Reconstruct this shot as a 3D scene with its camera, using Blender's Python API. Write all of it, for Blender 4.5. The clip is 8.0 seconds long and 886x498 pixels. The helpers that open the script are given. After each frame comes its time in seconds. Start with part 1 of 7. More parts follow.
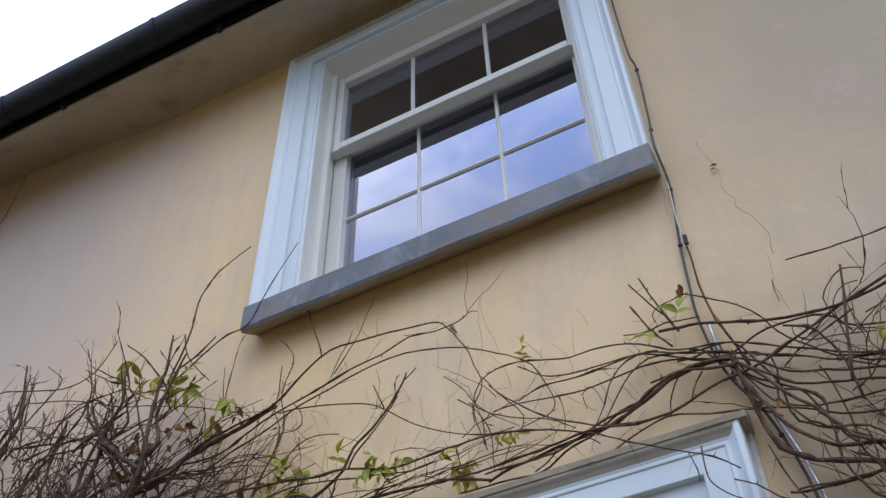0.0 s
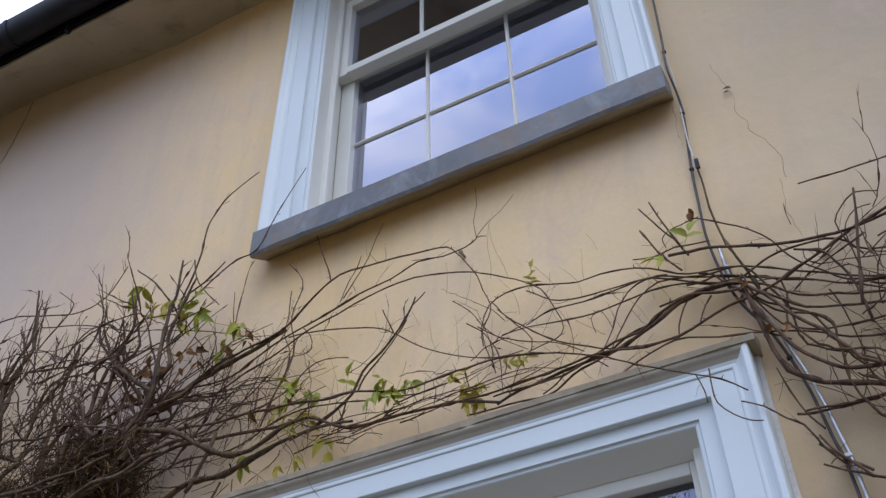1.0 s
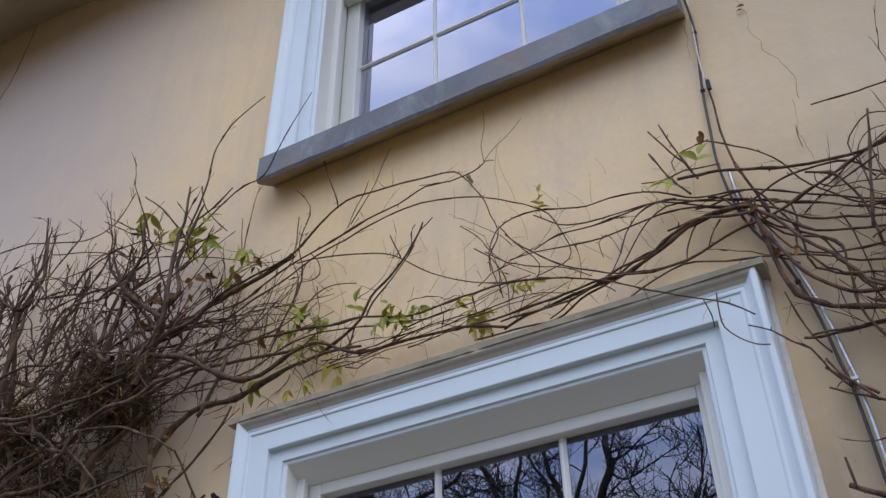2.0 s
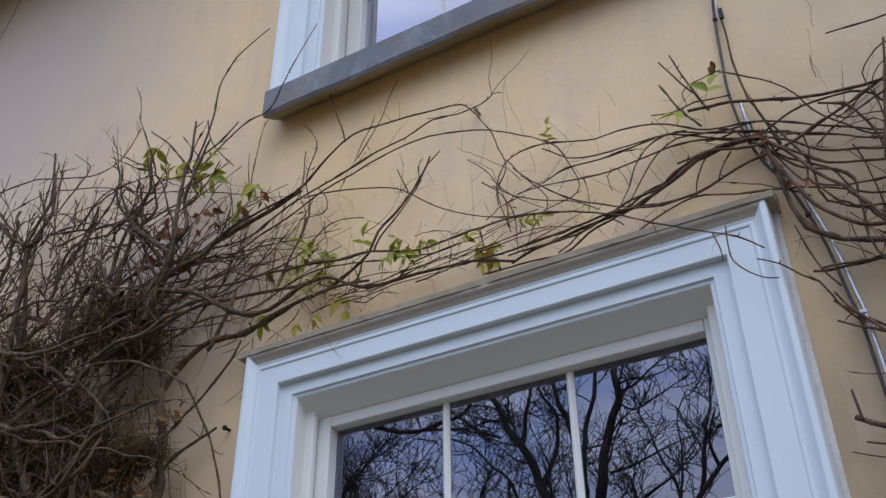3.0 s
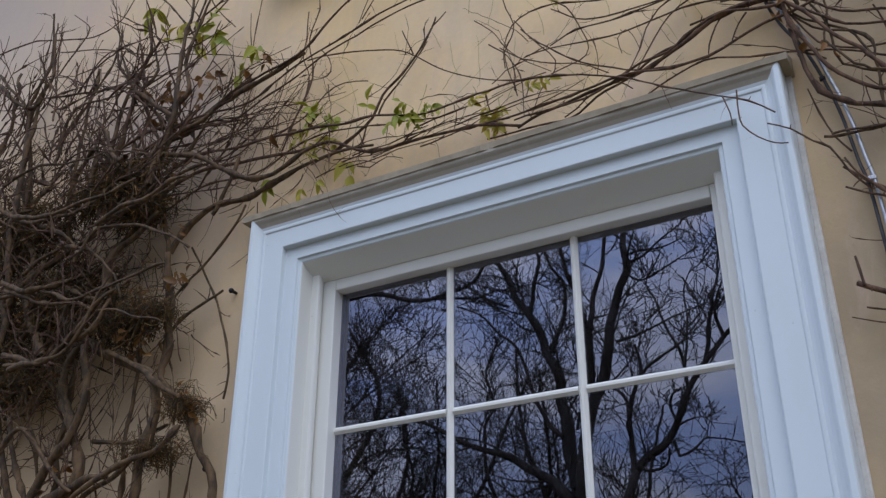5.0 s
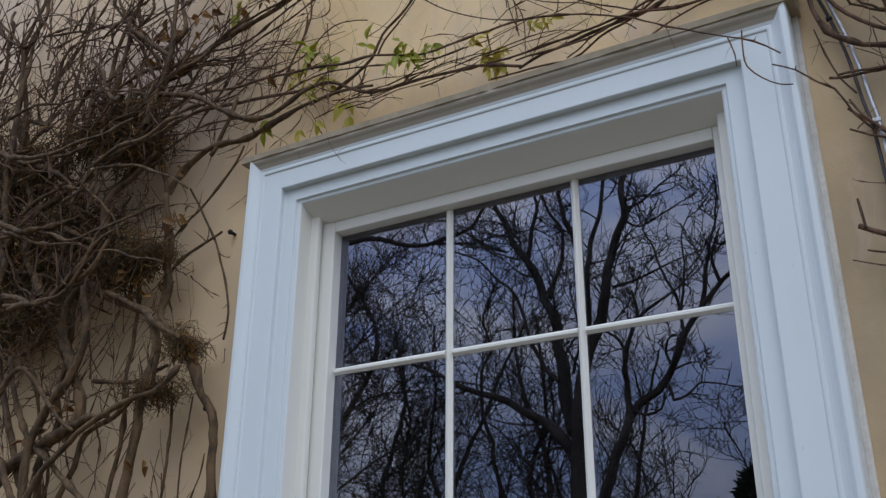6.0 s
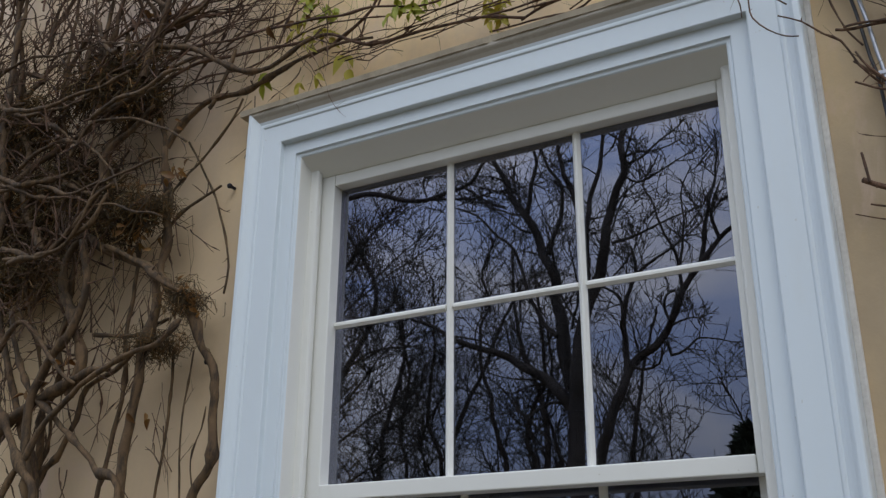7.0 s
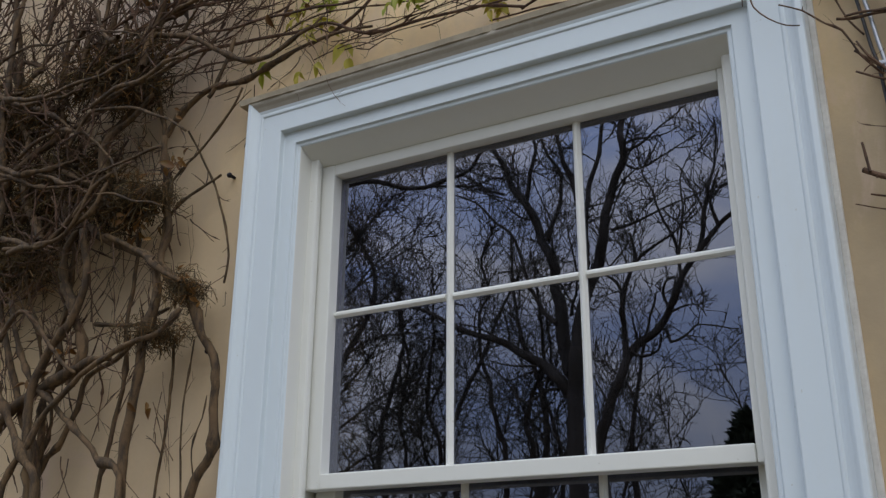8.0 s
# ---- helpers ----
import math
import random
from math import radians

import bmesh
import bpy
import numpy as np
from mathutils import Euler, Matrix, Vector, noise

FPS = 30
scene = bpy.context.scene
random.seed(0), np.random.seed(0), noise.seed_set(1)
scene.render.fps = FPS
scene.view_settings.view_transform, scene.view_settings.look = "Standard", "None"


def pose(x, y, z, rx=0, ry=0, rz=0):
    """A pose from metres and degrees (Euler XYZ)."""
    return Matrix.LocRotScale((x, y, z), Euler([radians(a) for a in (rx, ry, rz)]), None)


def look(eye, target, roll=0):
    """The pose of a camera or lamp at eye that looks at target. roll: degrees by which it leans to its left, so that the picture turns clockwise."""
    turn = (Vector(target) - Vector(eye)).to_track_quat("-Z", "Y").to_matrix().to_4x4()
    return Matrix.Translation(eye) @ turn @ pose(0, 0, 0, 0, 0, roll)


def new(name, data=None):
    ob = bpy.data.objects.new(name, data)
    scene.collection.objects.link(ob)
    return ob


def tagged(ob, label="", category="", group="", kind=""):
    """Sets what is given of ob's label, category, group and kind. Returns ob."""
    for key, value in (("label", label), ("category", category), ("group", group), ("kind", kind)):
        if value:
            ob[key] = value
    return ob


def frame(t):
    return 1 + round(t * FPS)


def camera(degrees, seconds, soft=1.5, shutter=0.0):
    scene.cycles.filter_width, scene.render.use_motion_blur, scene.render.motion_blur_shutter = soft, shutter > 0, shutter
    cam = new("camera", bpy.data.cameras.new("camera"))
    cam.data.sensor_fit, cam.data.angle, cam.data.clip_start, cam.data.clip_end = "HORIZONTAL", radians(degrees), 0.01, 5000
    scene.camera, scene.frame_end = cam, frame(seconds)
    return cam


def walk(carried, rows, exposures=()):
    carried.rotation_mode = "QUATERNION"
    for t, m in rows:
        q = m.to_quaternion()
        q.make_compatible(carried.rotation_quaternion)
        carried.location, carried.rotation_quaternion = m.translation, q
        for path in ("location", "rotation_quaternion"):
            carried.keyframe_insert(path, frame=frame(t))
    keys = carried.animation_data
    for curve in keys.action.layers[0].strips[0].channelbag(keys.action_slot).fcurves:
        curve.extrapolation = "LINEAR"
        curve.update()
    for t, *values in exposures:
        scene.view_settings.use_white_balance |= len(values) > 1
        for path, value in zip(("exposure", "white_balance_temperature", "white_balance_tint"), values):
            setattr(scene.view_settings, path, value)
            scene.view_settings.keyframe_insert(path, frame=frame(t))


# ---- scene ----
cam = camera(49.16, 8.0, soft=1.35)

PATH = [
    (0.0, (1.9436, -1.9007, 1.5352), (1.3391, -0.68, 2.9996), -1.9),
    (0.5, (1.9335, -1.8966, 1.5311), (1.3044, -0.6398, 2.9541), -1.56),
    (1.0, (1.9365, -1.8844, 1.5342), (1.2648, -0.5825, 2.8958), -1.21),
    (1.5, (1.9418, -1.8766, 1.5415), (1.2318, -0.5331, 2.8419), -1.05),
    (3.0, (1.9478, -1.8608, 1.5572), (1.1437, -0.4204, 2.688), -0.66),
    (3.5, (1.9448, -1.8564, 1.559), (1.1174, -0.3875, 2.6351), -0.58),
    (4.0, (1.9482, -1.8442, 1.5568), (1.0923, -0.3458, 2.568), -0.21),
    (4.5, (1.9507, -1.8363, 1.554), (1.0744, -0.3136, 2.5097), 0.01),
    (6.0, (1.9403, -1.8273, 1.5479), (1.0302, -0.2365, 2.3488), 0.34),
    (6.5, (1.9334, -1.8228, 1.5411), (1.0162, -0.2141, 2.2966), 0.4),
    (7.0, (1.9329, -1.8219, 1.547), (1.0079, -0.1998, 2.2635), 0.39),
    (7.5, (1.9302, -1.8248, 1.5456), (1.0059, -0.1966, 2.249), 0.43),
    (8.0, (1.9321, -1.8263, 1.5524), (1.0045, -0.1948, 2.2434), 0.31),
]
walk(cam, [(t, look(e, g, r)) for t, e, g, r in PATH], [(0.0, -0.05, 6300, 7), (1.5, -0.10, 6300, 9), (3.5, -0.18, 6310, 9), (4.5, -0.23, 6350, 9), (6.0, -0.30, 6750, 5), (8.0, -0.34, 7200, 4)])


# ---- light ----
def world_sky():
    w = bpy.data.worlds.new("overcast_sky")
    scene.world = w
    w.use_nodes = True
    n, l = w.node_tree.nodes, w.node_tree.links
    n.clear()
    out = n.new("ShaderNodeOutputWorld")
    sky = n.new("ShaderNodeTexSky")
    sky.sky_type, sky.sun_disc = "NISHITA", False
    sky.sun_elevation, sky.sun_rotation = radians(50), radians(140)
    sky.dust_density, sky.ozone_density = 1.5, 2.0
    b1 = n.new("ShaderNodeBackground")
    b1.inputs[1].default_value = 0.15
    l.new(sky.outputs[0], b1.inputs[0])
    tc = n.new("ShaderNodeTexCoord")
    mp = n.new("ShaderNodeMapping")
    mp.inputs["Scale"].default_value = (1.0, 1.0, 2.2)
    l.new(tc.outputs["Generated"], mp.inputs[0])
    no = n.new("ShaderNodeTexNoise")
    no.inputs["Scale"].default_value, no.inputs["Detail"].default_value = 4.2, 7.0
    no.inputs["Roughness"].default_value, no.inputs["Distortion"].default_value = 0.55, 0.6
    l.new(mp.outputs[0], no.inputs["Vector"])
    cr = n.new("ShaderNodeValToRGB")
    cr.color_ramp.elements[0].position, cr.color_ramp.elements[1].position = 0.40, 0.64
    cr.color_ramp.elements[0].color = (0.45, 0.57, 0.92, 1)
    cr.color_ramp.elements[1].color = (0.92, 0.95, 1.08, 1)
    l.new(no.outputs[0], cr.inputs[0])
    # an overcast sky is about three times as bright overhead as at the horizon
    sep, rise = n.new("ShaderNodeSeparateXYZ"), n.new("ShaderNodeMapRange")
    rise.inputs["From Min"].default_value, rise.inputs["From Max"].default_value = 0.0, 1.0
    rise.inputs["To Min"].default_value, rise.inputs["To Max"].default_value = 0.62, 3.45
    l.new(tc.outputs["Generated"], sep.inputs[0])
    l.new(sep.outputs["Z"], rise.inputs["Value"])
    b2 = n.new("ShaderNodeBackground")
    l.new(cr.outputs[0], b2.inputs[0])
    l.new(rise.outputs[0], b2.inputs[1])
    mix = n.new("ShaderNodeMixShader")
    mix.inputs[0].default_value = 0.85
    l.new(b1.outputs[0], mix.inputs[1])
    l.new(b2.outputs[0], mix.inputs[2])
    l.new(mix.outputs[0], out.inputs[0])


world_sky()
sun = new("sun", bpy.data.lights.new("sun", "SUN"))
sun.data.energy, sun.data.angle, sun.data.color = 0.7, radians(40), (1.0, 0.96, 0.9)
sun.matrix_world = look((4.7, -5.0, 10.3), (0.5, 0, 2.5))


# ---- materials ----
class Mat:
    """A node material on one Principled shader, with short calls for the usual nodes."""

    def __init__(self, name, rough=0.6, metal=0.0):
        self.m = bpy.data.materials.new(name)
        self.m.use_nodes = True
        self.t = self.m.node_tree
        self.b = self.t.nodes["Principled BSDF"]
        self.b.inputs["Roughness"].default_value = rough
        self.b.inputs["Metallic"].default_value = metal
        self.pos = self.t.nodes.new("ShaderNodeNewGeometry").outputs["Position"]

    def link(self, a, b):
        self.t.links.new(a, b)

    def stretch(self, sx, sy, sz):
        n = self.t.nodes.new("ShaderNodeMapping")
        n.inputs["Scale"].default_value = (sx, sy, sz)
        self.link(self.pos, n.inputs[0])
        return n.outputs[0]

    def noise(self, scale, detail=4.0, rough=0.55, vec=None, distort=0.0):
        n = self.t.nodes.new("ShaderNodeTexNoise")
        for k, v in (("Scale", scale), ("Detail", detail), ("Roughness", rough), ("Distortion", distort)):
            n.inputs[k].default_value = v
        self.link(vec or self.pos, n.inputs["Vector"])
        return n.outputs[0]

    def ramp(self, fac, *stops):
        n = self.t.nodes.new("ShaderNodeValToRGB")
        e = n.color_ramp.elements
        while len(e) < len(stops):
            e.new(0.5)
        for el, (p, c) in zip(e, stops):
            el.position = p
            el.color = (*c, 1) if isinstance(c, tuple) else (c, c, c, 1)
        self.link(fac, n.inputs[0])
        return n.outputs[0]

    def mix(self, fac, a, b, how="MIX"):
        n = self.t.nodes.new("ShaderNodeMix")
        n.data_type, n.blend_type = "RGBA", how
        for sock, v in ((n.inputs[0], fac), (n.inputs[6], a), (n.inputs[7], b)):
            if isinstance(v, (int, float)):
                sock.default_value = v
            elif isinstance(v, tuple):
                sock.default_value = (*v, 1)
            else:
                self.link(v, sock)
        return n.outputs[2]

    def rand(self):
        return self.t.nodes.new("ShaderNodeObjectInfo").outputs["Random"]

    def island(self):
        return self.t.nodes.new("ShaderNodeNewGeometry").outputs["Random Per Island"]

    def bump(self, height, strength=0.3, dist=0.01, after=None):
        n = self.t.nodes.new("ShaderNodeBump")
        n.inputs["Strength"].default_value, n.inputs["Distance"].default_value = strength, dist
        self.link(height, n.inputs["Height"])
        if after:
            self.link(after, n.inputs["Normal"])
        return n.outputs[0]

    def done(self, color=None, normal=None, rough=None):
        if isinstance(color, tuple):
            self.b.inputs["Base Color"].default_value = (*color, 1)
        elif color:
            self.link(color, self.b.inputs["Base Color"])
        if normal:
            self.link(normal, self.b.inputs["Normal"])
        if rough:
            self.link(rough, self.b.inputs["Roughness"])
        return self.m


def plaster_mat():
    m = Mat("ochre_limewashed_render", 0.9)
    big = m.noise(0.75, 5, 0.55)
    mid = m.noise(2.6, 6, 0.6, distort=0.4)
    fine = m.noise(55, 4, 0.6)
    col = m.ramp(big, (0.32, (0.83, 0.60, 0.315)), (0.52, (0.89, 0.64, 0.33)), (0.7, (0.87, 0.65, 0.385)))
    col = m.mix(m.ramp(mid, (0.45, 0.0), (0.72, 0.5)), col, (0.79, 0.645, 0.48))
    streak = m.noise(3.0, 5, 0.6, m.stretch(3.0, 1.0, 0.45))
    col = m.mix(m.ramp(streak, (0.48, 0.0), (0.75, 0.5)), col, (0.60, 0.48, 0.36))
    # lilac-grey weathering in broad drifts, broken by the plaster beneath
    lilac = m.noise(0.55, 4, 0.6, m.stretch(1.0, 1.0, 0.8))
    broken = m.ramp(m.noise(5, 6, 0.65), (0.35, 0.35), (0.65, 1.0))
    col = m.mix(m.mix(1.0, m.ramp(lilac, (0.50, 0.0), (0.68, 0.6)), broken, "MULTIPLY"), col, (0.66, 0.56, 0.49))

    def stain_or_shade(col, at, near, far, tint, most, scale):
        """A weathered patch, or shade put into the colour, with a ragged edge."""
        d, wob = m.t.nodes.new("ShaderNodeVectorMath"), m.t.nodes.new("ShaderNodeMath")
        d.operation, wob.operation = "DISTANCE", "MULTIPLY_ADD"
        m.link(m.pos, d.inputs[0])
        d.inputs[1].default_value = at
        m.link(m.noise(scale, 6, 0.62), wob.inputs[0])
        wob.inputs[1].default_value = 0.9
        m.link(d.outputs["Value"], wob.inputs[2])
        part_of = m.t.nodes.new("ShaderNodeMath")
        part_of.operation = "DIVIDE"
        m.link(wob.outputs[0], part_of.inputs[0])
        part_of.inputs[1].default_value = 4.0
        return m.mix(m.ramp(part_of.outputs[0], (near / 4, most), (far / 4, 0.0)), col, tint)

    col = stain_or_shade(col, (-1.45, 0.0, 4.45), 0.8, 2.2, (0.605, 0.50, 0.425), 0.9, 1.6)
    col = stain_or_shade(col, (-1.1, 0.0, 4.75), 0.5, 1.6, (0.50, 0.41, 0.36), 0.65, 3.4)
    col = stain_or_shade(col, (-0.15, 0.0, 3.25), 0.55, 1.15, (0.67, 0.55, 0.49), 0.8, 2.6)
    # next patch: lilac weathering, with lens vignetting painted into the wall colour
    col = stain_or_shade(col, (3.2, 0.0, 4.3), 1.45, 2.7, (0.45, 0.37, 0.28), 0.9, 1.5)
    col = stain_or_shade(col, (2.45, 0.0, 2.0), 1.1, 1.85, (0.34, 0.265, 0.18), 0.85, 3.2)
    # dull wall beside the vine, with its shade painted into the colour
    col = stain_or_shade(col, (0.05, 0.0, 2.15), 0.9, 1.55, (0.60, 0.46, 0.31), 0.75, 3.0)
    # rosy blotches where the limewash has worn thin
    rosy = m.noise(4.2, 6, 0.66, m.stretch(1.0, 1.0, 0.55), 0.8)
    col = m.mix(m.ramp(rosy, (0.56, 0.0), (0.70, 0.45)), col, (0.66, 0.47, 0.40))
    spots = m.ramp(m.noise(9, 4, 0.7), (0.69, 0.0), (0.76, 0.55))
    col = m.mix(spots, col, (0.56, 0.36, 0.28))
    specks = m.ramp(m.noise(38, 2, 0.5), (0.755, 0.0), (0.78, 0.6))
    col = m.mix(specks, col, (0.42, 0.28, 0.20))
    col = m.mix(m.ramp(fine, (0.3, 0.12), (0.7, 0.0)), col, (0.45, 0.36, 0.24))
    n = m.bump(m.noise(3.5, 3, 0.5), 0.22, 0.02)
    n = m.bump(m.noise(14, 5, 0.62), 0.22, 0.006, n)
    n = m.bump(m.noise(160, 4, 0.6), 0.25, 0.0015, n)
    return m.done(col, n)


def soffit_mat():
    m = Mat("grey_limewashed_soffit", 0.92)
    col = m.ramp(m.noise(1.6, 6, 0.6), (0.35, (0.40, 0.345, 0.26)), (0.65, (0.52, 0.46, 0.36)))
    col = m.mix(m.ramp(m.noise(7, 5, 0.65), (0.55, 0.0), (0.75, 0.5)), col, (0.22, 0.17, 0.10))
    n = m.bump(m.noise(4, 4, 0.55), 0.4, 0.02)
    n = m.bump(m.noise(90, 4, 0.6), 0.25, 0.002, n)
    return m.done(col, n)


def paint_mat(name, tint, rough=0.38, dirt=0.35):
    m = Mat(name, rough)
    brush = m.noise(9, 5, 0.6, m.stretch(12, 12, 0.6))
    col = m.mix(m.ramp(brush, (0.4, 0.0), (0.75, 0.06)), tint, (0.70, 0.70, 0.66))
    grime = m.noise(5, 6, 0.65, m.stretch(2, 2, 0.8))
    col = m.mix(m.ramp(grime, (0.56, 0.0), (0.78, dirt)), col, (0.58, 0.56, 0.48))
    specks = m.ramp(m.noise(70, 2, 0.5), (0.76, 0.0), (0.79, 0.35))
    col = m.mix(specks, col, (0.4, 0.36, 0.28))
    n = m.bump(brush, 0.06, 0.002)
    n = m.bump(m.noise(28, 3, 0.5), 0.08, 0.003, n)
    return m.done(col, n, m.ramp(m.noise(11, 4, 0.6), (0.3, rough - 0.08), (0.7, rough + 0.12)))


def sill_mat():
    m = Mat("weathered_grey_painted_stone", 0.62)
    col = m.ramp(m.noise(3.2, 6, 0.62), (0.3, (0.10, 0.11, 0.125)), (0.5, (0.145, 0.156, 0.172)), (0.72, (0.21, 0.212, 0.225)))
    blot = m.noise(7.5, 7, 0.68, m.stretch(1.0, 1.0, 0.5), 1.2)
    col = m.mix(m.ramp(blot, (0.48, 0.0), (0.70, 0.55)), col, (0.30, 0.325, 0.355))
    rust = m.noise(5.1, 5, 0.6)
    col = m.mix(m.ramp(rust, (0.54, 0.0), (0.66, 0.7)), col, (0.20, 0.155, 0.12))
    n = m.bump(m.noise(18, 6, 0.65), 0.4, 0.006)
    n = m.bump(m.noise(120, 4, 0.6), 0.3, 0.0015, n)
    return m.done(col, n)


def stone_under_mat():
    m = Mat("bare_tan_stone", 0.9)
    col = m.ramp(m.noise(9, 6, 0.65, m.stretch(0.4, 1, 1)), (0.3, (0.20, 0.16, 0.11)), (0.7, (0.42, 0.36, 0.27)))
    return m.done(col, m.bump(m.noise(30, 6, 0.65), 0.5, 0.006))


def iron_mat():
    m = Mat("black_painted_cast_iron", 0.6)
    col = m.ramp(m.noise(6, 5, 0.6), (0.35, (0.013, 0.013, 0.018)), (0.7, (0.026, 0.026, 0.034)))
    col = m.mix(m.ramp(m.noise(16, 6, 0.7), (0.6, 0.0), (0.75, 0.3)), col, (0.035, 0.033, 0.03))
    m.b.inputs["Specular IOR Level"].default_value = 0.25
    return m.done(col, m.bump(m.noise(45, 4, 0.6), 0.2, 0.003))


def bark_mat(name, dark, light, moss=0.25):
    m = Mat(name, 0.85)
    col = m.ramp(m.noise(9, 6, 0.65), (0.3, dark), (0.7, light))
    col = m.mix(m.ramp(m.island(), (0.0, 0.0), (1.0, 0.55)), col, tuple(0.5 * (a + b) * f for a, b, f in zip(dark, light, (1.25, 1.05, 0.95))))
    col = m.mix(m.ramp(m.noise(3.3, 5, 0.6), (0.55, 0.0), (0.75, moss)), col, (0.12, 0.12, 0.06))
    flake = m.noise(48, 6, 0.72, m.stretch(1, 1, 0.28))
    col = m.mix(m.ramp(flake, (0.44, 0.0), (0.58, 0.8)), col, tuple(0.5 * v for v in dark))
    col = m.mix(m.ramp(m.noise(24, 4, 0.6), (0.60, 0.0), (0.72, 0.4)), col, tuple(1.35 * v for v in light))
    n = m.bump(flake, 0.8, 0.006)
    return m.done(col, n)


def leaf_mat(name, a, b):
    m = Mat(name, 0.5)
    col = m.ramp(m.rand(), (0.0, a), (1.0, b))
    col = m.mix(m.ramp(m.noise(40, 4, 0.6), (0.5, 0.0), (0.8, 0.5)), col, (0.30, 0.26, 0.05))
    m.done(col, m.bump(m.noise(90, 3, 0.5), 0.2, 0.001))
    # daylight also shines through the thin blade
    glow, both = m.t.nodes.new("ShaderNodeBsdfTranslucent"), m.t.nodes.new("ShaderNodeMixShader")
    m.link(m.mix(0.5, col, b), glow.inputs["Color"])
    both.inputs[0].default_value = 0.4
    m.link(m.b.outputs[0], both.inputs[1])
    m.link(glow.outputs[0], both.inputs[2])
    m.link(both.outputs[0], m.t.nodes["Material Output"].inputs["Surface"])
    return m.m


def glass_mat():
    m = bpy.data.materials.new("window_glass")
    m.use_nodes = True
    n, l = m.node_tree.nodes, m.node_tree.links
    n.clear()
    out = n.new("ShaderNodeOutputMaterial")
    clear, gloss, mix = n.new("ShaderNodeBsdfTransparent"), n.new("ShaderNodeBsdfGlossy"), n.new("ShaderNodeMixShader")
    clear.inputs[0].default_value = (0.44, 0.46, 0.45, 1)
    gloss.inputs["Roughness"].default_value = 0.0
    gloss.inputs["Color"].default_value = (0.80, 0.82, 1.0, 1)
    fr, mul = n.new("ShaderNodeFresnel"), n.new("ShaderNodeMath")
    fr.inputs["IOR"].default_value = 1.5
    mul.operation, mul.use_clamp = "MULTIPLY", True
    mul.inputs[1].default_value = 4.5
    l.new(fr.outputs[0], mul.inputs[0])
    l.new(mul.outputs[0], mix.inputs[0])
    l.new(clear.outputs[0], mix.inputs[1])
    l.new(gloss.outputs[0], mix.inputs[2])
    l.new(mix.outputs[0], out.inputs[0])
    return m


def simple_mat(name, a, b, scale, rough=0.8, metal=0.0, depth=0.004):
    m = Mat(name, rough, metal)
    col = m.ramp(m.noise(scale, 6, 0.62), (0.32, a), (0.68, b))
    col = m.mix(m.ramp(m.noise(scale * 7, 4, 0.6), (0.45, 0.0), (0.8, 0.35)), col, tuple(0.6 * v for v in a))
    return m.done(col, m.bump(m.noise(scale * 5, 5, 0.6), 0.3, depth))


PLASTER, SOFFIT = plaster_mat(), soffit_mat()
WHITE = paint_mat("white_gloss_paint", (0.645, 0.715, 0.755), 0.38, 0.14)
# sash and reveal white, with warm light from below put into its cream tint
WHITE_WARM_LIT = paint_mat("white_sash_paint_warm_lit", (0.745, 0.745, 0.695), 0.40, 0.14)
# dirty paint of the head cove, with its shadow mixed into the colour
DIRT_AND_SHADE = paint_mat("dirty_shaded_white_paint", (0.40, 0.36, 0.295), 0.7, 0.6)
SILL, STONE, IRON, GLASS = sill_mat(), stone_under_mat(), iron_mat(), glass_mat()
VINE = bark_mat("grey_brown_vine_bark", (0.046, 0.028, 0.013), (0.178, 0.113, 0.054))
TWIG = bark_mat("thin_brown_vine_twig", (0.054, 0.029, 0.017), (0.195, 0.112, 0.067), 0.12)
BARK = bark_mat("dark_tree_bark", (0.060, 0.053, 0.042), (0.135, 0.118, 0.094), 0.3)
LEAF = leaf_mat("green_leaf", (0.28, 0.33, 0.03), (0.50, 0.50, 0.06))
LEAF_YELLOW = leaf_mat("yellowing_leaf", (0.44, 0.40, 0.04), (0.60, 0.50, 0.08))
LEAF_DEAD = leaf_mat("dead_brown_leaf", (0.15, 0.070, 0.020), (0.36, 0.17, 0.045))


def straw_mat():
    m = Mat("matted_brown_straw", 0.95)
    col = m.ramp(m.island(), (0.0, (0.030, 0.019, 0.008)), (0.45, (0.072, 0.044, 0.014)), (0.7, (0.105, 0.064, 0.018)), (0.88, (0.22, 0.095, 0.022)), (1.0, (0.24, 0.18, 0.08)))
    return m.done(m.mix(m.ramp(m.noise(40, 4, 0.6), (0.4, 0.0), (0.8, 0.5)), col, (0.035, 0.024, 0.012)))


NEST = straw_mat()
ROOM = simple_mat("dim_room_paint", (0.34, 0.345, 0.29), (0.42, 0.425, 0.36), 2.0, 0.9)
BOARD = simple_mat("dark_floor_boards", (0.08, 0.05, 0.03), (0.14, 0.09, 0.05), 4.0, 0.6)
LAWN = simple_mat("short_winter_grass", (0.085, 0.067, 0.036), (0.135, 0.105, 0.058), 3.0, 1.0, 0.0, 0.02)
LAWN.node_tree.nodes["Principled BSDF"].inputs["Specular IOR Level"].default_value = 0.05
SLATE = simple_mat("blue_grey_slate", (0.07, 0.07, 0.08), (0.12, 0.12, 0.135), 3.0, 0.7)
CABLE = simple_mat("black_cable_sheath", (0.02, 0.02, 0.022), (0.04, 0.04, 0.045), 20, 0.5)
STEEL = simple_mat("dull_galvanised_steel", (0.30, 0.31, 0.33), (0.46, 0.47, 0.50), 25, 0.36, 0.8, 0.0006)
CRACK = simple_mat("earthy_crack_filler", (0.20, 0.12, 0.07), (0.33, 0.22, 0.13), 20, 0.95)
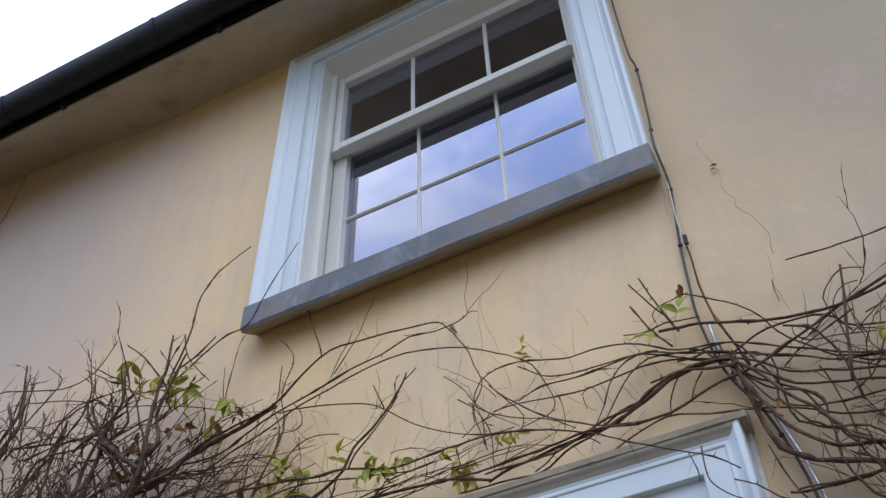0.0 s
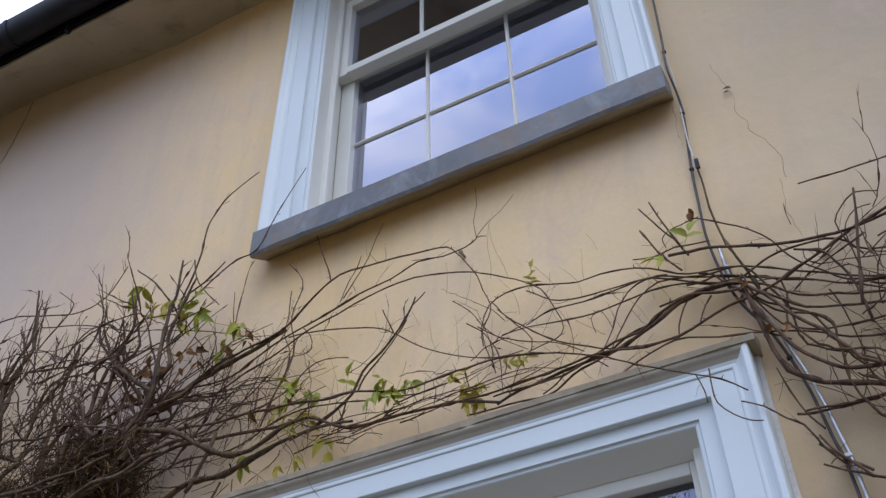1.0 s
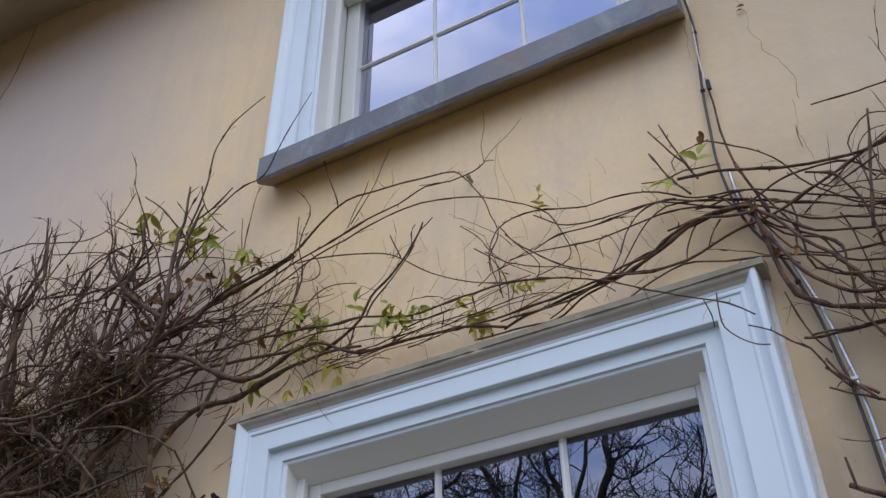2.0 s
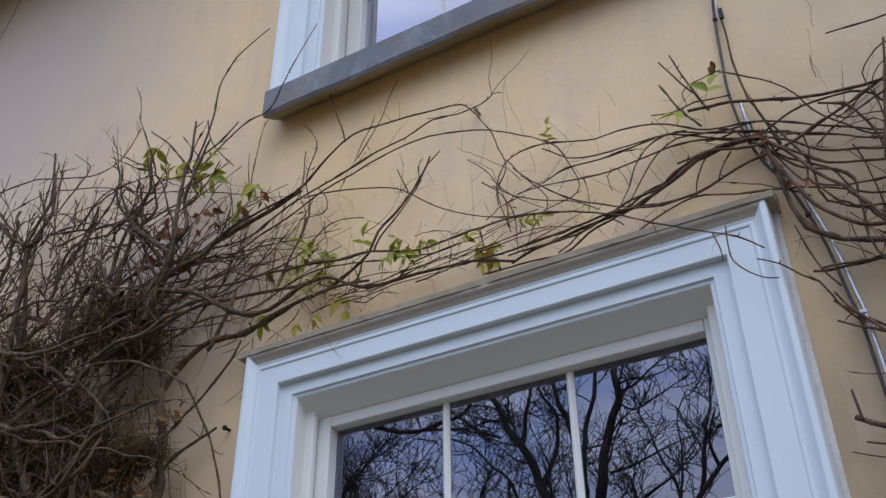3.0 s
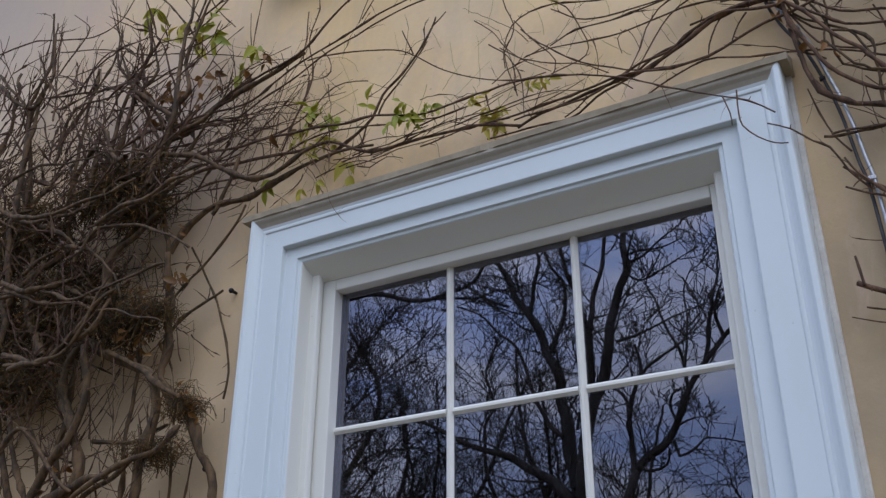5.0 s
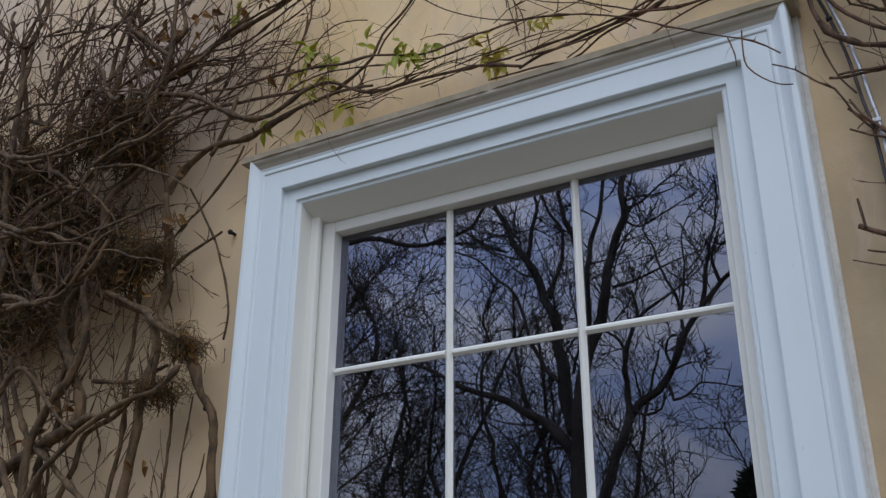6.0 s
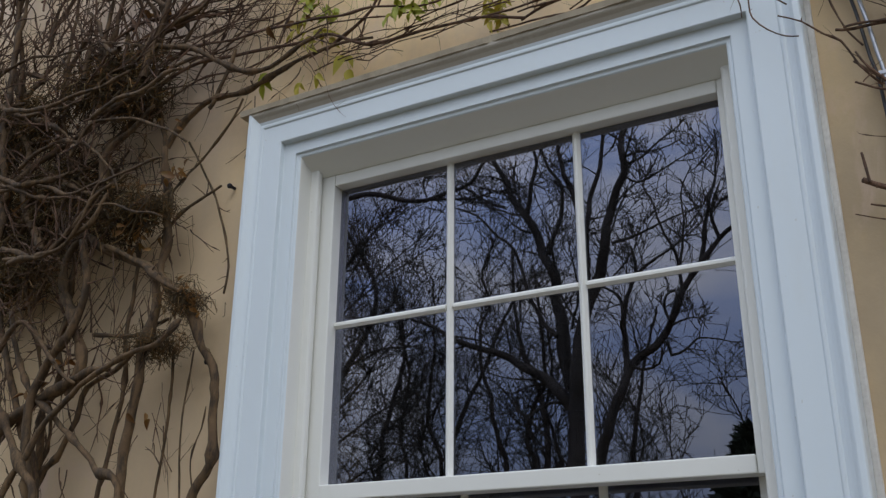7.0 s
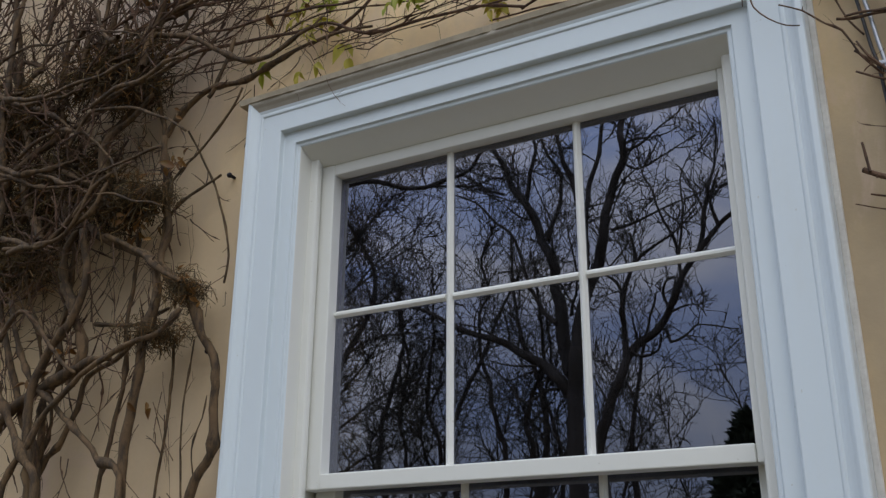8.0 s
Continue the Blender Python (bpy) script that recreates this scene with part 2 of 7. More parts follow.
EVERGREEN = simple_mat("dark_evergreen_needles", (0.025, 0.035, 0.018), (0.05, 0.065, 0.03), 8, 0.8)
TENDRIL = simple_mat("dry_pale_tendril", (0.30, 0.26, 0.09), (0.46, 0.42, 0.16), 30, 0.8)
MATT_BLACK = simple_mat("matt_black_old_paint", (0.006, 0.006, 0.008), (0.012, 0.012, 0.015), 8, 0.95)
MATT_BLACK.node_tree.nodes["Principled BSDF"].inputs["Specular IOR Level"].default_value = 0.08
CEMENT = simple_mat("weathered_grey_cement", (0.34, 0.29, 0.21), (0.48, 0.41, 0.31), 6, 0.9)
CAULK = simple_mat("pale_sealant", (0.55, 0.52, 0.48), (0.68, 0.66, 0.62), 12, 0.7)


# ---- building helpers ----
def mesh_object(name, verts, faces, mat, parent=None, label="", smooth=False):
    me = bpy.data.meshes.new(name)
    me.from_pydata([tuple(v) for v in verts], [], [tuple(f) for f in faces])
    if smooth:
        me.shade_smooth()
    for m in mat if isinstance(mat, (list, tuple)) else (mat,):
        me.materials.append(m)
    me.update()
    ob = new(name, me)
    if parent:
        ob.parent = parent
    if label:
        ob["label"] = label
    return ob


def part(name, bm, mat, parent=None, label="", smooth=False):
    bmesh.ops.recalc_face_normals(bm, faces=bm.faces)
    me = bpy.data.meshes.new(name)
    bm.to_mesh(me)
    bm.free()
    if smooth:
        me.shade_smooth()
    for m in mat if isinstance(mat, (list, tuple)) else (mat,):
        me.materials.append(m)
    ob = new(name, me)
    if parent:
        ob.parent = parent
    if label:
        ob["label"] = label
    return ob


def thing(name, label, category, group="", kind=""):
    ob = new(name)
    ob.empty_display_size = 0.1
    ob.matrix_world = pose(0, 0, 0)
    return tagged(ob, label, category, group, kind)


def add_box(bm, x0, x1, y0, y1, z0, z1, bevel=0.0):
    r = bmesh.ops.create_cube(bm, size=1.0)
    vs = r["verts"]
    for v in vs:
        v.co = Vector((x0 + (v.co.x + 0.5) * (x1 - x0), y0 + (v.co.y + 0.5) * (y1 - y0), z0 + (v.co.z + 0.5) * (z1 - z0)))
    if bevel:
        es = list({e for v in vs for e in v.link_edges})
        bmesh.ops.bevel(bm, geom=es, offset=bevel, segments=2, profile=0.5, affect="EDGES")


def box(name, x0, x1, y0, y1, z0, z1, mat, parent=None, label="", bevel=0.0):
    bm = bmesh.new()
    add_box(bm, x0, x1, y0, y1, z0, z1, bevel)
    return part(name, bm, mat, parent, label)


class Tubes:
    """Collects tapered tubes along paths into one mesh."""

    def __init__(self):
        self.v, self.f, self.n = [], [], 0

    def add(self, pts, radii, sides=5, cap=True):
        p = np.asarray(pts, float)
        r = np.broadcast_to(np.asarray(radii, float), (len(p),))
        if cap:
            d = p[-1] - p[-2]
            p = np.vstack([p, p[-1] + d / (np.linalg.norm(d) + 1e-9) * r[-1] * 0.4])
            r = np.append(r, r[-1] * 0.12)
        t = np.gradient(p, axis=0)
        t /= np.linalg.norm(t, axis=1, keepdims=True) + 1e-9
        ref = np.array([0.31, -0.9, 0.3]) if abs(t[0] @ np.array([0.31, -0.9, 0.3])) < 0.85 else np.array([0.9, 0.1, 0.4])
        u = np.cross(t, ref)
        u /= np.linalg.norm(u, axis=1, keepdims=True) + 1e-9
        w = np.cross(t, u)
        a = np.arange(sides) * 2 * np.pi / sides
        ring = np.cos(a)[None, :, None] * u[:, None] + np.sin(a)[None, :, None] * w[:, None]
        self.v.append((p[:, None] + ring * r[:, None, None]).reshape(-1, 3))
        m = len(p)
        i, j = np.meshgrid(np.arange(m - 1), np.arange(sides), indexing="ij")
        k = (j + 1) % sides
        q = np.stack([i * sides + j, i * sides + k, (i + 1) * sides + k, (i + 1) * sides + j], -1).reshape(-1, 4)
        self.f.append(q + self.n)
        self.n += m * sides

    def object(self, name, mat, parent=None, label=""):
        v, f = np.concatenate(self.v), np.concatenate(self.f)
        me = bpy.data.meshes.new(name)
        me.vertices.add(len(v))
        me.vertices.foreach_set("co", v.astype(np.float32).ravel())
        me.loops.add(len(f) * 4)
        me.loops.foreach_set("vertex_index", f.astype(np.int32).ravel())
        me.polygons.add(len(f))
        me.polygons.foreach_set("loop_start", np.arange(0, len(f) * 4, 4, dtype=np.int32))
        me.update(calc_edges=True)
        me.shade_smooth()
        me.materials.append(mat)
        ob = new(name, me)
        if parent:
            ob.parent = parent
        if label:
            ob["label"] = label
        return ob


def smooth_path(ctrl, step=0.03):
    """Catmull-Rom through the control points, evenly sampled."""
    c = np.asarray(ctrl, float)
    c = np.vstack([2 * c[0] - c[1], c, 2 * c[-1] - c[-2]])
    out = []
    for k in range(1, len(c) - 2):
        n = max(2, int(np.linalg.norm(c[k + 1, :3] - c[k, :3]) / step))
        for s in np.arange(n) / n:
            a, b, d, e = c[k - 1], c[k], c[k + 1], c[k + 2]
            out.append(0.5 * (2 * b + (d - a) * s + (2 * a - 5 * b + 4 * d - e) * s * s + (3 * b - a - 3 * d + e) * s**3))
    out.append(c[-2])
    return np.array(out)


def sweep(name, path, widths, mat, parent, label=""):
    """A moulding swept round an opening. path: corners; widths: for each corner the list of (x, y, z)."""
    verts, faces, k = [], [], len(widths[0])
    for ring in widths:
        verts += ring
    for i in range(len(widths) - 1):
        for j in range(k - 1):
            faces.append((i * k + j, i * k + j + 1, (i + 1) * k + j + 1, (i + 1) * k + j))
    return mesh_object(name, verts, faces, mat, parent, label)


# ---- the house ----
# x to the right along the front, y into the house, front face of the wall at y = 0
X0, X1, ZTOP, DEEP = -3.2, 6.0, 5.80, 6.0
LOW = dict(x0=0.328, x1=1.740, top=2.822, bottom=0.86, ix0=0.480, ix1=1.585, itop=2.675)
UPP = dict(x0=0.288, x1=1.721, top=5.385, bottom=3.80, ix0=0.456, ix1=1.574, itop=5.290)


def front_wall():
    """The front wall with two openings through it, its face gently uneven."""
    xs = sorted({X0, *np.arange(-3.0, 6.0, 0.12).round(3).tolist(), X1, LOW["ix0"] - 0.03, LOW["ix1"] + 0.03, UPP["ix0"] - 0.03, UPP["ix1"] + 0.03})
    zs = sorted({0.0, *np.arange(0.12, ZTOP, 0.12).round(3).tolist(), ZTOP, LOW["bottom"] + 0.03, LOW["itop"] + 0.03, UPP["bottom"] + 0.03, UPP["itop"] + 0.03})
    T = 0.34

    def hole(x, z):
        for w in (LOW, UPP):
            if w["ix0"] - 0.031 < x < w["ix1"] + 0.031 and w["bottom"] + 0.029 < z < w["itop"] + 0.031:
                return True
        return False

    bm = bmesh.new()
    front, back = {}, {}
    for x in xs:
        for z in zs:
            d = 0.006 * noise.noise((x * 1.1, 3.0, z * 1.1)) + 0.003 * noise.noise((x * 4.0, 7.0, z * 4.0))
            front[x, z] = bm.verts.new((x, d, z))
            back[x, z] = bm.verts.new((x, T, z))
    cell = {}
    for a, b in zip(xs, xs[1:]):
        for c, d in zip(zs, zs[1:]):
            cell[a, c] = not hole((a + b) / 2, (c + d) / 2)
    for i, (a, b) in enumerate(zip(xs, xs[1:])):
        for j, (c, d) in enumerate(zip(zs, zs[1:])):
            if not cell[a, c]:
                continue
            bm.faces.new((front[a, c], front[b, c], front[b, d], front[a, d]))
            bm.faces.new((back[a, c], back[a, d], back[b, d], back[b, c]))
            for (p, q, near) in (((a, c), (a, d), (xs[i - 1], c) if i else None), ((b, d), (b, c), (b, c) if b != xs[-1] else None),
                                 ((b, c), (a, c), (a, zs[j - 1]) if j else None), ((a, d), (b, d), (a, d) if d != zs[-1] else None)):
                if near is None or not cell.get(near, False):
                    bm.faces.new((front[p], front[q], back[q], back[p]))
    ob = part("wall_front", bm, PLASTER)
    ob.data.shade_smooth()
    m = ob.modifiers.new("crisp", "EDGE_SPLIT")
    m.split_angle = radians(40)
    tagged(ob, "ochre limewashed rendered front wall with faint stains and painted-in shade", "wall", kind="structure")


def shell():
    """Other walls, floors, roof: plain, to close the house."""
    for name, b in (("wall_left", (X0, X0 + 0.3, 0.345, DEEP, 0, ZTOP)), ("wall_right", (X1 - 0.3, X1, 0.345, DEEP, 0, ZTOP)), ("wall_back", (X0, X1, DEEP + 0.004, DEEP + 0.3, 0, ZTOP))):
        tagged(box(name, *b, PLASTER), "plain ochre rendered house wall", "wall", kind="structure")
    for name, x in (("partition_wall_left", -1.0), ("partition_wall_right", 3.2)):
        tagged(box(name, x, x + 0.12, 0.35, DEEP - 0.01, 0.16, ZTOP - 0.15, ROOM), "plain dim inner wall of the rooms", "wall", kind="structure")
    tagged(box("floor_ground", X0 + 0.31, X1 - 0.31, 0.345, DEEP, 0.02, 0.15, BOARD), "dark boarded ground floor", "floor", kind="structure")
    tagged(box("floor_upper", X0 + 0.31, X1 - 0.31, 0.345, DEEP, 3.05, 3.25, [ROOM]), "plain floor between the storeys", "floor", kind="structure")
    tagged(box("ceiling", X0 + 0.31, X1 - 0.31, 0.345, DEEP, ZTOP - 0.14, ZTOP - 0.02, ROOM), "plain upper room ceiling", "ceiling", kind="structure")
    tagged(box("room_back_wall", -0.87, 3.19, 3.6, 3.7, 0.16, ZTOP - 0.15, ROOM), "plain dim room wall", "wall", kind="structure")
    roof = [(X0 - 0.2, -0.30, 5.72), (X1 + 0.2, -0.30, 5.72), (X1 + 0.2, 3.15, 8.0), (X0 - 0.2, 3.15, 8.0), (X0 - 0.2, 6.6, 5.72), (X1 + 0.2, 6.6, 5.72)]
    up = [(x, y, z + 0.1) for x, y, z in roof]
    faces = [(0, 1, 2, 3), (3, 2, 5, 4), (6, 9, 8, 7), (9, 10, 11, 8), (0, 6, 7, 1), (4, 5, 11, 10), (0, 3, 9, 6), (3, 4, 10, 9), (1, 7, 8, 2), (2, 8, 11, 5)]
    tagged(mesh_object("roof", roof + up, faces, SLATE), "grey slate pitched roof over the eaves", "roof", kind="structure")
    for name, x in (("gable_left", X0), ("gable_right", X1 - 0.3)):
        v = [(x + dx, y, z) for dx in (0, 0.3) for y, z in ((0.0, ZTOP + 0.005), (6.3, ZTOP + 0.005), (3.15, 7.95))]
        tagged(mesh_object(name, v, [(0, 1, 2), (5, 4, 3), (0, 3, 4, 1), (1, 4, 5, 2), (2, 5, 3, 0)], PLASTER), "plain rendered gable", "wall", kind="structure")


def eaves_y(x):
    """The eaves stand a little further out towards the far end."""
    return -0.311 - 0.012 * (0.4 - x)


def fascia_z(x):
    """Lower edge of the fascia, which climbs a little beyond the window."""
    return 5.444 + 0.025 * min(0.9, max(0.0, 0.13 - x))


def soffit_z(x):
    """Height of the soffit at the wall: it sags unevenly and rises to the far end."""
    s = min(1.0, max(0.0, (-0.35 - x) / 1.2))
    return 5.556 + 0.19 * s * s * (3 - 2 * s) * 1.0 + 0.012 * noise.noise((x * 2.3, 0.0, 1.0))


def eaves():
    xs = np.arange(X0, X1 + 0.01, 0.1)
    bm = bmesh.new()
    rows = []
    for x in xs:
        x = float(x)
        ye, zw = eaves_y(x), soffit_z(x)
        row = []
        for s in np.linspace(0, 1, 9):
            y = 0.012 + (ye - 0.012) * s
            z = zw - 0.035 * (1 - s) ** 6 + (fascia_z(x) - zw) * s + 0.006 * noise.noise((x * 3, y * 6, 2.0))
            row.append(bm.verts.new((x, y, z)))
        row.append(bm.verts.new((x, ye, 5.70)))
        row.append(bm.verts.new((x, 0.012, 5.74)))
        rows.append(row)
    for a, b in zip(rows, rows[1:]):
        for j in range(len(a)):
            k = (j + 1) % len(a)
            bm.faces.new((a[j], a[k], b[k], b[j]))
    bm.faces.new(rows[0])
    bm.faces.new(rows[-1][::-1])
    ob = part("eaves_soffit", bm, SOFFIT, smooth=True)
    m = ob.modifiers.new("crisp", "EDGE_SPLIT")
    m.split_angle = radians(40)
    tagged(ob, "dingy limewashed plaster soffit under the eaves", "soffit", kind="structure")
    fascia, faces = [], []
    for x in (X0, -0.77, -0.3, 0.13, X1):
        y = eaves_y(x)
        fascia += [(x, y - 0.002, fascia_z(x) + 0.020), (x, y - 0.018, fascia_z(x) + 0.020), (x, y - 0.018, 5.72), (x, y - 0.002, 5.72)]
    for k in range(0, 16, 4):
        faces += [tuple(k + q for q in f) for f in ((0, 1, 5, 4), (1, 2, 6, 5), (2, 3, 7, 6), (3, 0, 4, 7))]
    faces += [(0, 3, 2, 1), (16, 17, 18, 19)]
    tagged(mesh_object("fascia_board", fascia, faces, MATT_BLACK), "narrow black painted fascia board behind the gutter", "fascia", kind="structure")


def gutter():
    g = thing("gutter", "black cast iron half-round gutter with jointed lengths", "gutter")
    prof = [(math.cos(a), math.sin(a)) for a in np.linspace(math.pi, 2 * math.pi, 31)]
    outer, inner = 0.068, 0.062

    def length(name, xa, xb, ro, ri, drop=0.0, label=""):
        verts, faces = [], []
        for x in (xa, xb):
            cy = eaves_y(x) - 0.018 - 0.0695
            for r in (ro, ri):
                pts = prof if r == ro else prof[::-1]
                verts += [(x, cy + c * r, 5.578 + s * r * 1.45 - drop) for c, s in pts]
        k = len(prof) * 2
        for j in range(k):
            faces.append((j, (j + 1) % k, k + (j + 1) % k, k + j))
        faces += [tuple(range(k))[::-1], tuple(range(k, 2 * k))]
        return mesh_object(name, verts, faces, IRON, g, label)

    x = X0
    while x < X1:
        length("gutter_length", x, min(X1, x + 1.80), outer, inner)
        x += 1.803
    for x in np.arange(-3.0, 5.9, 0.92):
        x = float(x)
        length("joint_collar", x, x + 0.024, outer + 0.004, outer + 0.001)
        y = eaves_y(x)
        bm = bmesh.new()
        add_box(bm, x + 0.3, x + 0.318, y - 0.022, y + 0.004, fascia_z(x) - 0.008, fascia_z(x) + 0.035, 0.002)
        part("bracket", bm, IRON, g)


front_wall()
shell()
eaves()
gutter()


# ---- windows ----
def architrave(parent, w, bottom, slope, yb):
    """Moulded surround: proud lip, cove, flat, step, flat, bead, then the reveal going in."""
    # share of the width from the outer edge, and how far proud of the wall
    prof = [(-0.022, -0.006), (-0.020, 0.064), (0.0, 0.070), (0.065, 0.070), (0.085, 0.068), (0.12, 0.062), (0.17, 0.0565), (0.215, 0.0535), (0.225, 0.0552), (0.245, 0.0557), (0.27, 0.0552), (0.28, 0.052),
            (0.66, 0.0515), (0.672, 0.049), (0.676, 0.037), (0.69, 0.034), (0.915, 0.034), (0.92, 0.0335), (0.925, 0.0285), (0.94, 0.027), (0.98, 0.027), (1.0, 0.024)]
    # the reveal: square at the sides, sloping down a little overhead
    deep = [(1.03, 1.0 + slope, -yb), (1.03, 1.0 + slope, -0.10)]
    jl, jr, head = w["ix0"] - w["x0"], w["x1"] - w["ix1"], w["top"] - w["itop"]
    rings = []
    for cx, sx, cz, has_top in ((w["x0"], jl, bottom, False), (w["x0"], jl, w["top"], True), (w["x1"], -jr, w["top"], True), (w["x1"], -jr, bottom, False)):
        rings.append([(cx + sx * d, -h, cz - (e * head if has_top else 0.0)) for d, e, h in [(d, d + 0.05 * min(1.0, max(0.0, (d - 0.065) / 0.2)) if d < 0.4 else d + 0.012 if d < 0.68 else d, h) for d, h in prof] + deep])
    ob = sweep("architrave", None, rings, [WHITE, WHITE_WARM_LIT, DIRT_AND_SHADE], parent)
    k = len(prof) + len(deep) - 1
    # outer head faces take the dirty paint with cove shade painted in
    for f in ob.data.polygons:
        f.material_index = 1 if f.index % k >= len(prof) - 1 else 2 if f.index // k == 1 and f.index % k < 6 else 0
    m = ob.modifiers.new("round", "BEVEL")
    m.width, m.segments, m.limit_method, m.angle_limit = 0.0012, 1, "ANGLE", radians(35)
    return ob


def bar_profile(name, x0, x1, z0, z1, yf, yb, parent, along, mat=WHITE_WARM_LIT):
    """A glazing bar: narrow nose in front, widening behind."""
    n = 0.34
    if along == "z":
        w = x1 - x0
        sec = [(x0, yb), (x0, yf + 0.006), (x0 + w * n, yf), (x1 - w * n, yf), (x1, yf + 0.008), (x1, yb)]
        v = [(a, b, z) for z in (z0, z1) for a, b in sec]
    else:
        w = z1 - z0
        sec = [(z0, yb), (z0, yf + 0.008), (z0 + w * n, yf), (z1 - w * n, yf), (z1, yf + 0.008), (z1, yb)]
        v = [(x, b, a) for x in (x0, x1) for a, b in sec]
    k = 6
    f = [(j, (j + 1) % k, k + (j + 1) % k, k + j) for j in range(k)] + [tuple(range(k))[::-1], tuple(range(k, 2 * k))]
    return mesh_object(name, v, f, mat, parent)


def sash(name, parent, gx, gz, y, left, right, top, low, b=0.0090, thick=0.046):
    """A sash: stiles, rails, bars and panes. gx: glass edges; gz: glass edges; y: front of the wood."""
    s = new(name)
    s.parent = parent
    x0, x1, z0, z1 = gx[0], gx[-1], gz[0], gz[-1]
    box("stile", x0 - left, x0, y, y + thick, z0 - low, z1 + top, WHITE_WARM_LIT, s, bevel=0.003)
    box("stile", x1, x1 + right, y, y + thick, z0 - low, z1 + top, WHITE_WARM_LIT, s, bevel=0.003)
    box("rail", x0 + 0.0005, x1 - 0.0005, y + 0.0005, y + thick, z1, z1 + top, WHITE_WARM_LIT, s, bevel=0.003)
    box("rail", x0 + 0.0005, x1 - 0.0005, y - 0.004, y + thick, z0 - low, z0, WHITE_WARM_LIT, s, bevel=0.003)
    for x in gx[1:-1]:
        bar_profile("glazing_bar", x - b, x + b, z0, z1, y + 0.024, y + thick - 0.002, s, "z")
    for z in gz[1:-1]:
        xx = [x0] + [v for x in gx[1:-1] for v in (x - b, x + b)] + [x1]
        for i in range(0, len(xx), 2):
            bar_profile("glazing_bar", xx[i] + 0.0005, xx[i + 1] - 0.0005, z - b, z + b, y + 0.0245, y + thick - 0.0025, s, "x")
    for i in range(len(gx) - 1):
        for j in range(len(gz) - 1):
            tilt = random.uniform(-0.00022, 0.00022)
            a, c = gx[i] + (b if i else 0), gx[i + 1] - (b if i < len(gx) - 2 else 0)
            d, e = gz[j] + (b if j else 0), gz[j + 1] - (b if j < len(gz) - 2 else 0)
            yy = y + 0.034
            v = [(a, yy - tilt, d), (c, yy + tilt, d), (c, yy + tilt, e), (a, yy - tilt, e)]
            v += [(p, q + 0.004, r) for p, q, r in v]
            pane = mesh_object("pane", v, [(0, 1, 2, 3), (7, 6, 5, 4), (0, 4, 5, 1), (1, 5, 6, 2), (2, 6, 7, 3), (3, 7, 4, 0)], GLASS, s, "clear reflecting glass pane")
            pane.visible_shadow = False
    return s


def lining(parent, w, y0, y1, zb):
    """The box lining that the sashes run in, with a staff bead standing in front of it."""
    t, y2, wide = 0.028, y0 - 0.022, 0.027
    for a, b, bead in ((w["ix0"] - t, w["ix0"] + 0.002, (w["ix0"] - 0.004, w["ix0"] + wide)), (w["ix1"] - 0.002, w["ix1"] + t, (w["ix1"] - wide, w["ix1"] + 0.004))):
        box("box_lining", a, b, y0, y1, zb, w["itop"], WHITE_WARM_LIT, parent, bevel=0.002)
        box("staff_bead", *bead, y2, y0 - 0.001, zb, w["itop"] - 0.010, WHITE_WARM_LIT, parent, bevel=0.006)
    box("box_lining", w["ix0"] - t, w["ix1"] + t, y0, y1, w["itop"] - 0.002, w["itop"] + t, WHITE_WARM_LIT, parent, bevel=0.002)


def stone_sill(parent, x0, x1, y0, z0, z1):
    bm = bmesh.new()
    n = 60
    rows = []
    for i in range(n + 1):
        x = x0 + (x1 - x0) * i / n
        a = 0.003 * noise.noise((x * 5, 1, 1)) + 0.0015 * noise.noise((x * 19, 4, 1))
        c = 0.004 * noise.noise((x * 6, 9, 3)) + 0.002 * noise.noise((x * 23, 2, 5))
        sec = [(0.11, z1 + 0.02), (y0 + 0.008, z1 + 0.004), (y0 + 0.001 + a, z1 - 0.004 + a), (y0 + a, z0 + 0.012 + c), (y0 + 0.007, z0 + c), (y0 + 0.022, z0 + 0.006 + c), (0.0, z0 + 0.052 + c), (0.11, z0 + 0.056)]
        rows.append([bm.verts.new((x, y, z)) for y, z in sec])
    for p, q in zip(rows, rows[1:]):
        for j in range(len(p)):
            k = (j + 1) % len(p)
            f = bm.faces.new((p[j], p[k], q[k], q[j]))
            f.material_index = 1 if j in (4, 5, 6) else 0
    bm.faces.new(rows[0][::-1])
    bm.faces.new(rows[-1])
    return part("sill", bm, [SILL, STONE], parent, "weathered grey painted stone sill")


def window(name, w, label):
    return thing(name, label, "window", kind="structure")


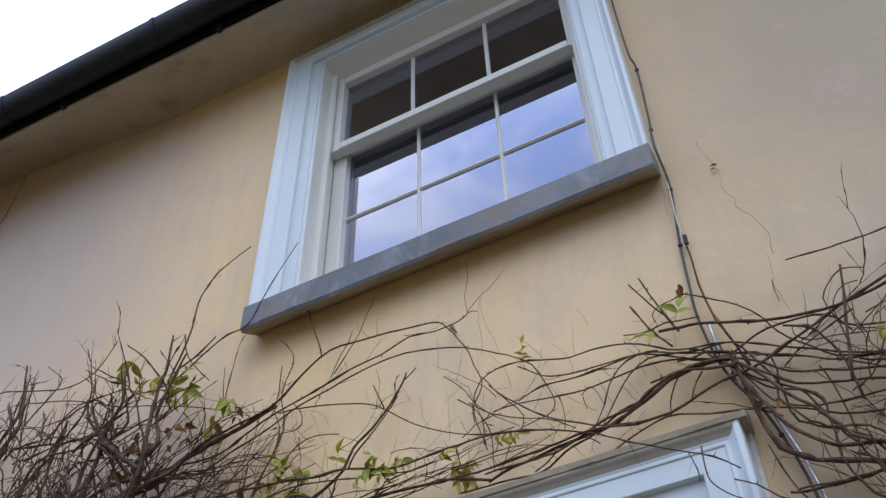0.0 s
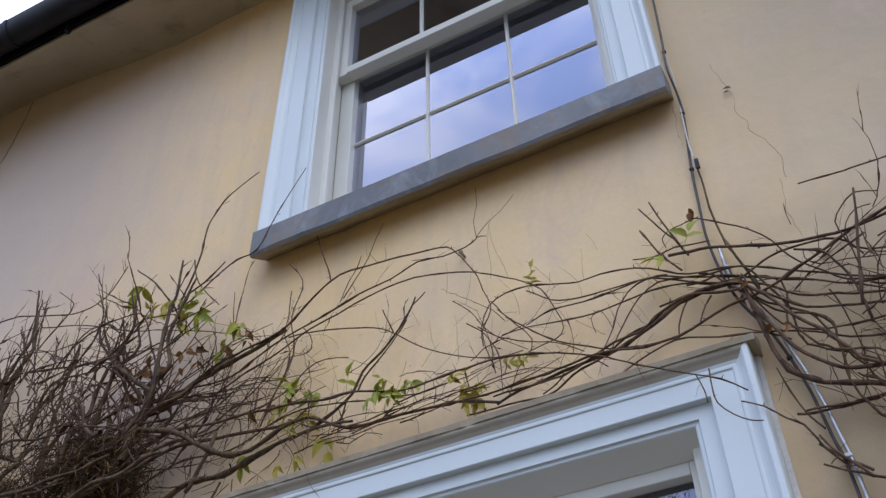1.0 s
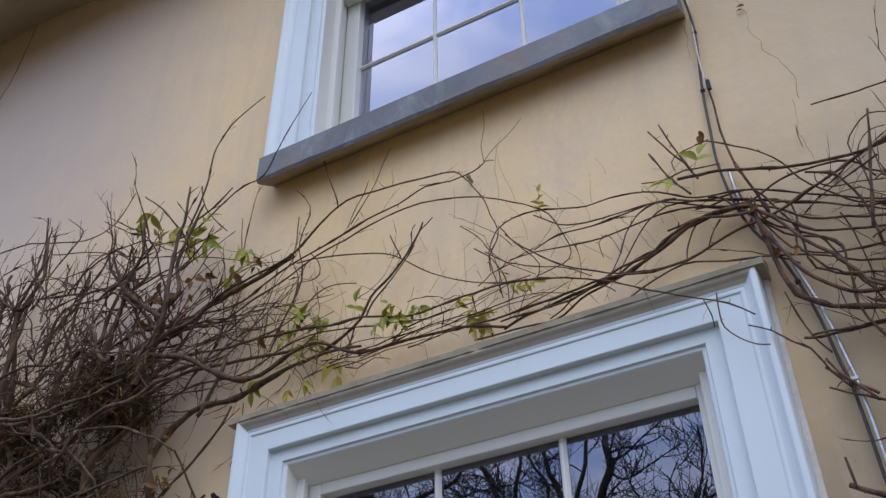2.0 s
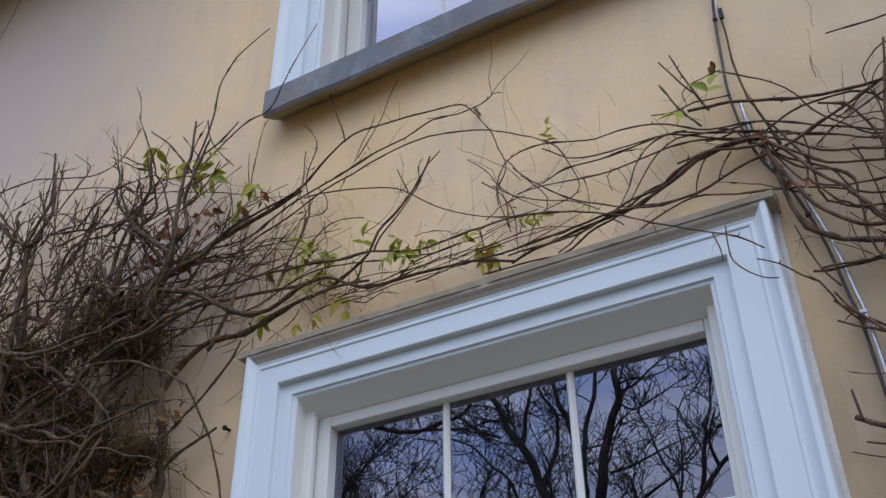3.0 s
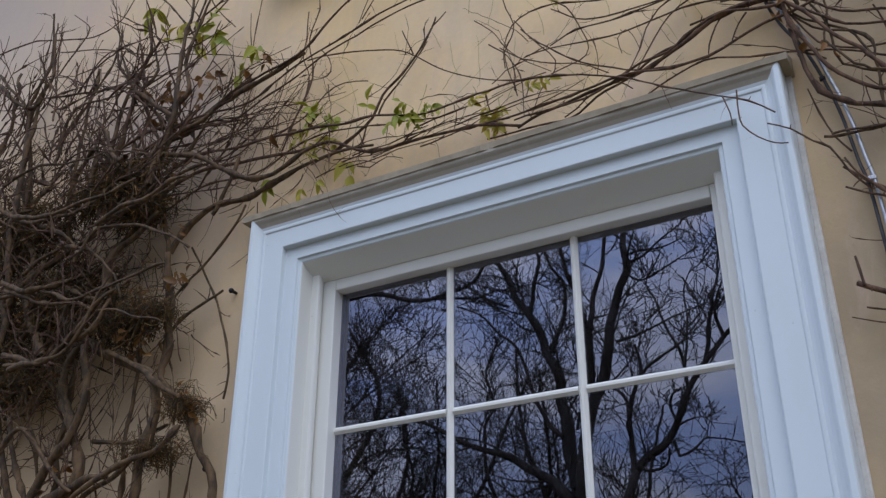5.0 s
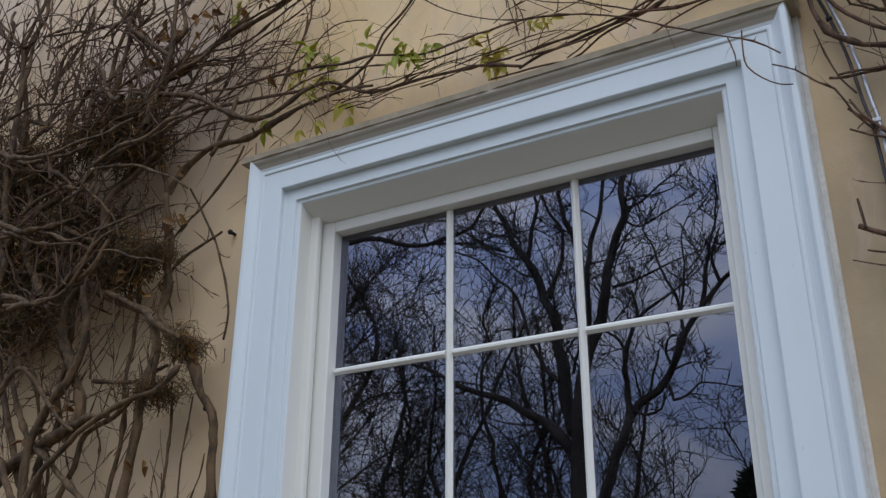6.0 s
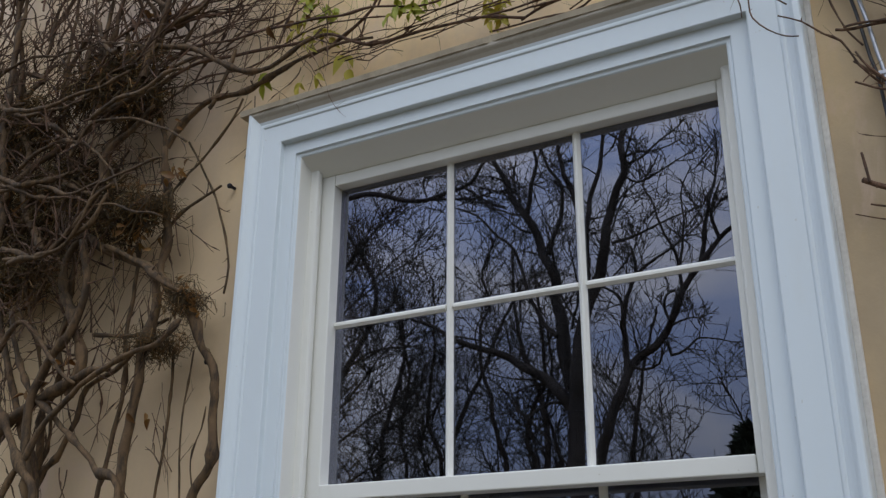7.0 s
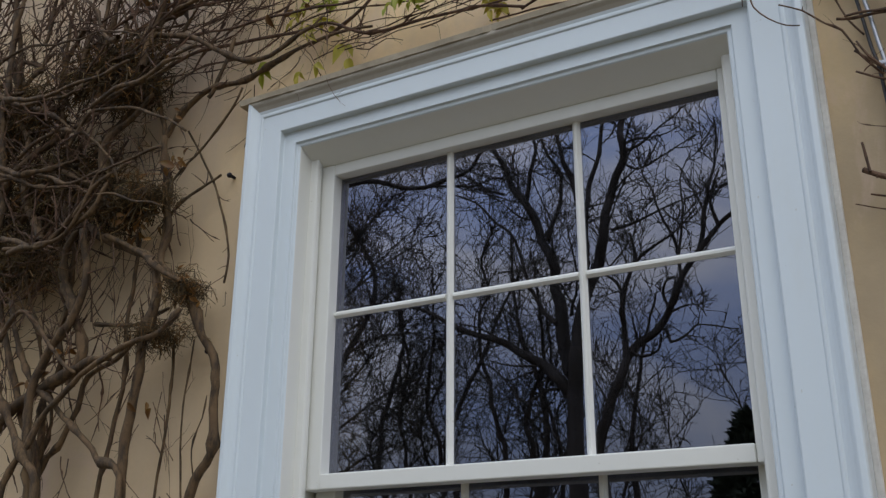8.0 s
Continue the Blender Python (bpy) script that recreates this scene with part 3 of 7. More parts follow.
def lower_window():
    w = window("window_1", LOW, "white painted sash window with moulded surround, ground floor")
    architrave(w, LOW, 0.98, 0.25, 0.040)
    lining(w, LOW, 0.040, 0.18, 0.98)
    gx = (0.541, 0.871, 1.205, 1.541)
    sash("upper_sash", w, gx, (1.840, 2.235, 2.608), 0.044, 0.050, 0.042, 0.041, 0.036)
    sash("lower_sash", w, (0.551, 0.883, 1.209, 1.531), (1.075, 1.450, 1.812), 0.092, 0.058, 0.050, 0.034, 0.06)
    stone_sill(w, LOW["x0"] - 0.02, LOW["x1"] + 0.02, -0.075, 0.86, 0.975)
    # weathered cement fillet along the top of the surround
    bm = bmesh.new()
    rows = []
    for i in range(70):
        x = LOW["x0"] - 0.030 + (LOW["x1"] - LOW["x0"] + 0.052) * i / 69
        j = 0.006 * noise.noise((x * 11, 0, 0)) + 0.005 * noise.noise((x * 37, 5, 0))
        rows.append([bm.verts.new((x, y, z)) for y, z in ((0.008, 2.818), (-0.074 + j, 2.819), (-0.077 + j, 2.833 + j * 0.9), (0.008, 2.870 + j))])
    for p, q in zip(rows, rows[1:]):
        for j in range(4):
            k = (j + 1) % 4
            bm.faces.new((p[j], p[k], q[k], q[j]))
    bm.faces.new(rows[0][::-1])
    bm.faces.new(rows[-1])
    part("cement_fillet", bm, CEMENT, w, "rough cement fillet with ragged edge")
    bm = bmesh.new()
    add_box(bm, 1.7425, 1.756, -0.009, 0.01, 0.98, 2.82, 0.003)
    part("sealant_bead", bm, CAULK, w)


def upper_window():
    w = window("window_2", UPP, "white painted sash window under the eaves, upper floor")
    architrave(w, UPP, 3.822, 0.30, 0.054)
    lining(w, UPP, 0.054, 0.19, 3.80)
    gx = (0.512, 0.842, 1.187, 1.528)
    sash("upper_sash", w, gx, (4.763, 5.212), 0.058, 0.050, 0.044, 0.071, 0.040, 0.0085)
    sash("lower_sash", w, (0.5215, 0.842, 1.186, 1.520), (3.930, 4.357, 4.758), 0.106, 0.060, 0.052, 0.028, 0.07, 0.0072)
    stone_sill(w, 0.290, 1.727, -0.091, 3.703, 3.816)


lower_window()
upper_window()


# ---- climbing plants ----
rng = random.Random(11)


def gnarl(ctrl, jitter=0.008, step=0.025, freq=9.0):
    """A wandering stem through control points (x, y, z)."""
    p = smooth_path(ctrl, step)
    o = rng.uniform(0, 50)
    for k in range(len(p)):
        q = Vector(p[k]) * freq
        p[k] += jitter * np.array([noise.noise((q.x + o, q.y, q.z)), 0.7 * noise.noise((q.x, q.y + o, q.z)), noise.noise((q.x, q.y, q.z + o))])
        q = q * 3.1
        p[k] += 0.32 * jitter * np.array([noise.noise((q.x, q.z + o, 1)), 0.5 * noise.noise((q.z, o, 2)), noise.noise((q.z, q.x + o, 3))])
    p[:, 1] = np.minimum(p[:, 1], -0.008)
    return p


def taper(n, r0, r1, knots=0.18):
    r = np.linspace(r0, r1, n) * (1 + 0.10 * np.sin(np.arange(n) * 1.7 + rng.uniform(0, 6)) * np.sin(np.arange(n) * 0.61))
    for k in range(2, n - 1):
        if rng.random() < 0.15:
            r[k] *= 1.2 + knots * rng.random() * 3.4
    return r


def whip(start, way, length, curl=0.5, kink=0.17, wall=True):
    """A thin free shoot from a start along a direction: straight between its nodes, kinked at each."""
    d = np.array(way, float)
    d /= np.linalg.norm(d)
    p = [np.array(start, float)]
    bend = np.array([rng.gauss(0, 1), rng.gauss(0, 0.3), rng.gauss(0, 1)]) * curl * 0.10
    left = length
    while left > 0.004:
        step = min(left, rng.uniform(0.018, 0.05))
        left -= step
        d = d + bend + np.array([rng.gauss(0, 1), rng.gauss(0, 0.4), rng.gauss(0, 1)]) * kink
        d /= np.linalg.norm(d)
        q = p[-1] + d * step
        if wall and q[1] > -0.006:
            q[1] = -0.006
            d[1] = -abs(d[1]) * 0.3
        p.append(0.5 * (p[-1] + q) + np.array([rng.gauss(0, 0.0012), 0, rng.gauss(0, 0.0012)]))
        p.append(q)
    return np.array(p)


def leaf_mesh(name, width, length, fold):
    """A pointed leaf with a folded midrib and a little thickness at the stalk."""
    v, f = [], []
    m = 7
    for i in range(m):
        s = i / (m - 1)
        w = width * 0.5 * math.sin(math.pi * min(1, s * 0.95 + 0.05)) ** 0.9 * (1.15 - 0.75 * s)
        z = -0.22 * length * s * s
        v += [(-w, s * length, z + fold * w), (0, s * length, z), (w, s * length, z + fold * w)]
    for i in range(m - 1):
        a = i * 3
        f += [(a, a + 1, a + 4, a + 3), (a + 1, a + 2, a + 5, a + 4)]
    k = len(v)
    v += [(x, y, z - 0.0006) for x, y, z in v]
    f += [tuple(k + q for q in reversed(face)) for face in f]
    me = bpy.data.meshes.new(name)
    me.from_pydata(v, [], f)
    me.shade_smooth()
    return me


LEAVES = {}
for key, mat in (("green", LEAF), ("yellow", LEAF_YELLOW), ("dead", LEAF_DEAD)):
    LEAVES[key] = []
    for k in range(3):
        me = leaf_mesh("leaf", 0.032 + 0.005 * k, 0.058 + 0.008 * k, 0.35 + 0.25 * k)
        me.materials.append(mat)
        LEAVES[key].append(me)


def put_leaf(parent, at, kind="green", size=1.0, down=0.6):
    ob = new("leaf", rng.choice(LEAVES[kind]))
    ob.parent = parent
    ob["label"] = {"green": "small green pointed leaf", "yellow": "yellowing narrow leaf", "dead": "withered brown leaf"}[kind]
    ob.matrix_basis = pose(*at) @ pose(0, 0, 0, rng.gauss(0, 28), rng.gauss(180, 60), rng.gauss(0, 30)) @ pose(0, 0, 0, 90, 0, 0) @ Matrix.Scale(size, 4)
    return ob


def leaf_cluster(parent, x, y, z, n, spread, kind, size):
    for _ in range(n):
        put_leaf(parent, (x + rng.gauss(0, spread), min(-0.012, y + rng.gauss(0, spread * 0.5)), z + rng.gauss(0, spread * 0.8)), kind, size * rng.uniform(0.7, 1.2))


class Climber:
    """One plant: stems as parts, all its thin shoots in one mesh."""

    def __init__(self, label, kink=0.17):
        self.kink = kink
        self.ob = thing("climbing_vine", label, "climbing plant")
        self.twigs = Tubes()
        self.count = 0

    def stem(self, ctrl, r0, r1, jitter=0.008, shoots=0, reach=0.15, up=0.6, sides=7, own=True, part_name="stem", bud=0.6):
        p = gnarl(ctrl, jitter)
        r = taper(len(p), r0, r1)
        if own:
            t = Tubes()
            t.add(p, r, sides)
            t.object(part_name, VINE if bud > 0.5 else TWIG, self.ob)
        else:
            self.twigs.add(p, r, 5)
        if bud < 0.5 and len(p) > 8:
            # swollen buds at the nodes
            for _ in range(len(p) // 4):
                k = rng.randrange(1, len(p) - 1)
                self.shoot(p[k], np.array([rng.gauss(0, 1), rng.gauss(-0.2, 0.3), rng.gauss(0.3, 1)]), rng.uniform(0.005, 0.013), r[k] * 0.85, 0.0)
        for _ in range(shoots):
            k = rng.randrange(1, len(p) - 1)
            along = p[k + 1] - p[k - 1]
            along /= np.linalg.norm(along)
            side = np.array([rng.gauss(0, 0.8), rng.gauss(-0.12, 0.25), up + rng.gauss(0, 0.8)])
            self.shoot(p[k], along * rng.uniform(-0.1, 1.0) + side, reach * rng.uniform(0.3, 1.5), min(r[k] * bud, rng.uniform(0.002, 0.005) * bud))
        return p

    def shoot(self, start, way, length, r, fork=0.5, curl=0.6):
        p = whip(start, way, length, curl, self.kink)
        rr = taper(len(p), r, r * 0.3, 0.5)
        # the wall above the outer runners is kept clipped
        if max(p[:, 0]) < 1.85 or max(p[:, 2]) < 3.26:
            self.twigs.add(p, rr, 4)
            self.count += 1
        if length > 0.06:
            for _ in range(2):
                if rng.random() < fork:
                    k = rng.randrange(1, len(p) - 1)
                    d = p[k + 1] - p[k]
                    d = d / np.linalg.norm(d) + np.array([rng.gauss(0, 0.55), rng.gauss(0, 0.25), rng.gauss(0.15, 0.55)])
                    self.shoot(p[k], d, length * rng.uniform(0.25, 0.6), r * 0.7, fork * 0.6, curl)
        return p

    def finish(self):
        tagged(self.twigs.object("twig_tangle", TWIG, self.ob, "tangle of thin bare brown twigs"), kind="stuff")


# the old vine on the far side of the ground floor window, and its runners over the head
vine = Climber("old leafless vine, dense grey-brown stems against the wall", 0.13)
# trunks that climb from the ground, and the limbs they carry

def rooted(ctrl):
    """The same stem carried down to the ground."""
    x, y, z = ctrl[0]
    return [(x - 0.05, y + 0.02, 0.0), (x + 0.04, y, z * 0.33), (x - 0.03, y, z * 0.68)] + ctrl


vine.stem([(-0.6, -0.10, 0.0), (-0.66, -0.10, 1.3), (-0.60, -0.13, 2.1), (-0.50, -0.18, 2.6), (-0.56, -0.19, 3.05), (-0.62, -0.15, 3.5)], 0.024, 0.006, 0.026, 16, 0.18, 0.5, 9)
vine.stem([(-0.8, -0.08, 0.0), (-0.86, -0.08, 1.4), (-0.80, -0.11, 2.2), (-0.86, -0.14, 2.9), (-0.78, -0.13, 3.4), (-0.84, -0.11, 3.75)], 0.021, 0.005, 0.026, 20, 0.2, 0.5, 9)
vine.stem([(-1.0, -0.08, 0.0), (-1.05, -0.08, 1.6), (-1.0, -0.10, 2.6), (-1.08, -0.12, 3.2), (-1.02, -0.10, 3.7), (-1.1, -0.08, 3.95)], 0.020, 0.005, 0.026, 20, 0.2, 0.5, 9)
vine.stem([(-0.45, -0.06, 0.0), (-0.34, -0.06, 1.4), (-0.30, -0.08, 2.0), (-0.26, -0.10, 2.5), (-0.36, -0.13, 3.0), (-0.42, -0.10, 3.6)], 0.017, 0.004, 0.026, 16, 0.18, 0.5, 9)
vine.stem(rooted([(0.07, -0.13, 1.79), (0.07, -0.13, 1.94), (0.1, -0.13, 2.13), (0.12, -0.13, 2.25), (0.12, -0.13, 2.34), (0.08, -0.13, 2.41), (-0.04, -0.13, 2.46), (-0.22, -0.13, 2.57), (-0.37, -0.13, 2.68), (-0.54, -0.13, 2.81)]), 0.0165, 0.0105, 0.012, 6, 0.12, 0.3, 9)
vine.stem(rooted([(0.24, -0.07, 1.75), (0.3, -0.074, 1.91), (0.3, -0.078, 2.09), (0.26, -0.081, 2.18), (0.19, -0.085, 2.29), (0.09, -0.089, 2.4), (0.1, -0.092, 2.49), (0.07, -0.096, 2.63), (0.06, -0.1, 2.78)]), 0.0155, 0.0095, 0.014, 6, 0.12, 0.3, 9)
vine.stem(rooted([(-0.28, -0.1, 1.81), (-0.2, -0.1, 1.95), (-0.15, -0.1, 2.03), (-0.13, -0.1, 2.11), (-0.03, -0.1, 2.15), (0.03, -0.1, 2.19)]), 0.0137, 0.0069, 0.011, 8, 0.12, 0.3, 9)
vine.stem(rooted([(-0.31, -0.17, 1.79), (-0.24, -0.17, 1.93), (-0.18, -0.17, 2.02), (-0.05, -0.17, 2.11), (0.09, -0.17, 2.16), (0.19, -0.17, 2.18), (0.25, -0.17, 2.23)]), 0.0136, 0.0064, 0.011, 8, 0.12, 0.3, 9)
vine.stem(rooted([(0.1, -0.15, 1.79), (0.0, -0.15, 1.89), (-0.09, -0.15, 1.97), (-0.18, -0.15, 2.03), (-0.28, -0.15, 2.1), (-0.36, -0.15, 2.22), (-0.43, -0.15, 2.36)]), 0.0111, 0.0067, 0.011, 8, 0.12, 0.3, 9)
vine.stem(rooted([(-0.24, -0.12, 1.81), (-0.34, -0.12, 2.02), (-0.42, -0.12, 2.18), (-0.51, -0.12, 2.34), (-0.53, -0.12, 2.49), (-0.48, -0.12, 2.62), (-0.41, -0.12, 2.72)]), 0.015, 0.0081, 0.011, 8, 0.12, 0.3, 9)
vine.stem(rooted([(-0.17, -0.18, 1.77), (-0.24, -0.18, 1.91), (-0.36, -0.18, 2.06), (-0.46, -0.18, 2.22)]), 0.0154, 0.0088, 0.011, 8, 0.12, 0.3, 9)
vine.stem(rooted([(-0.06, -0.08, 1.8), (-0.03, -0.08, 1.96), (-0.01, -0.08, 2.08), (-0.03, -0.08, 2.24), (-0.01, -0.08, 2.41), (-0.03, -0.08, 2.52)]), 0.0093, 0.0052, 0.011, 8, 0.12, 0.3, 9)
vine.stem([(-0.42, -0.14, 1.98), (-0.35, -0.14, 2.04), (-0.24, -0.14, 2.09), (-0.1, -0.14, 2.14), (0.0, -0.14, 2.14)], 0.0166, 0.0068, 0.011, 8, 0.12, 0.3, 9)
vine.stem(rooted([(-0.22, -0.16, 1.78), (-0.25, -0.16, 1.96), (-0.26, -0.16, 2.09), (-0.21, -0.16, 2.19), (-0.13, -0.16, 2.29), (-0.11, -0.16, 2.41), (-0.15, -0.16, 2.51)]), 0.0165, 0.010, 0.012, 6, 0.12, 0.3, 9)
vine.stem([(-0.16, -0.13, 2.09), (-0.13, -0.13, 2.18), (-0.17, -0.13, 2.29), (-0.24, -0.13, 2.39), (-0.24, -0.13, 2.48), (-0.18, -0.13, 2.57)], 0.0139, 0.0086, 0.011, 8, 0.12, 0.3, 9)
vine.stem([(-0.42, -0.22, 2.52), (-0.27, -0.22, 2.47), (-0.15, -0.22, 2.5), (-0.05, -0.22, 2.53), (-0.01, -0.22, 2.6)], 0.0091, 0.005, 0.011, 8, 0.12, 0.3, 9)
vine.stem([(-0.13, -0.1, 2.26), (-0.01, -0.1, 2.24), (0.08, -0.1, 2.25), (0.15, -0.1, 2.26)], 0.0067, 0.0038, 0.011, 8, 0.12, 0.3, 9)
vine.stem([(-0.4, -0.18, 2.22), (-0.33, -0.18, 2.3), (-0.25, -0.18, 2.25), (-0.15, -0.18, 2.15), (-0.09, -0.18, 2.11)], 0.0079, 0.0049, 0.011, 8, 0.12, 0.3, 9)
vine.stem([(-0.6, -0.2, 3.04), (-0.48, -0.2, 2.97), (-0.36, -0.2, 2.95), (-0.18, -0.2, 2.96), (-0.08, -0.2, 3.0), (0.06, -0.2, 3.03)], 0.0071, 0.0023, 0.014, 9, 0.12, 0.3, 8)
vine.stem([(-0.13, -0.19, 2.87), (-0.04, -0.19, 2.9), (0.06, -0.19, 2.92), (0.16, -0.19, 2.95)], 0.0077, 0.0022, 0.014, 9, 0.12, 0.3, 8)
vine.stem([(-0.0, -0.14, 3.05), (0.04, -0.14, 3.18), (0.01, -0.14, 3.25), (0.09, -0.14, 3.3), (0.06, -0.14, 3.42), (0.09, -0.14, 3.57), (0.12, -0.14, 3.64)], 0.0109, 0.0030, 0.014, 9, 0.12, 0.3, 8)
vine.stem([(0.05, -0.16, 3.21), (-0.12, -0.16, 3.36), (-0.21, -0.16, 3.51), (-0.25, -0.16, 3.67)], 0.0084, 0.0019, 0.014, 9, 0.12, 0.3, 8)
vine.stem([(-0.2, -0.15, 3.11), (-0.16, -0.15, 3.17), (-0.14, -0.15, 3.34), (-0.06, -0.15, 3.43), (-0.13, -0.15, 3.64)], 0.0083, 0.0018, 0.014, 9, 0.12, 0.3, 8)
vine.stem([(-0.55, -0.15, 3.06), (-0.61, -0.15, 3.18), (-0.64, -0.15, 3.45), (-0.58, -0.15, 3.6), (-0.62, -0.15, 3.85)], 0.0116, 0.0024, 0.014, 9, 0.12, 0.3, 8)
vine.stem([(-0.85, -0.17, 3.64), (-0.72, -0.17, 3.53), (-0.61, -0.17, 3.45), (-0.57, -0.17, 3.54), (-0.66, -0.17, 3.71)], 0.0092, 0.0021, 0.014, 9, 0.12, 0.3, 8)
vine.stem([(-0.01, -0.13, 3.13), (0.09, -0.13, 3.16), (0.2, -0.13, 3.21), (0.33, -0.13, 3.26)], 0.0071, 0.0023, 0.014, 9, 0.12, 0.3, 8)
vine.stem([(-0.64, -0.2, 3.14), (-0.48, -0.2, 3.17), (-0.27, -0.2, 3.12), (-0.15, -0.2, 3.12), (0.04, -0.2, 3.05)], 0.0053, 0.0018, 0.014, 9, 0.12, 0.3, 8)
vine.stem([(-0.22, -0.18, 3.03), (-0.23, -0.18, 3.16), (-0.3, -0.18, 3.28), (-0.23, -0.18, 3.29)], 0.0069, 0.0015, 0.014, 9, 0.12, 0.3, 8)
vine.stem([(-0.43, -0.18, 3.17), (-0.37, -0.18, 3.36), (-0.18, -0.18, 3.36), (-0.11, -0.18, 3.37)], 0.0058, 0.0018, 0.014, 9, 0.12, 0.3, 8)
vine.stem([(-0.36, -0.23, 2.46), (-0.21, -0.23, 2.46), (-0.1, -0.23, 2.53), (-0.06, -0.23, 2.59), (-0.03, -0.23, 2.63), (0.05, -0.23, 2.64)], 0.0083, 0.0025, 0.014, 9, 0.12, 0.3, 8)
vine.stem([(-0.12, -0.15, 2.68), (-0.12, -0.15, 2.78), (-0.03, -0.15, 2.83), (0.05, -0.15, 2.89)], 0.0148, 0.0045, 0.014, 9, 0.12, 0.3, 8)
vine.stem([(-0.51, -0.18, 2.7), (-0.44, -0.18, 2.77), (-0.31, -0.18, 2.81), (-0.19, -0.18, 2.85), (-0.07, -0.18, 2.87)], 0.0125, 0.0037, 0.014, 9, 0.12, 0.3, 8)
vine.stem([(-0.32, -0.16, 2.51), (-0.43, -0.16, 2.69), (-0.45, -0.16, 2.83), (-0.54, -0.16, 3.0), (-0.55, -0.16, 3.13)], 0.0134, 0.0047, 0.014, 9, 0.12, 0.3, 8)
vine.stem([(-0.47, -0.22, 2.73), (-0.28, -0.22, 2.65), (-0.1, -0.22, 2.6), (0.05, -0.22, 2.55), (0.2, -0.22, 2.5)], 0.0055, 0.0018, 0.014, 9, 0.12, 0.3, 8)
# the bare framework in the upper part of the mass
vine.stem([(-0.532, -0.140, 3.025), (-0.592, -0.137, 3.191), (-0.656, -0.134, 3.369), (-0.693, -0.131, 3.512), (-0.664, -0.129, 3.600), (-0.640, -0.126, 3.679), (-0.659, -0.123, 3.790), (-0.699, -0.120, 3.935)], 0.0095, 0.0034, 0.010, 8, 0.08, 0.3, 7)
vine.stem([(-0.695, -0.130, 3.501), (-0.778, -0.130, 3.591), (-0.864, -0.130, 3.672), (-0.936, -0.130, 3.750)], 0.0060, 0.0040, 0.008, 6, 0.08, 0.3, 7)
vine.stem([(-0.211, -0.160, 3.066), (-0.199, -0.152, 3.185), (-0.196, -0.143, 3.299), (-0.177, -0.135, 3.407), (-0.139, -0.127, 3.510), (-0.148, -0.118, 3.589), (-0.198, -0.110, 3.723)], 0.0075, 0.0032, 0.008, 8, 0.08, 0.3, 7)
vine.stem([(0.016, -0.170, 2.974), (0.023, -0.162, 3.102), (0.051, -0.153, 3.218), (0.047, -0.145, 3.329), (0.033, -0.137, 3.504), (0.040, -0.128, 3.633), (0.026, -0.120, 3.777)], 0.0105, 0.0036, 0.008, 10, 0.09, 0.3, 7)
vine.stem([(-0.297, -0.130, 3.617), (-0.263, -0.130, 3.533), (-0.183, -0.130, 3.421), (-0.087, -0.130, 3.307), (-0.008, -0.130, 3.217)], 0.0036, 0.0062, 0.006, 6, 0.07, 0.3, 7)
vine.stem([(-0.029, -0.150, 3.066), (-0.002, -0.137, 3.130), (0.081, -0.123, 3.167), (0.150, -0.110, 3.216), (0.222, -0.097, 3.253), (0.335, -0.083, 3.294), (0.467, -0.070, 3.339)], 0.0100, 0.0055, 0.008, 10, 0.08, 0.3, 7)
vine.stem([(-1.019, -0.100, 3.890), (-0.822, -0.100, 3.874), (-0.621, -0.100, 3.804), (-0.464, -0.100, 3.754), (-0.356, -0.100, 3.764), (-0.300, -0.100, 3.824), (-0.268, -0.100, 3.895)], 0.0030, 0.0016, 0.006, 8, 0.07, 0.3, 7)
vine.stem([(-0.653, -0.090, 3.769), (-0.403, -0.090, 3.681), (-0.194, -0.090, 3.578), (0.069, -0.090, 3.481), (0.241, -0.090, 3.401), (0.356, -0.090, 3.344)], 0.0021, 0.0014, 0.004, 4, 0.05, 0.3, 7)
vine.stem([(-0.598, -0.120, 3.533), (-0.433, -0.120, 3.486), (-0.294, -0.120, 3.461), (-0.194, -0.120, 3.472), (-0.099, -0.120, 3.499)], 0.0042, 0.0024, 0.008, 7, 0.07, 0.3, 7)
vine.stem([(-0.621, -0.100, 3.640), (-0.587, -0.100, 3.696), (-0.535, -0.100, 3.752), (-0.506, -0.100, 3.809), (-0.604, -0.100, 3.910)], 0.0026, 0.0016, 0.006, 4, 0.07, 0.3, 7)
vine.stem([(-0.517, -0.120, 3.287), (-0.446, -0.120, 3.375), (-0.374, -0.120, 3.464), (-0.316, -0.120, 3.560), (-0.307, -0.120, 3.700), (-0.389, -0.120, 3.886)], 0.0040, 0.0016, 0.010, 9, 0.08, 0.3, 7)
vine.stem([(-0.128, -0.140, 3.082), (-0.111, -0.140, 3.167), (-0.160, -0.140, 3.288), (-0.126, -0.140, 3.363), (-0.014, -0.140, 3.409), (0.055, -0.140, 3.415)], 0.0046, 0.0022, 0.010, 8, 0.08, 0.3, 7)
vine.stem([(0.055, -0.100, 3.057), (0.126, -0.100, 3.174), (0.200, -0.100, 3.271), (0.216, -0.100, 3.348)], 0.0040, 0.0020, 0.010, 8, 0.07, 0.3, 7)
vine.stem([(-0.211, -0.100, 3.849), (-0.115, -0.100, 3.757), (0.014, -0.100, 3.583), (0.081, -0.100, 3.466)], 0.0024, 0.0040, 0.006, 3, 0.06, 0.3, 7)
vine.stem([(0.056, -0.100, 3.624), (0.124, -0.100, 3.653), (0.198, -0.100, 3.715)], 0.0030, 0.0020, 0.004, 1, 0.05, 0.3, 7)
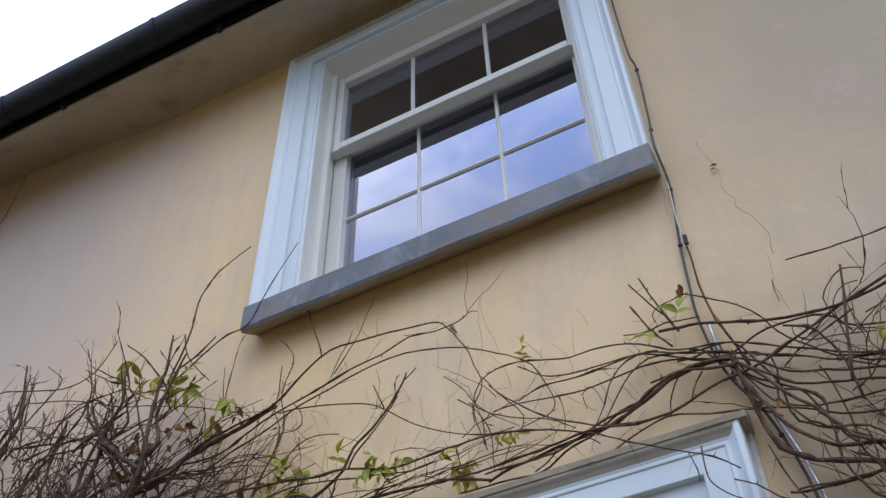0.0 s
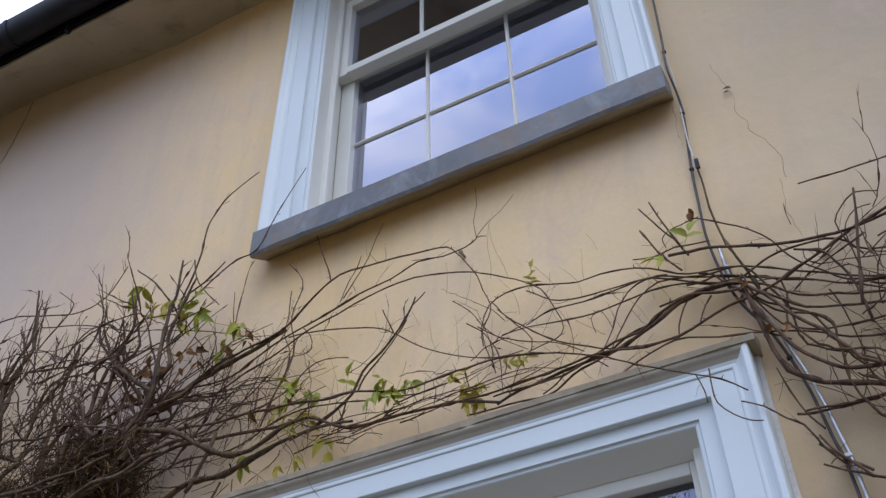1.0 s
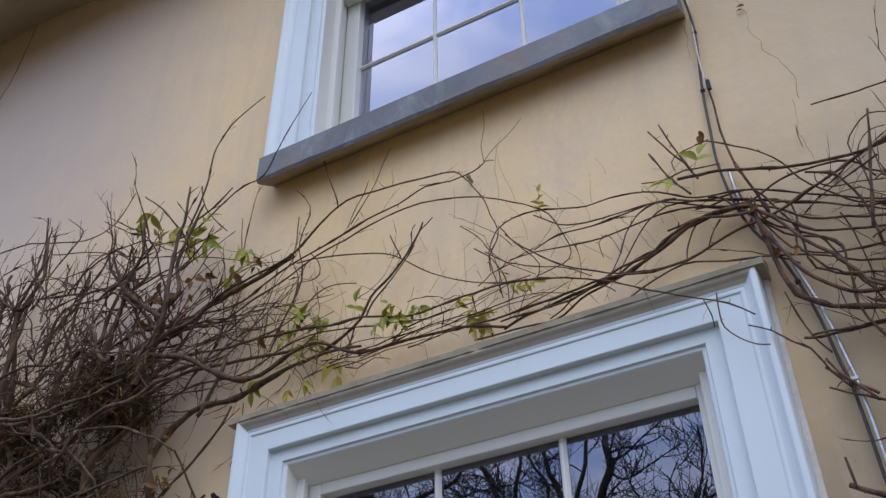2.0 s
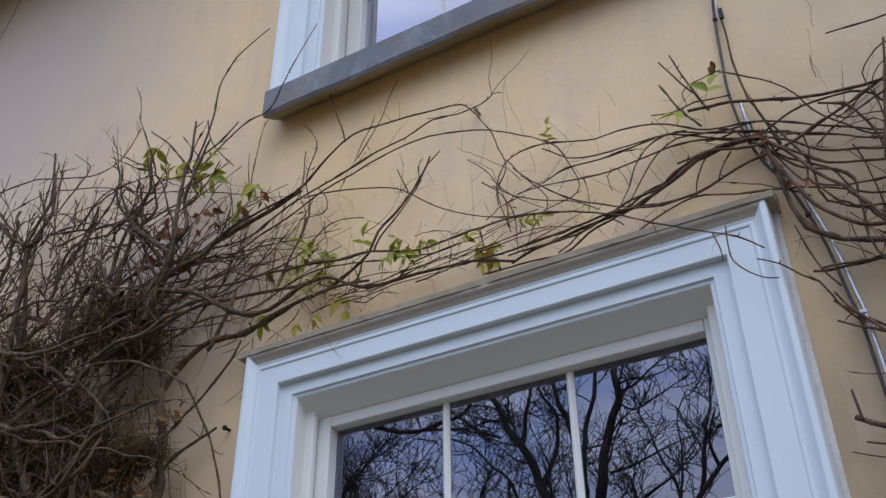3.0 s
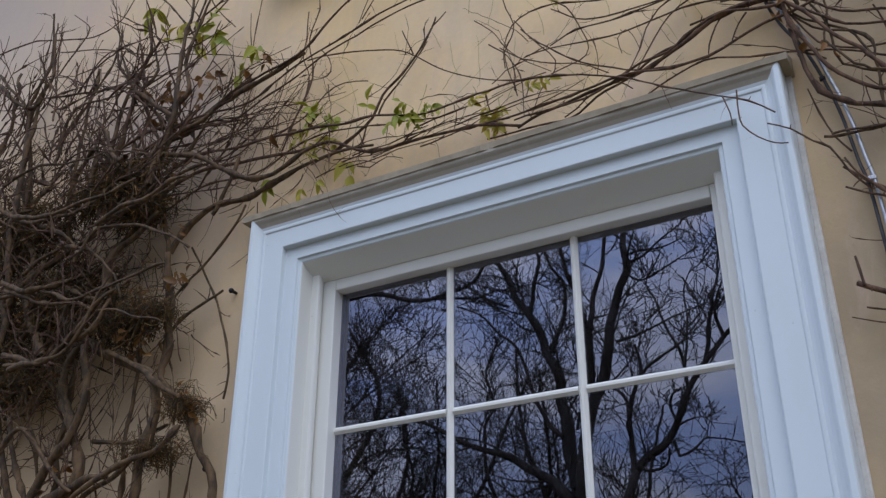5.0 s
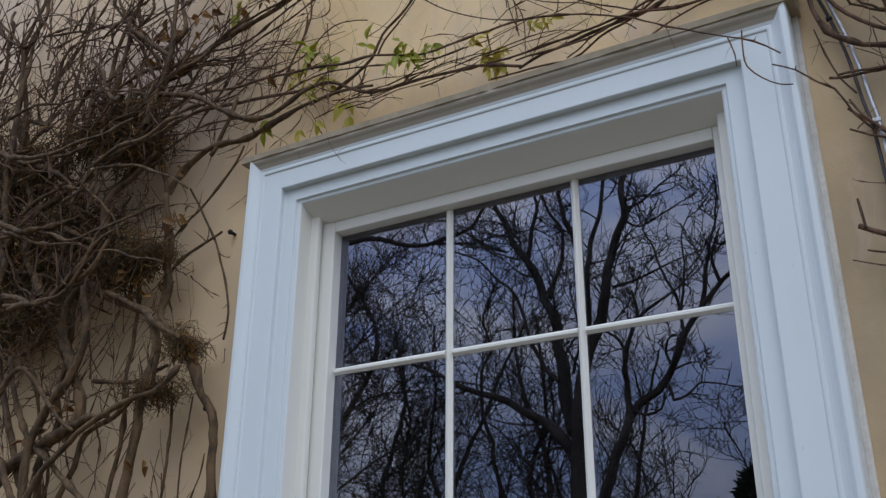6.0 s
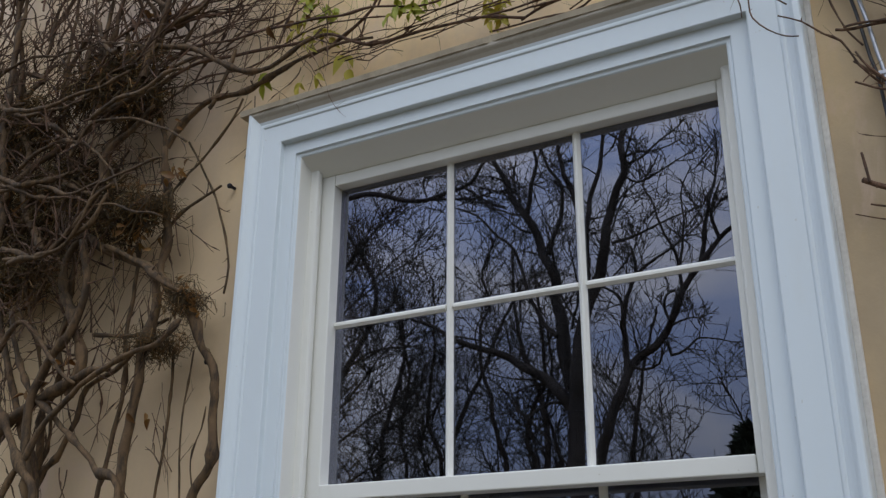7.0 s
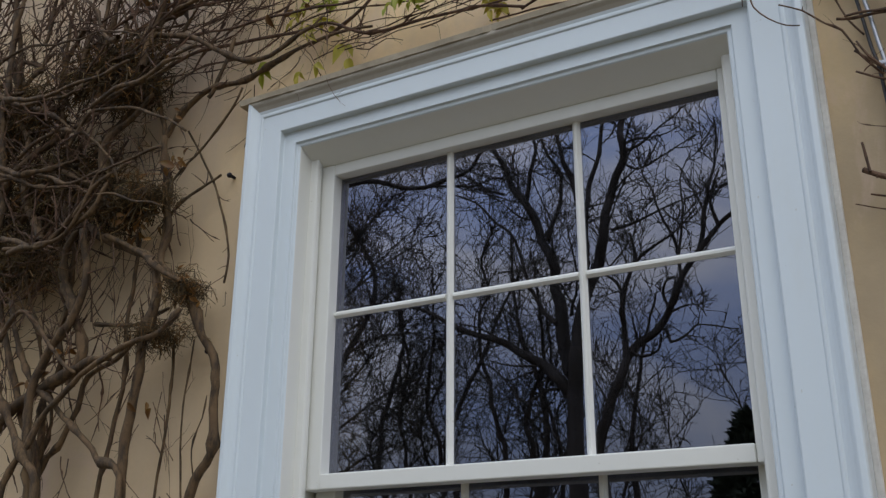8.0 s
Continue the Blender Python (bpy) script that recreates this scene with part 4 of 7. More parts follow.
vine.stem([(0.046, -0.090, 3.792), (0.083, -0.090, 3.679), (0.147, -0.090, 3.593), (0.194, -0.090, 3.534)], 0.0024, 0.0016, 0.004, 1, 0.04, 0.3, 7)
vine.stem([(0.026, -0.150, 3.088), (0.157, -0.137, 3.044), (0.261, -0.123, 2.974), (0.337, -0.110, 2.935), (0.415, -0.097, 2.931), (0.497, -0.083, 2.981), (0.562, -0.070, 2.999)], 0.0088, 0.0050, 0.006, 8, 0.07, 0.3, 7)
vine.stem([(0.050, -0.090, 2.782), (0.090, -0.087, 2.845), (0.137, -0.084, 2.871), (0.177, -0.081, 2.894), (0.222, -0.079, 2.903), (0.313, -0.076, 2.892), (0.388, -0.073, 2.919), (0.443, -0.070, 2.936), (0.506, -0.060, 2.962), (0.604, -0.060, 2.964), (0.715, -0.060, 2.947)], 0.0095, 0.0034, 0.006, 8, 0.06, 0.3, 7)
vine.stem([(-0.558, -0.240, 3.015), (-0.436, -0.240, 2.956), (-0.315, -0.240, 2.923), (-0.211, -0.240, 2.938), (-0.094, -0.240, 2.933), (0.036, -0.240, 2.951)], 0.0075, 0.0040, 0.010, 6, 0.07, 0.3, 7)
vine.stem([(-0.095, -0.240, 2.842), (-0.004, -0.240, 2.878), (0.091, -0.240, 2.872), (0.176, -0.240, 2.906), (0.235, -0.240, 2.901)], 0.0070, 0.0040, 0.008, 5, 0.07, 0.3, 7)
vine.stem([(-0.373, -0.230, 2.476), (-0.254, -0.230, 2.463), (-0.153, -0.230, 2.460), (-0.093, -0.230, 2.518), (-0.056, -0.230, 2.587), (0.010, -0.230, 2.622)], 0.0068, 0.0040, 0.010, 6, 0.07, 0.3, 7)
vine.stem([(-0.198, -0.210, 2.756), (-0.117, -0.210, 2.843), (0.009, -0.210, 2.828), (0.148, -0.210, 2.765), (0.240, -0.210, 2.699)], 0.0056, 0.0034, 0.010, 6, 0.08, 0.3, 7)
vine.stem([(-0.485, -0.220, 2.710), (-0.336, -0.220, 2.704), (-0.180, -0.220, 2.643), (-0.047, -0.220, 2.638), (0.055, -0.220, 2.657), (0.177, -0.220, 2.661)], 0.0060, 0.0034, 0.012, 7, 0.08, 0.3, 7)
vine.stem([(-0.431, -0.200, 2.779), (-0.323, -0.200, 2.827), (-0.201, -0.200, 2.815), (-0.067, -0.200, 2.728), (0.002, -0.200, 2.610)], 0.0058, 0.0034, 0.012, 7, 0.08, 0.3, 7)
vine.stem([(0.228, -0.045, 2.645), (0.151, -0.045, 2.617), (0.083, -0.045, 2.587), (0.031, -0.045, 2.527)], 0.0036, 0.0046, 0.006, 5, 0.05, 0.3, 7)
vine.stem([(0.084, -0.040, 2.814), (0.147, -0.040, 2.709), (0.208, -0.040, 2.618), (0.230, -0.040, 2.555), (0.256, -0.040, 2.486), (0.273, -0.040, 2.404), (0.268, -0.040, 2.329)], 0.0032, 0.0030, 0.006, 5, 0.05, 0.3, 7)
vine.stem([(0.137, -0.040, 2.747), (0.194, -0.040, 2.786), (0.248, -0.040, 2.844), (0.305, -0.040, 2.883)], 0.0018, 0.0012, 0.005, 1, 0.05, 0.3, 7)
vine.stem([(0.195, -0.050, 1.792), (0.186, -0.050, 1.876), (0.178, -0.050, 1.960), (0.177, -0.050, 2.045), (0.188, -0.050, 2.130), (0.195, -0.050, 2.189)], 0.0028, 0.0022, 0.004, 2, 0.05, 0.3, 7)
vine.stem([(0.243, -0.050, 1.817), (0.220, -0.050, 1.881), (0.221, -0.050, 1.929), (0.244, -0.050, 1.982), (0.252, -0.050, 2.037)], 0.0022, 0.0014, 0.004, 2, 0.04, 0.3, 7)
# runners that reach from the mass over the head of the window
vine.stem([(-0.246, -0.160, 3.115), (-0.066, -0.140, 3.195), (0.094, -0.100, 3.215), (0.212, -0.094, 3.271), (0.333, -0.088, 3.305), (0.411, -0.083, 3.321), (0.477, -0.077, 3.353), (0.530, -0.071, 3.412), (0.608, -0.065, 3.476), (0.670, -0.059, 3.500), (0.767, -0.053, 3.493), (0.871, -0.047, 3.486), (0.971, -0.042, 3.471), (1.008, -0.036, 3.456), (1.034, -0.030, 3.421)], 0.0046, 0.0021, 0.006, 10, 0.06, 0.3, 7, bud=0.32)
vine.stem([(1.034, -0.030, 3.421), (1.083, -0.030, 3.319), (1.102, -0.030, 3.265), (1.121, -0.030, 3.207), (1.110, -0.030, 3.163), (1.092, -0.030, 3.123), (1.100, -0.030, 3.064), (1.121, -0.030, 3.002)], 0.0019, 0.0013, 0.005, 2, 0.05, 0.3, 7, bud=0.32)
vine.stem([(-0.079, -0.150, 3.115), (0.101, -0.130, 3.195), (0.261, -0.090, 3.215), (0.397, -0.084, 3.269), (0.502, -0.078, 3.313), (0.607, -0.072, 3.343), (0.719, -0.066, 3.386), (0.821, -0.059, 3.403), (0.912, -0.053, 3.437), (0.992, -0.047, 3.431), (1.062, -0.041, 3.440), (1.092, -0.035, 3.464)], 0.0035, 0.0018, 0.006, 8, 0.06, 0.3, 7, bud=0.32)
vine.stem([(1.087, -0.025, 3.474), (1.079, -0.025, 3.545), (1.093, -0.025, 3.607), (1.091, -0.025, 3.691)], 0.0011, 0.0006, 0.003, 0, 0.07, 0.3, 7, bud=0.32)
vine.stem([(1.084, -0.025, 3.476), (1.120, -0.025, 3.514), (1.167, -0.025, 3.547), (1.214, -0.025, 3.591)], 0.0010, 0.0006, 0.003, 0, 0.07, 0.3, 7, bud=0.32)
vine.stem([(1.087, -0.025, 3.474), (1.102, -0.025, 3.474), (1.119, -0.025, 3.466)], 0.0016, 0.0011, 0.001, 0, 0.07, 0.3, 7, bud=0.32)
vine.stem([(-0.105, -0.150, 3.073), (0.075, -0.130, 3.153), (0.235, -0.090, 3.173), (0.363, -0.086, 3.218), (0.459, -0.082, 3.255), (0.534, -0.079, 3.295), (0.650, -0.075, 3.325), (0.763, -0.071, 3.355), (0.874, -0.068, 3.370), (0.981, -0.064, 3.353), (1.067, -0.060, 3.324), (1.158, -0.056, 3.277), (1.227, -0.052, 3.227), (1.278, -0.049, 3.176), (1.303, -0.045, 3.121), (1.322, -0.041, 3.061), (1.314, -0.037, 3.027), (1.273, -0.034, 3.017), (1.217, -0.030, 3.011)], 0.0032, 0.0014, 0.006, 8, 0.06, 0.3, 7, bud=0.32)
vine.stem([(0.634, -0.040, 3.406), (0.659, -0.040, 3.475), (0.687, -0.040, 3.521), (0.700, -0.040, 3.564)], 0.0015, 0.0008, 0.004, 1, 0.04, 0.3, 7, bud=0.32)
vine.stem([(0.645, -0.040, 3.414), (0.689, -0.040, 3.477), (0.727, -0.040, 3.540), (0.751, -0.040, 3.610), (0.779, -0.040, 3.668)], 0.0019, 0.0009, 0.004, 3, 0.04, 0.3, 7, bud=0.32)
vine.stem([(0.597, -0.045, 3.495), (0.584, -0.045, 3.549), (0.552, -0.045, 3.644), (0.524, -0.045, 3.730), (0.513, -0.045, 3.760)], 0.0026, 0.0014, 0.003, 2, 0.04, 0.3, 7, bud=0.32)
vine.stem([(0.518, -0.050, 3.749), (0.473, -0.050, 3.801), (0.425, -0.050, 3.832), (0.375, -0.050, 3.869)], 0.0010, 0.0006, 0.003, 0, 0.07, 0.3, 7, bud=0.32)
vine.stem([(0.453, -0.040, 3.340), (0.545, -0.040, 3.327), (0.667, -0.040, 3.292), (0.755, -0.040, 3.256), (0.831, -0.040, 3.206), (0.894, -0.040, 3.150), (0.964, -0.040, 3.094), (1.047, -0.040, 3.050), (1.135, -0.040, 3.017), (1.206, -0.040, 3.014)], 0.0024, 0.0013, 0.005, 5, 0.05, 0.3, 7, bud=0.32)
vine.stem([(0.559, -0.050, 2.964), (0.647, -0.050, 3.006), (0.704, -0.050, 3.046), (0.734, -0.050, 3.107), (0.792, -0.050, 3.157), (0.846, -0.050, 3.215), (0.886, -0.050, 3.280), (0.897, -0.050, 3.310)], 0.0046, 0.0023, 0.004, 5, 0.05, 0.3, 7, bud=0.32)
vine.stem([(0.883, -0.045, 3.285), (0.907, -0.045, 3.301), (0.927, -0.045, 3.318)], 0.0019, 0.0014, 0.002, 0, 0.07, 0.3, 7, bud=0.32)
vine.stem([(0.718, -0.045, 3.053), (0.739, -0.045, 3.093), (0.798, -0.045, 3.148), (0.839, -0.045, 3.195), (0.870, -0.045, 3.239)], 0.0030, 0.0013, 0.004, 4, 0.05, 0.3, 7, bud=0.32)
vine.stem([(0.825, -0.045, 3.213), (0.805, -0.045, 3.265), (0.789, -0.045, 3.308)], 0.0023, 0.0016, 0.002, 1, 0.03, 0.3, 7, bud=0.32)
vine.stem([(0.686, -0.050, 3.033), (0.674, -0.050, 2.982), (0.665, -0.050, 2.940)], 0.0026, 0.0019, 0.003, 2, 0.04, 0.3, 7, bud=0.32)
vine.stem([(-0.090, -0.150, 2.969), (0.090, -0.130, 3.049), (0.250, -0.090, 3.069), (0.385, -0.090, 3.059), (0.525, -0.091, 3.045), (0.640, -0.091, 3.025), (0.723, -0.091, 3.019), (0.821, -0.092, 2.985), (0.899, -0.092, 2.969), (0.974, -0.092, 2.972), (1.072, -0.092, 2.972), (1.135, -0.093, 2.973), (1.227, -0.093, 2.958), (1.342, -0.093, 2.921), (1.436, -0.094, 2.876), (1.522, -0.094, 2.819), (1.616, -0.094, 2.762), (1.671, -0.095, 2.729), (1.722, -0.095, 2.685)], 0.0042, 0.0016, 0.006, 11, 0.07, 0.3, 7, bud=0.32)
vine.stem([(-0.058, -0.120, 2.936), (0.122, -0.100, 3.016), (0.282, -0.060, 3.036), (0.447, -0.060, 3.009), (0.564, -0.060, 3.003), (0.715, -0.060, 2.927), (0.838, -0.060, 2.923), (0.972, -0.060, 2.914), (1.052, -0.060, 2.904), (1.144, -0.060, 2.861)], 0.0055, 0.0035, 0.006, 10, 0.07, 0.3, 7, bud=0.32)
vine.stem([(-0.034, -0.115, 2.884), (0.146, -0.095, 2.964), (0.306, -0.055, 2.984), (0.422, -0.055, 3.023), (0.538, -0.055, 3.043), (0.652, -0.055, 3.027), (0.799, -0.055, 2.996), (0.903, -0.055, 2.975), (1.003, -0.055, 2.979)], 0.0030, 0.0016, 0.006, 7, 0.07, 0.3, 7, bud=0.32)
vine.stem([(-0.151, -0.160, 3.072), (0.029, -0.140, 3.152), (0.189, -0.100, 3.172), (0.302, -0.092, 3.080), (0.398, -0.083, 3.073), (0.488, -0.075, 3.105), (0.556, -0.067, 3.165), (0.607, -0.058, 3.187), (0.679, -0.050, 3.174)], 0.0030, 0.0016, 0.006, 5, 0.06, 0.3, 7, bud=0.32)
vine.stem([(-0.125, -0.130, 2.952), (0.055, -0.110, 3.032), (0.215, -0.070, 3.052), (0.304, -0.070, 3.092), (0.358, -0.070, 3.153), (0.392, -0.070, 3.222), (0.405, -0.070, 3.289), (0.374, -0.070, 3.376)], 0.0026, 0.0012, 0.008, 5, 0.06, 0.3, 7, bud=0.32)
vine.stem([(0.406, -0.060, 3.026), (0.437, -0.060, 3.112), (0.479, -0.060, 3.196), (0.492, -0.060, 3.274), (0.470, -0.060, 3.367), (0.479, -0.060, 3.429), (0.505, -0.060, 3.497), (0.482, -0.060, 3.564), (0.439, -0.060, 3.631)], 0.0028, 0.0011, 0.007, 5, 0.06, 0.3, 7, bud=0.32)
vine.stem([(0.453, -0.050, 3.515), (0.453, -0.050, 3.425), (0.444, -0.050, 3.341), (0.476, -0.050, 3.265), (0.462, -0.050, 3.188), (0.412, -0.050, 3.087), (0.379, -0.050, 3.021)], 0.0019, 0.0012, 0.007, 4, 0.05, 0.3, 7, bud=0.32)
vine.stem([(0.242, -0.050, 3.430), (0.245, -0.050, 3.532), (0.253, -0.050, 3.612), (0.266, -0.050, 3.691), (0.284, -0.050, 3.721)], 0.0018, 0.0009, 0.004, 2, 0.04, 0.3, 7, bud=0.32)
vine.stem([(0.241, -0.050, 3.442), (0.223, -0.050, 3.541), (0.218, -0.050, 3.609)], 0.0019, 0.0012, 0.003, 1, 0.04, 0.3, 7, bud=0.32)
vine.stem([(0.506, -0.045, 3.352), (0.540, -0.045, 3.307), (0.547, -0.045, 3.262), (0.514, -0.045, 3.250), (0.452, -0.045, 3.257), (0.391, -0.045, 3.248)], 0.0016, 0.0010, 0.005, 2, 0.05, 0.3, 7, bud=0.32)
vine.stem([(0.005, -0.100, 3.571), (0.074, -0.101, 3.590), (0.161, -0.101, 3.649), (0.248, -0.102, 3.696), (0.328, -0.103, 3.708), (0.395, -0.104, 3.840), (0.465, -0.104, 3.962), (0.496, -0.105, 4.012)], 0.0026, 0.0014, 0.004, 2, 0.05, 0.3, 7, bud=0.32)
vine.stem([(0.048, -0.120, 3.565), (0.067, -0.113, 3.658), (0.085, -0.106, 3.754), (0.079, -0.099, 3.864), (0.084, -0.091, 3.960), (0.128, -0.084, 4.053), (0.191, -0.077, 4.110), (0.256, -0.070, 4.152)], 0.0037, 0.0016, 0.004, 3, 0.05, 0.3, 7, bud=0.32)
# the thin braid between the mass and the head of the window
for _ in range(16):
    x, z = rng.uniform(-0.12, 0.16), rng.uniform(2.95, 3.26)
    run, rise = rng.uniform(0.28, 0.55), rng.uniform(-0.08, 0.22)
    y = -rng.uniform(0.04, 0.11)
    vine.stem([(x, y - 0.04, z), (x + run * 0.35, y, z + rise * 0.5 + rng.gauss(0, 0.03)), (x + run * 0.7, y, z + rise * 0.8 + rng.gauss(0, 0.03)), (x + run, -0.03, z + rise)], rng.uniform(0.0016, 0.0030), 0.0009, 0.010, 6, 0.08, 0.3, own=False)
for _ in range(70):
    x, z = rng.triangular(0.02, 0.75, 0.2), rng.uniform(2.90, 3.34)
    vine.shoot((x, -rng.uniform(0.02, 0.09), z), (rng.gauss(0.2, 0.7), rng.gauss(0, 0.15), rng.gauss(0.3, 0.7)), rng.uniform(0.08, 0.24), rng.uniform(0.0008, 0.0019), 0.7, 1.2)
# thin twigs that trail along the top of the surround
for _ in range(15):
    x, z = rng.uniform(0.5, 1.05), rng.uniform(2.90, 2.965)
    run, sag = rng.uniform(0.15, 0.4), rng.uniform(-0.015, 0.03)
    vine.stem([(x, -0.05, z), (x + run * 0.35, -0.06, z - sag), (x + run * 0.7, -0.065, z - sag * 0.6), (x + run, -0.06, z + rng.uniform(-0.04, 0.03))], rng.uniform(0.0014, 0.0024), 0.0009, 0.008, 5, 0.05, 0.1, own=False)
# stems beside the window jamb
vine.stem([(0.12, -0.05, 2.2), (0.12, -0.045, 2.0), (0.10, -0.04, 1.80), (0.09, -0.05, 1.5)], 0.0040, 0.0034, 0.008, 3, 0.08)
# crossing limbs inside the mass
for _ in range(20):
    x, z = rng.uniform(-1.15, -0.02), rng.triangular(2.2, 3.4, 2.8)
    a = rng.uniform(-0.6, 1.2) if rng.random() < 0.5 else rng.uniform(1.9, 3.7)
    length = rng.uniform(0.2, 0.55)
    y = -rng.uniform(0.07, 0.26)
    ex = min(0.16, x + math.cos(a) * length)
    vine.stem([(x, y, z), ((x + ex) / 2 + rng.gauss(0, 0.05), y - rng.uniform(-0.03, 0.05), z + math.sin(a) * length * 0.5 + rng.gauss(0, 0.05)), (ex, -rng.uniform(0.05, 0.2), min(3.55, z + math.sin(a) * length))],
              rng.uniform(0.0045, 0.0095), 0.004, 0.02, 9, 0.11, 0.4, 7)
# pruned spurs that make the ragged top of the mass
for _ in range(58):
    x = rng.uniform(-1.25, 0.12)
    z0 = rng.uniform(3.0, 3.55) + (-0.08 if x > -0.1 else 0.0)
    top = 3.70 - 0.12 * max(0, x + 0.2) + rng.gauss(0, 0.08)
    vine.shoot((x, -rng.uniform(0.04, 0.20), z0), (rng.gauss(0.05, 0.6), rng.gauss(0, 0.15), 1.0), min(0.4, max(0.08, top - z0)), rng.uniform(0.0022, 0.0046), 0.95, 0.5)
# slender canes that arch across the top of the mass
for _ in range(26):
    x, z = rng.uniform(-1.2, -0.1), rng.triangular(2.9, 3.6, 3.3)
    run, rise, y = rng.choice((-1, 1)) * rng.uniform(0.2, 0.5), rng.uniform(-0.05, 0.16), -rng.uniform(0.05, 0.2)
    if x + run > 0.12:
        run = -run
    vine.stem([(x, y, z), (x + run * 0.3, y - 0.02, z + rise + 0.05), (x + run * 0.7, y, z + rise + 0.06), (x + run, y + 0.02, z + rise - 0.02)], rng.uniform(0.002, 0.0036), 0.0012, 0.02, 5, 0.09, 0.3, own=False)
# fine tangle
for _ in range(330):
    x, z = rng.uniform(-1.2, -0.04) + rng.gauss(0, 0.06), rng.triangular(2.35, 3.55, 2.85)
    vine.shoot((x, -rng.uniform(0.02, 0.26), z), (rng.gauss(0, 1), rng.gauss(0, 0.3), rng.gauss(0.2, 0.8)), rng.uniform(0.08, 0.26), rng.triangular(0.0010, 0.0040, 0.0019), 0.8)
# slender stems that climb side by side low on the far side
for _ in range(9):
    x = rng.uniform(-1.15, -0.4)
    ctrl, z = [], 0.0
    while z < 2.9:
        ctrl.append((x, -rng.uniform(0.05, 0.16), z))
        x += rng.gauss(0, 0.09)
        z += rng.uniform(0.35, 0.6)
    vine.stem(ctrl, rng.uniform(0.007, 0.014), 0.004, 0.03, 14, 0.16, 0.4, 7)
for _ in range(150):
    x, z = rng.uniform(-1.1, -0.15), rng.triangular(1.9, 2.95, 2.6)
    vine.shoot((x, -rng.uniform(0.02, 0.18), z), (rng.gauss(0, 0.8), rng.gauss(0, 0.2), rng.gauss(0.3, 0.8)), rng.uniform(0.1, 0.28), rng.triangular(0.001, 0.0045, 0.002), 0.8)
# low hanging shoots
for _ in range(80):
    x, z = rng.uniform(-0.7, 0.2), rng.uniform(1.8, 2.6)
    vine.shoot((x, -rng.uniform(0.02, 0.16), z), (rng.gauss(0, 0.5), 0, rng.choice([-1, 1])), rng.uniform(0.1, 0.35), rng.uniform(0.0009, 0.0024), 0.8)
# fine shoots on the wall over the window head
for _ in range(10):
    x = rng.uniform(0.3, 1.3)
    vine.shoot((x, -0.03, rng.uniform(2.92, 3.32)), (rng.gauss(0.3, 0.6), 0, rng.gauss(0.5, 0.6)), rng.uniform(0.05, 0.18), rng.uniform(0.0006, 0.0016), 0.2, 0.9)
# crossing stems and spurs beside the surround, with shoots of their own
kept = rng.getstate()
for ctrl, ra, rb, shoots in (
    ([(0.000, -0.10, 2.96), (0.011, -0.09, 2.881), (0.034, -0.09, 2.818), (0.045, -0.09, 2.765), (0.067, -0.09, 2.681), (0.09, -0.09, 2.619), (0.087, -0.09, 2.546), (0.08, -0.09, 2.42)], 0.0075, 0.0060, 6),
    ([(0.302, -0.07, 2.877), (0.275, -0.07, 2.825), (0.21, -0.07, 2.762), (0.128, -0.07, 2.695), (0.067, -0.07, 2.641), (0.028, -0.07, 2.602)], 0.0030, 0.0034, 3),
    ([(0.192, -0.08, 2.873), (0.21, -0.08, 2.899), (0.246, -0.08, 2.971), (0.26, -0.08, 3.042)], 0.0062, 0.0048, 2),
    ([(-0.067, -0.15, 2.484), (0.064, -0.15, 2.416), (0.142, -0.15, 2.36), (0.219, -0.15, 2.314)], 0.0080, 0.0060, 3),
    ([(-0.171, -0.17, 2.893), (-0.061, -0.17, 2.915), (0.048, -0.17, 2.932), (0.125, -0.17, 2.972), (0.217, -0.17, 2.985)], 0.0066, 0.0040, 5),
    ([(-0.078, -0.11, 2.89), (-0.12, -0.11, 2.849), (-0.171, -0.11, 2.82), (-0.172, -0.11, 2.769), (-0.143, -0.11, 2.702), (-0.15, -0.11, 2.60)], 0.0085, 0.0080, 4),
    ([(-0.281, -0.16, 2.724), (-0.161, -0.16, 2.657), (-0.099, -0.16, 2.658), (-0.04, -0.16, 2.669), (-0.013, -0.16, 2.682)], 0.0060, 0.0040, 3),
    ([(-0.128, -0.14, 2.638), (-0.09, -0.14, 2.583), (-0.022, -0.14, 2.523), (0.011, -0.14, 2.562), (0.027, -0.14, 2.596)], 0.0042, 0.0030, 3),
):
    vine.stem(ctrl, ra, rb, 0.010, shoots, 0.10, 0.2, 8)
rng.setstate(kept)
vine.finish()


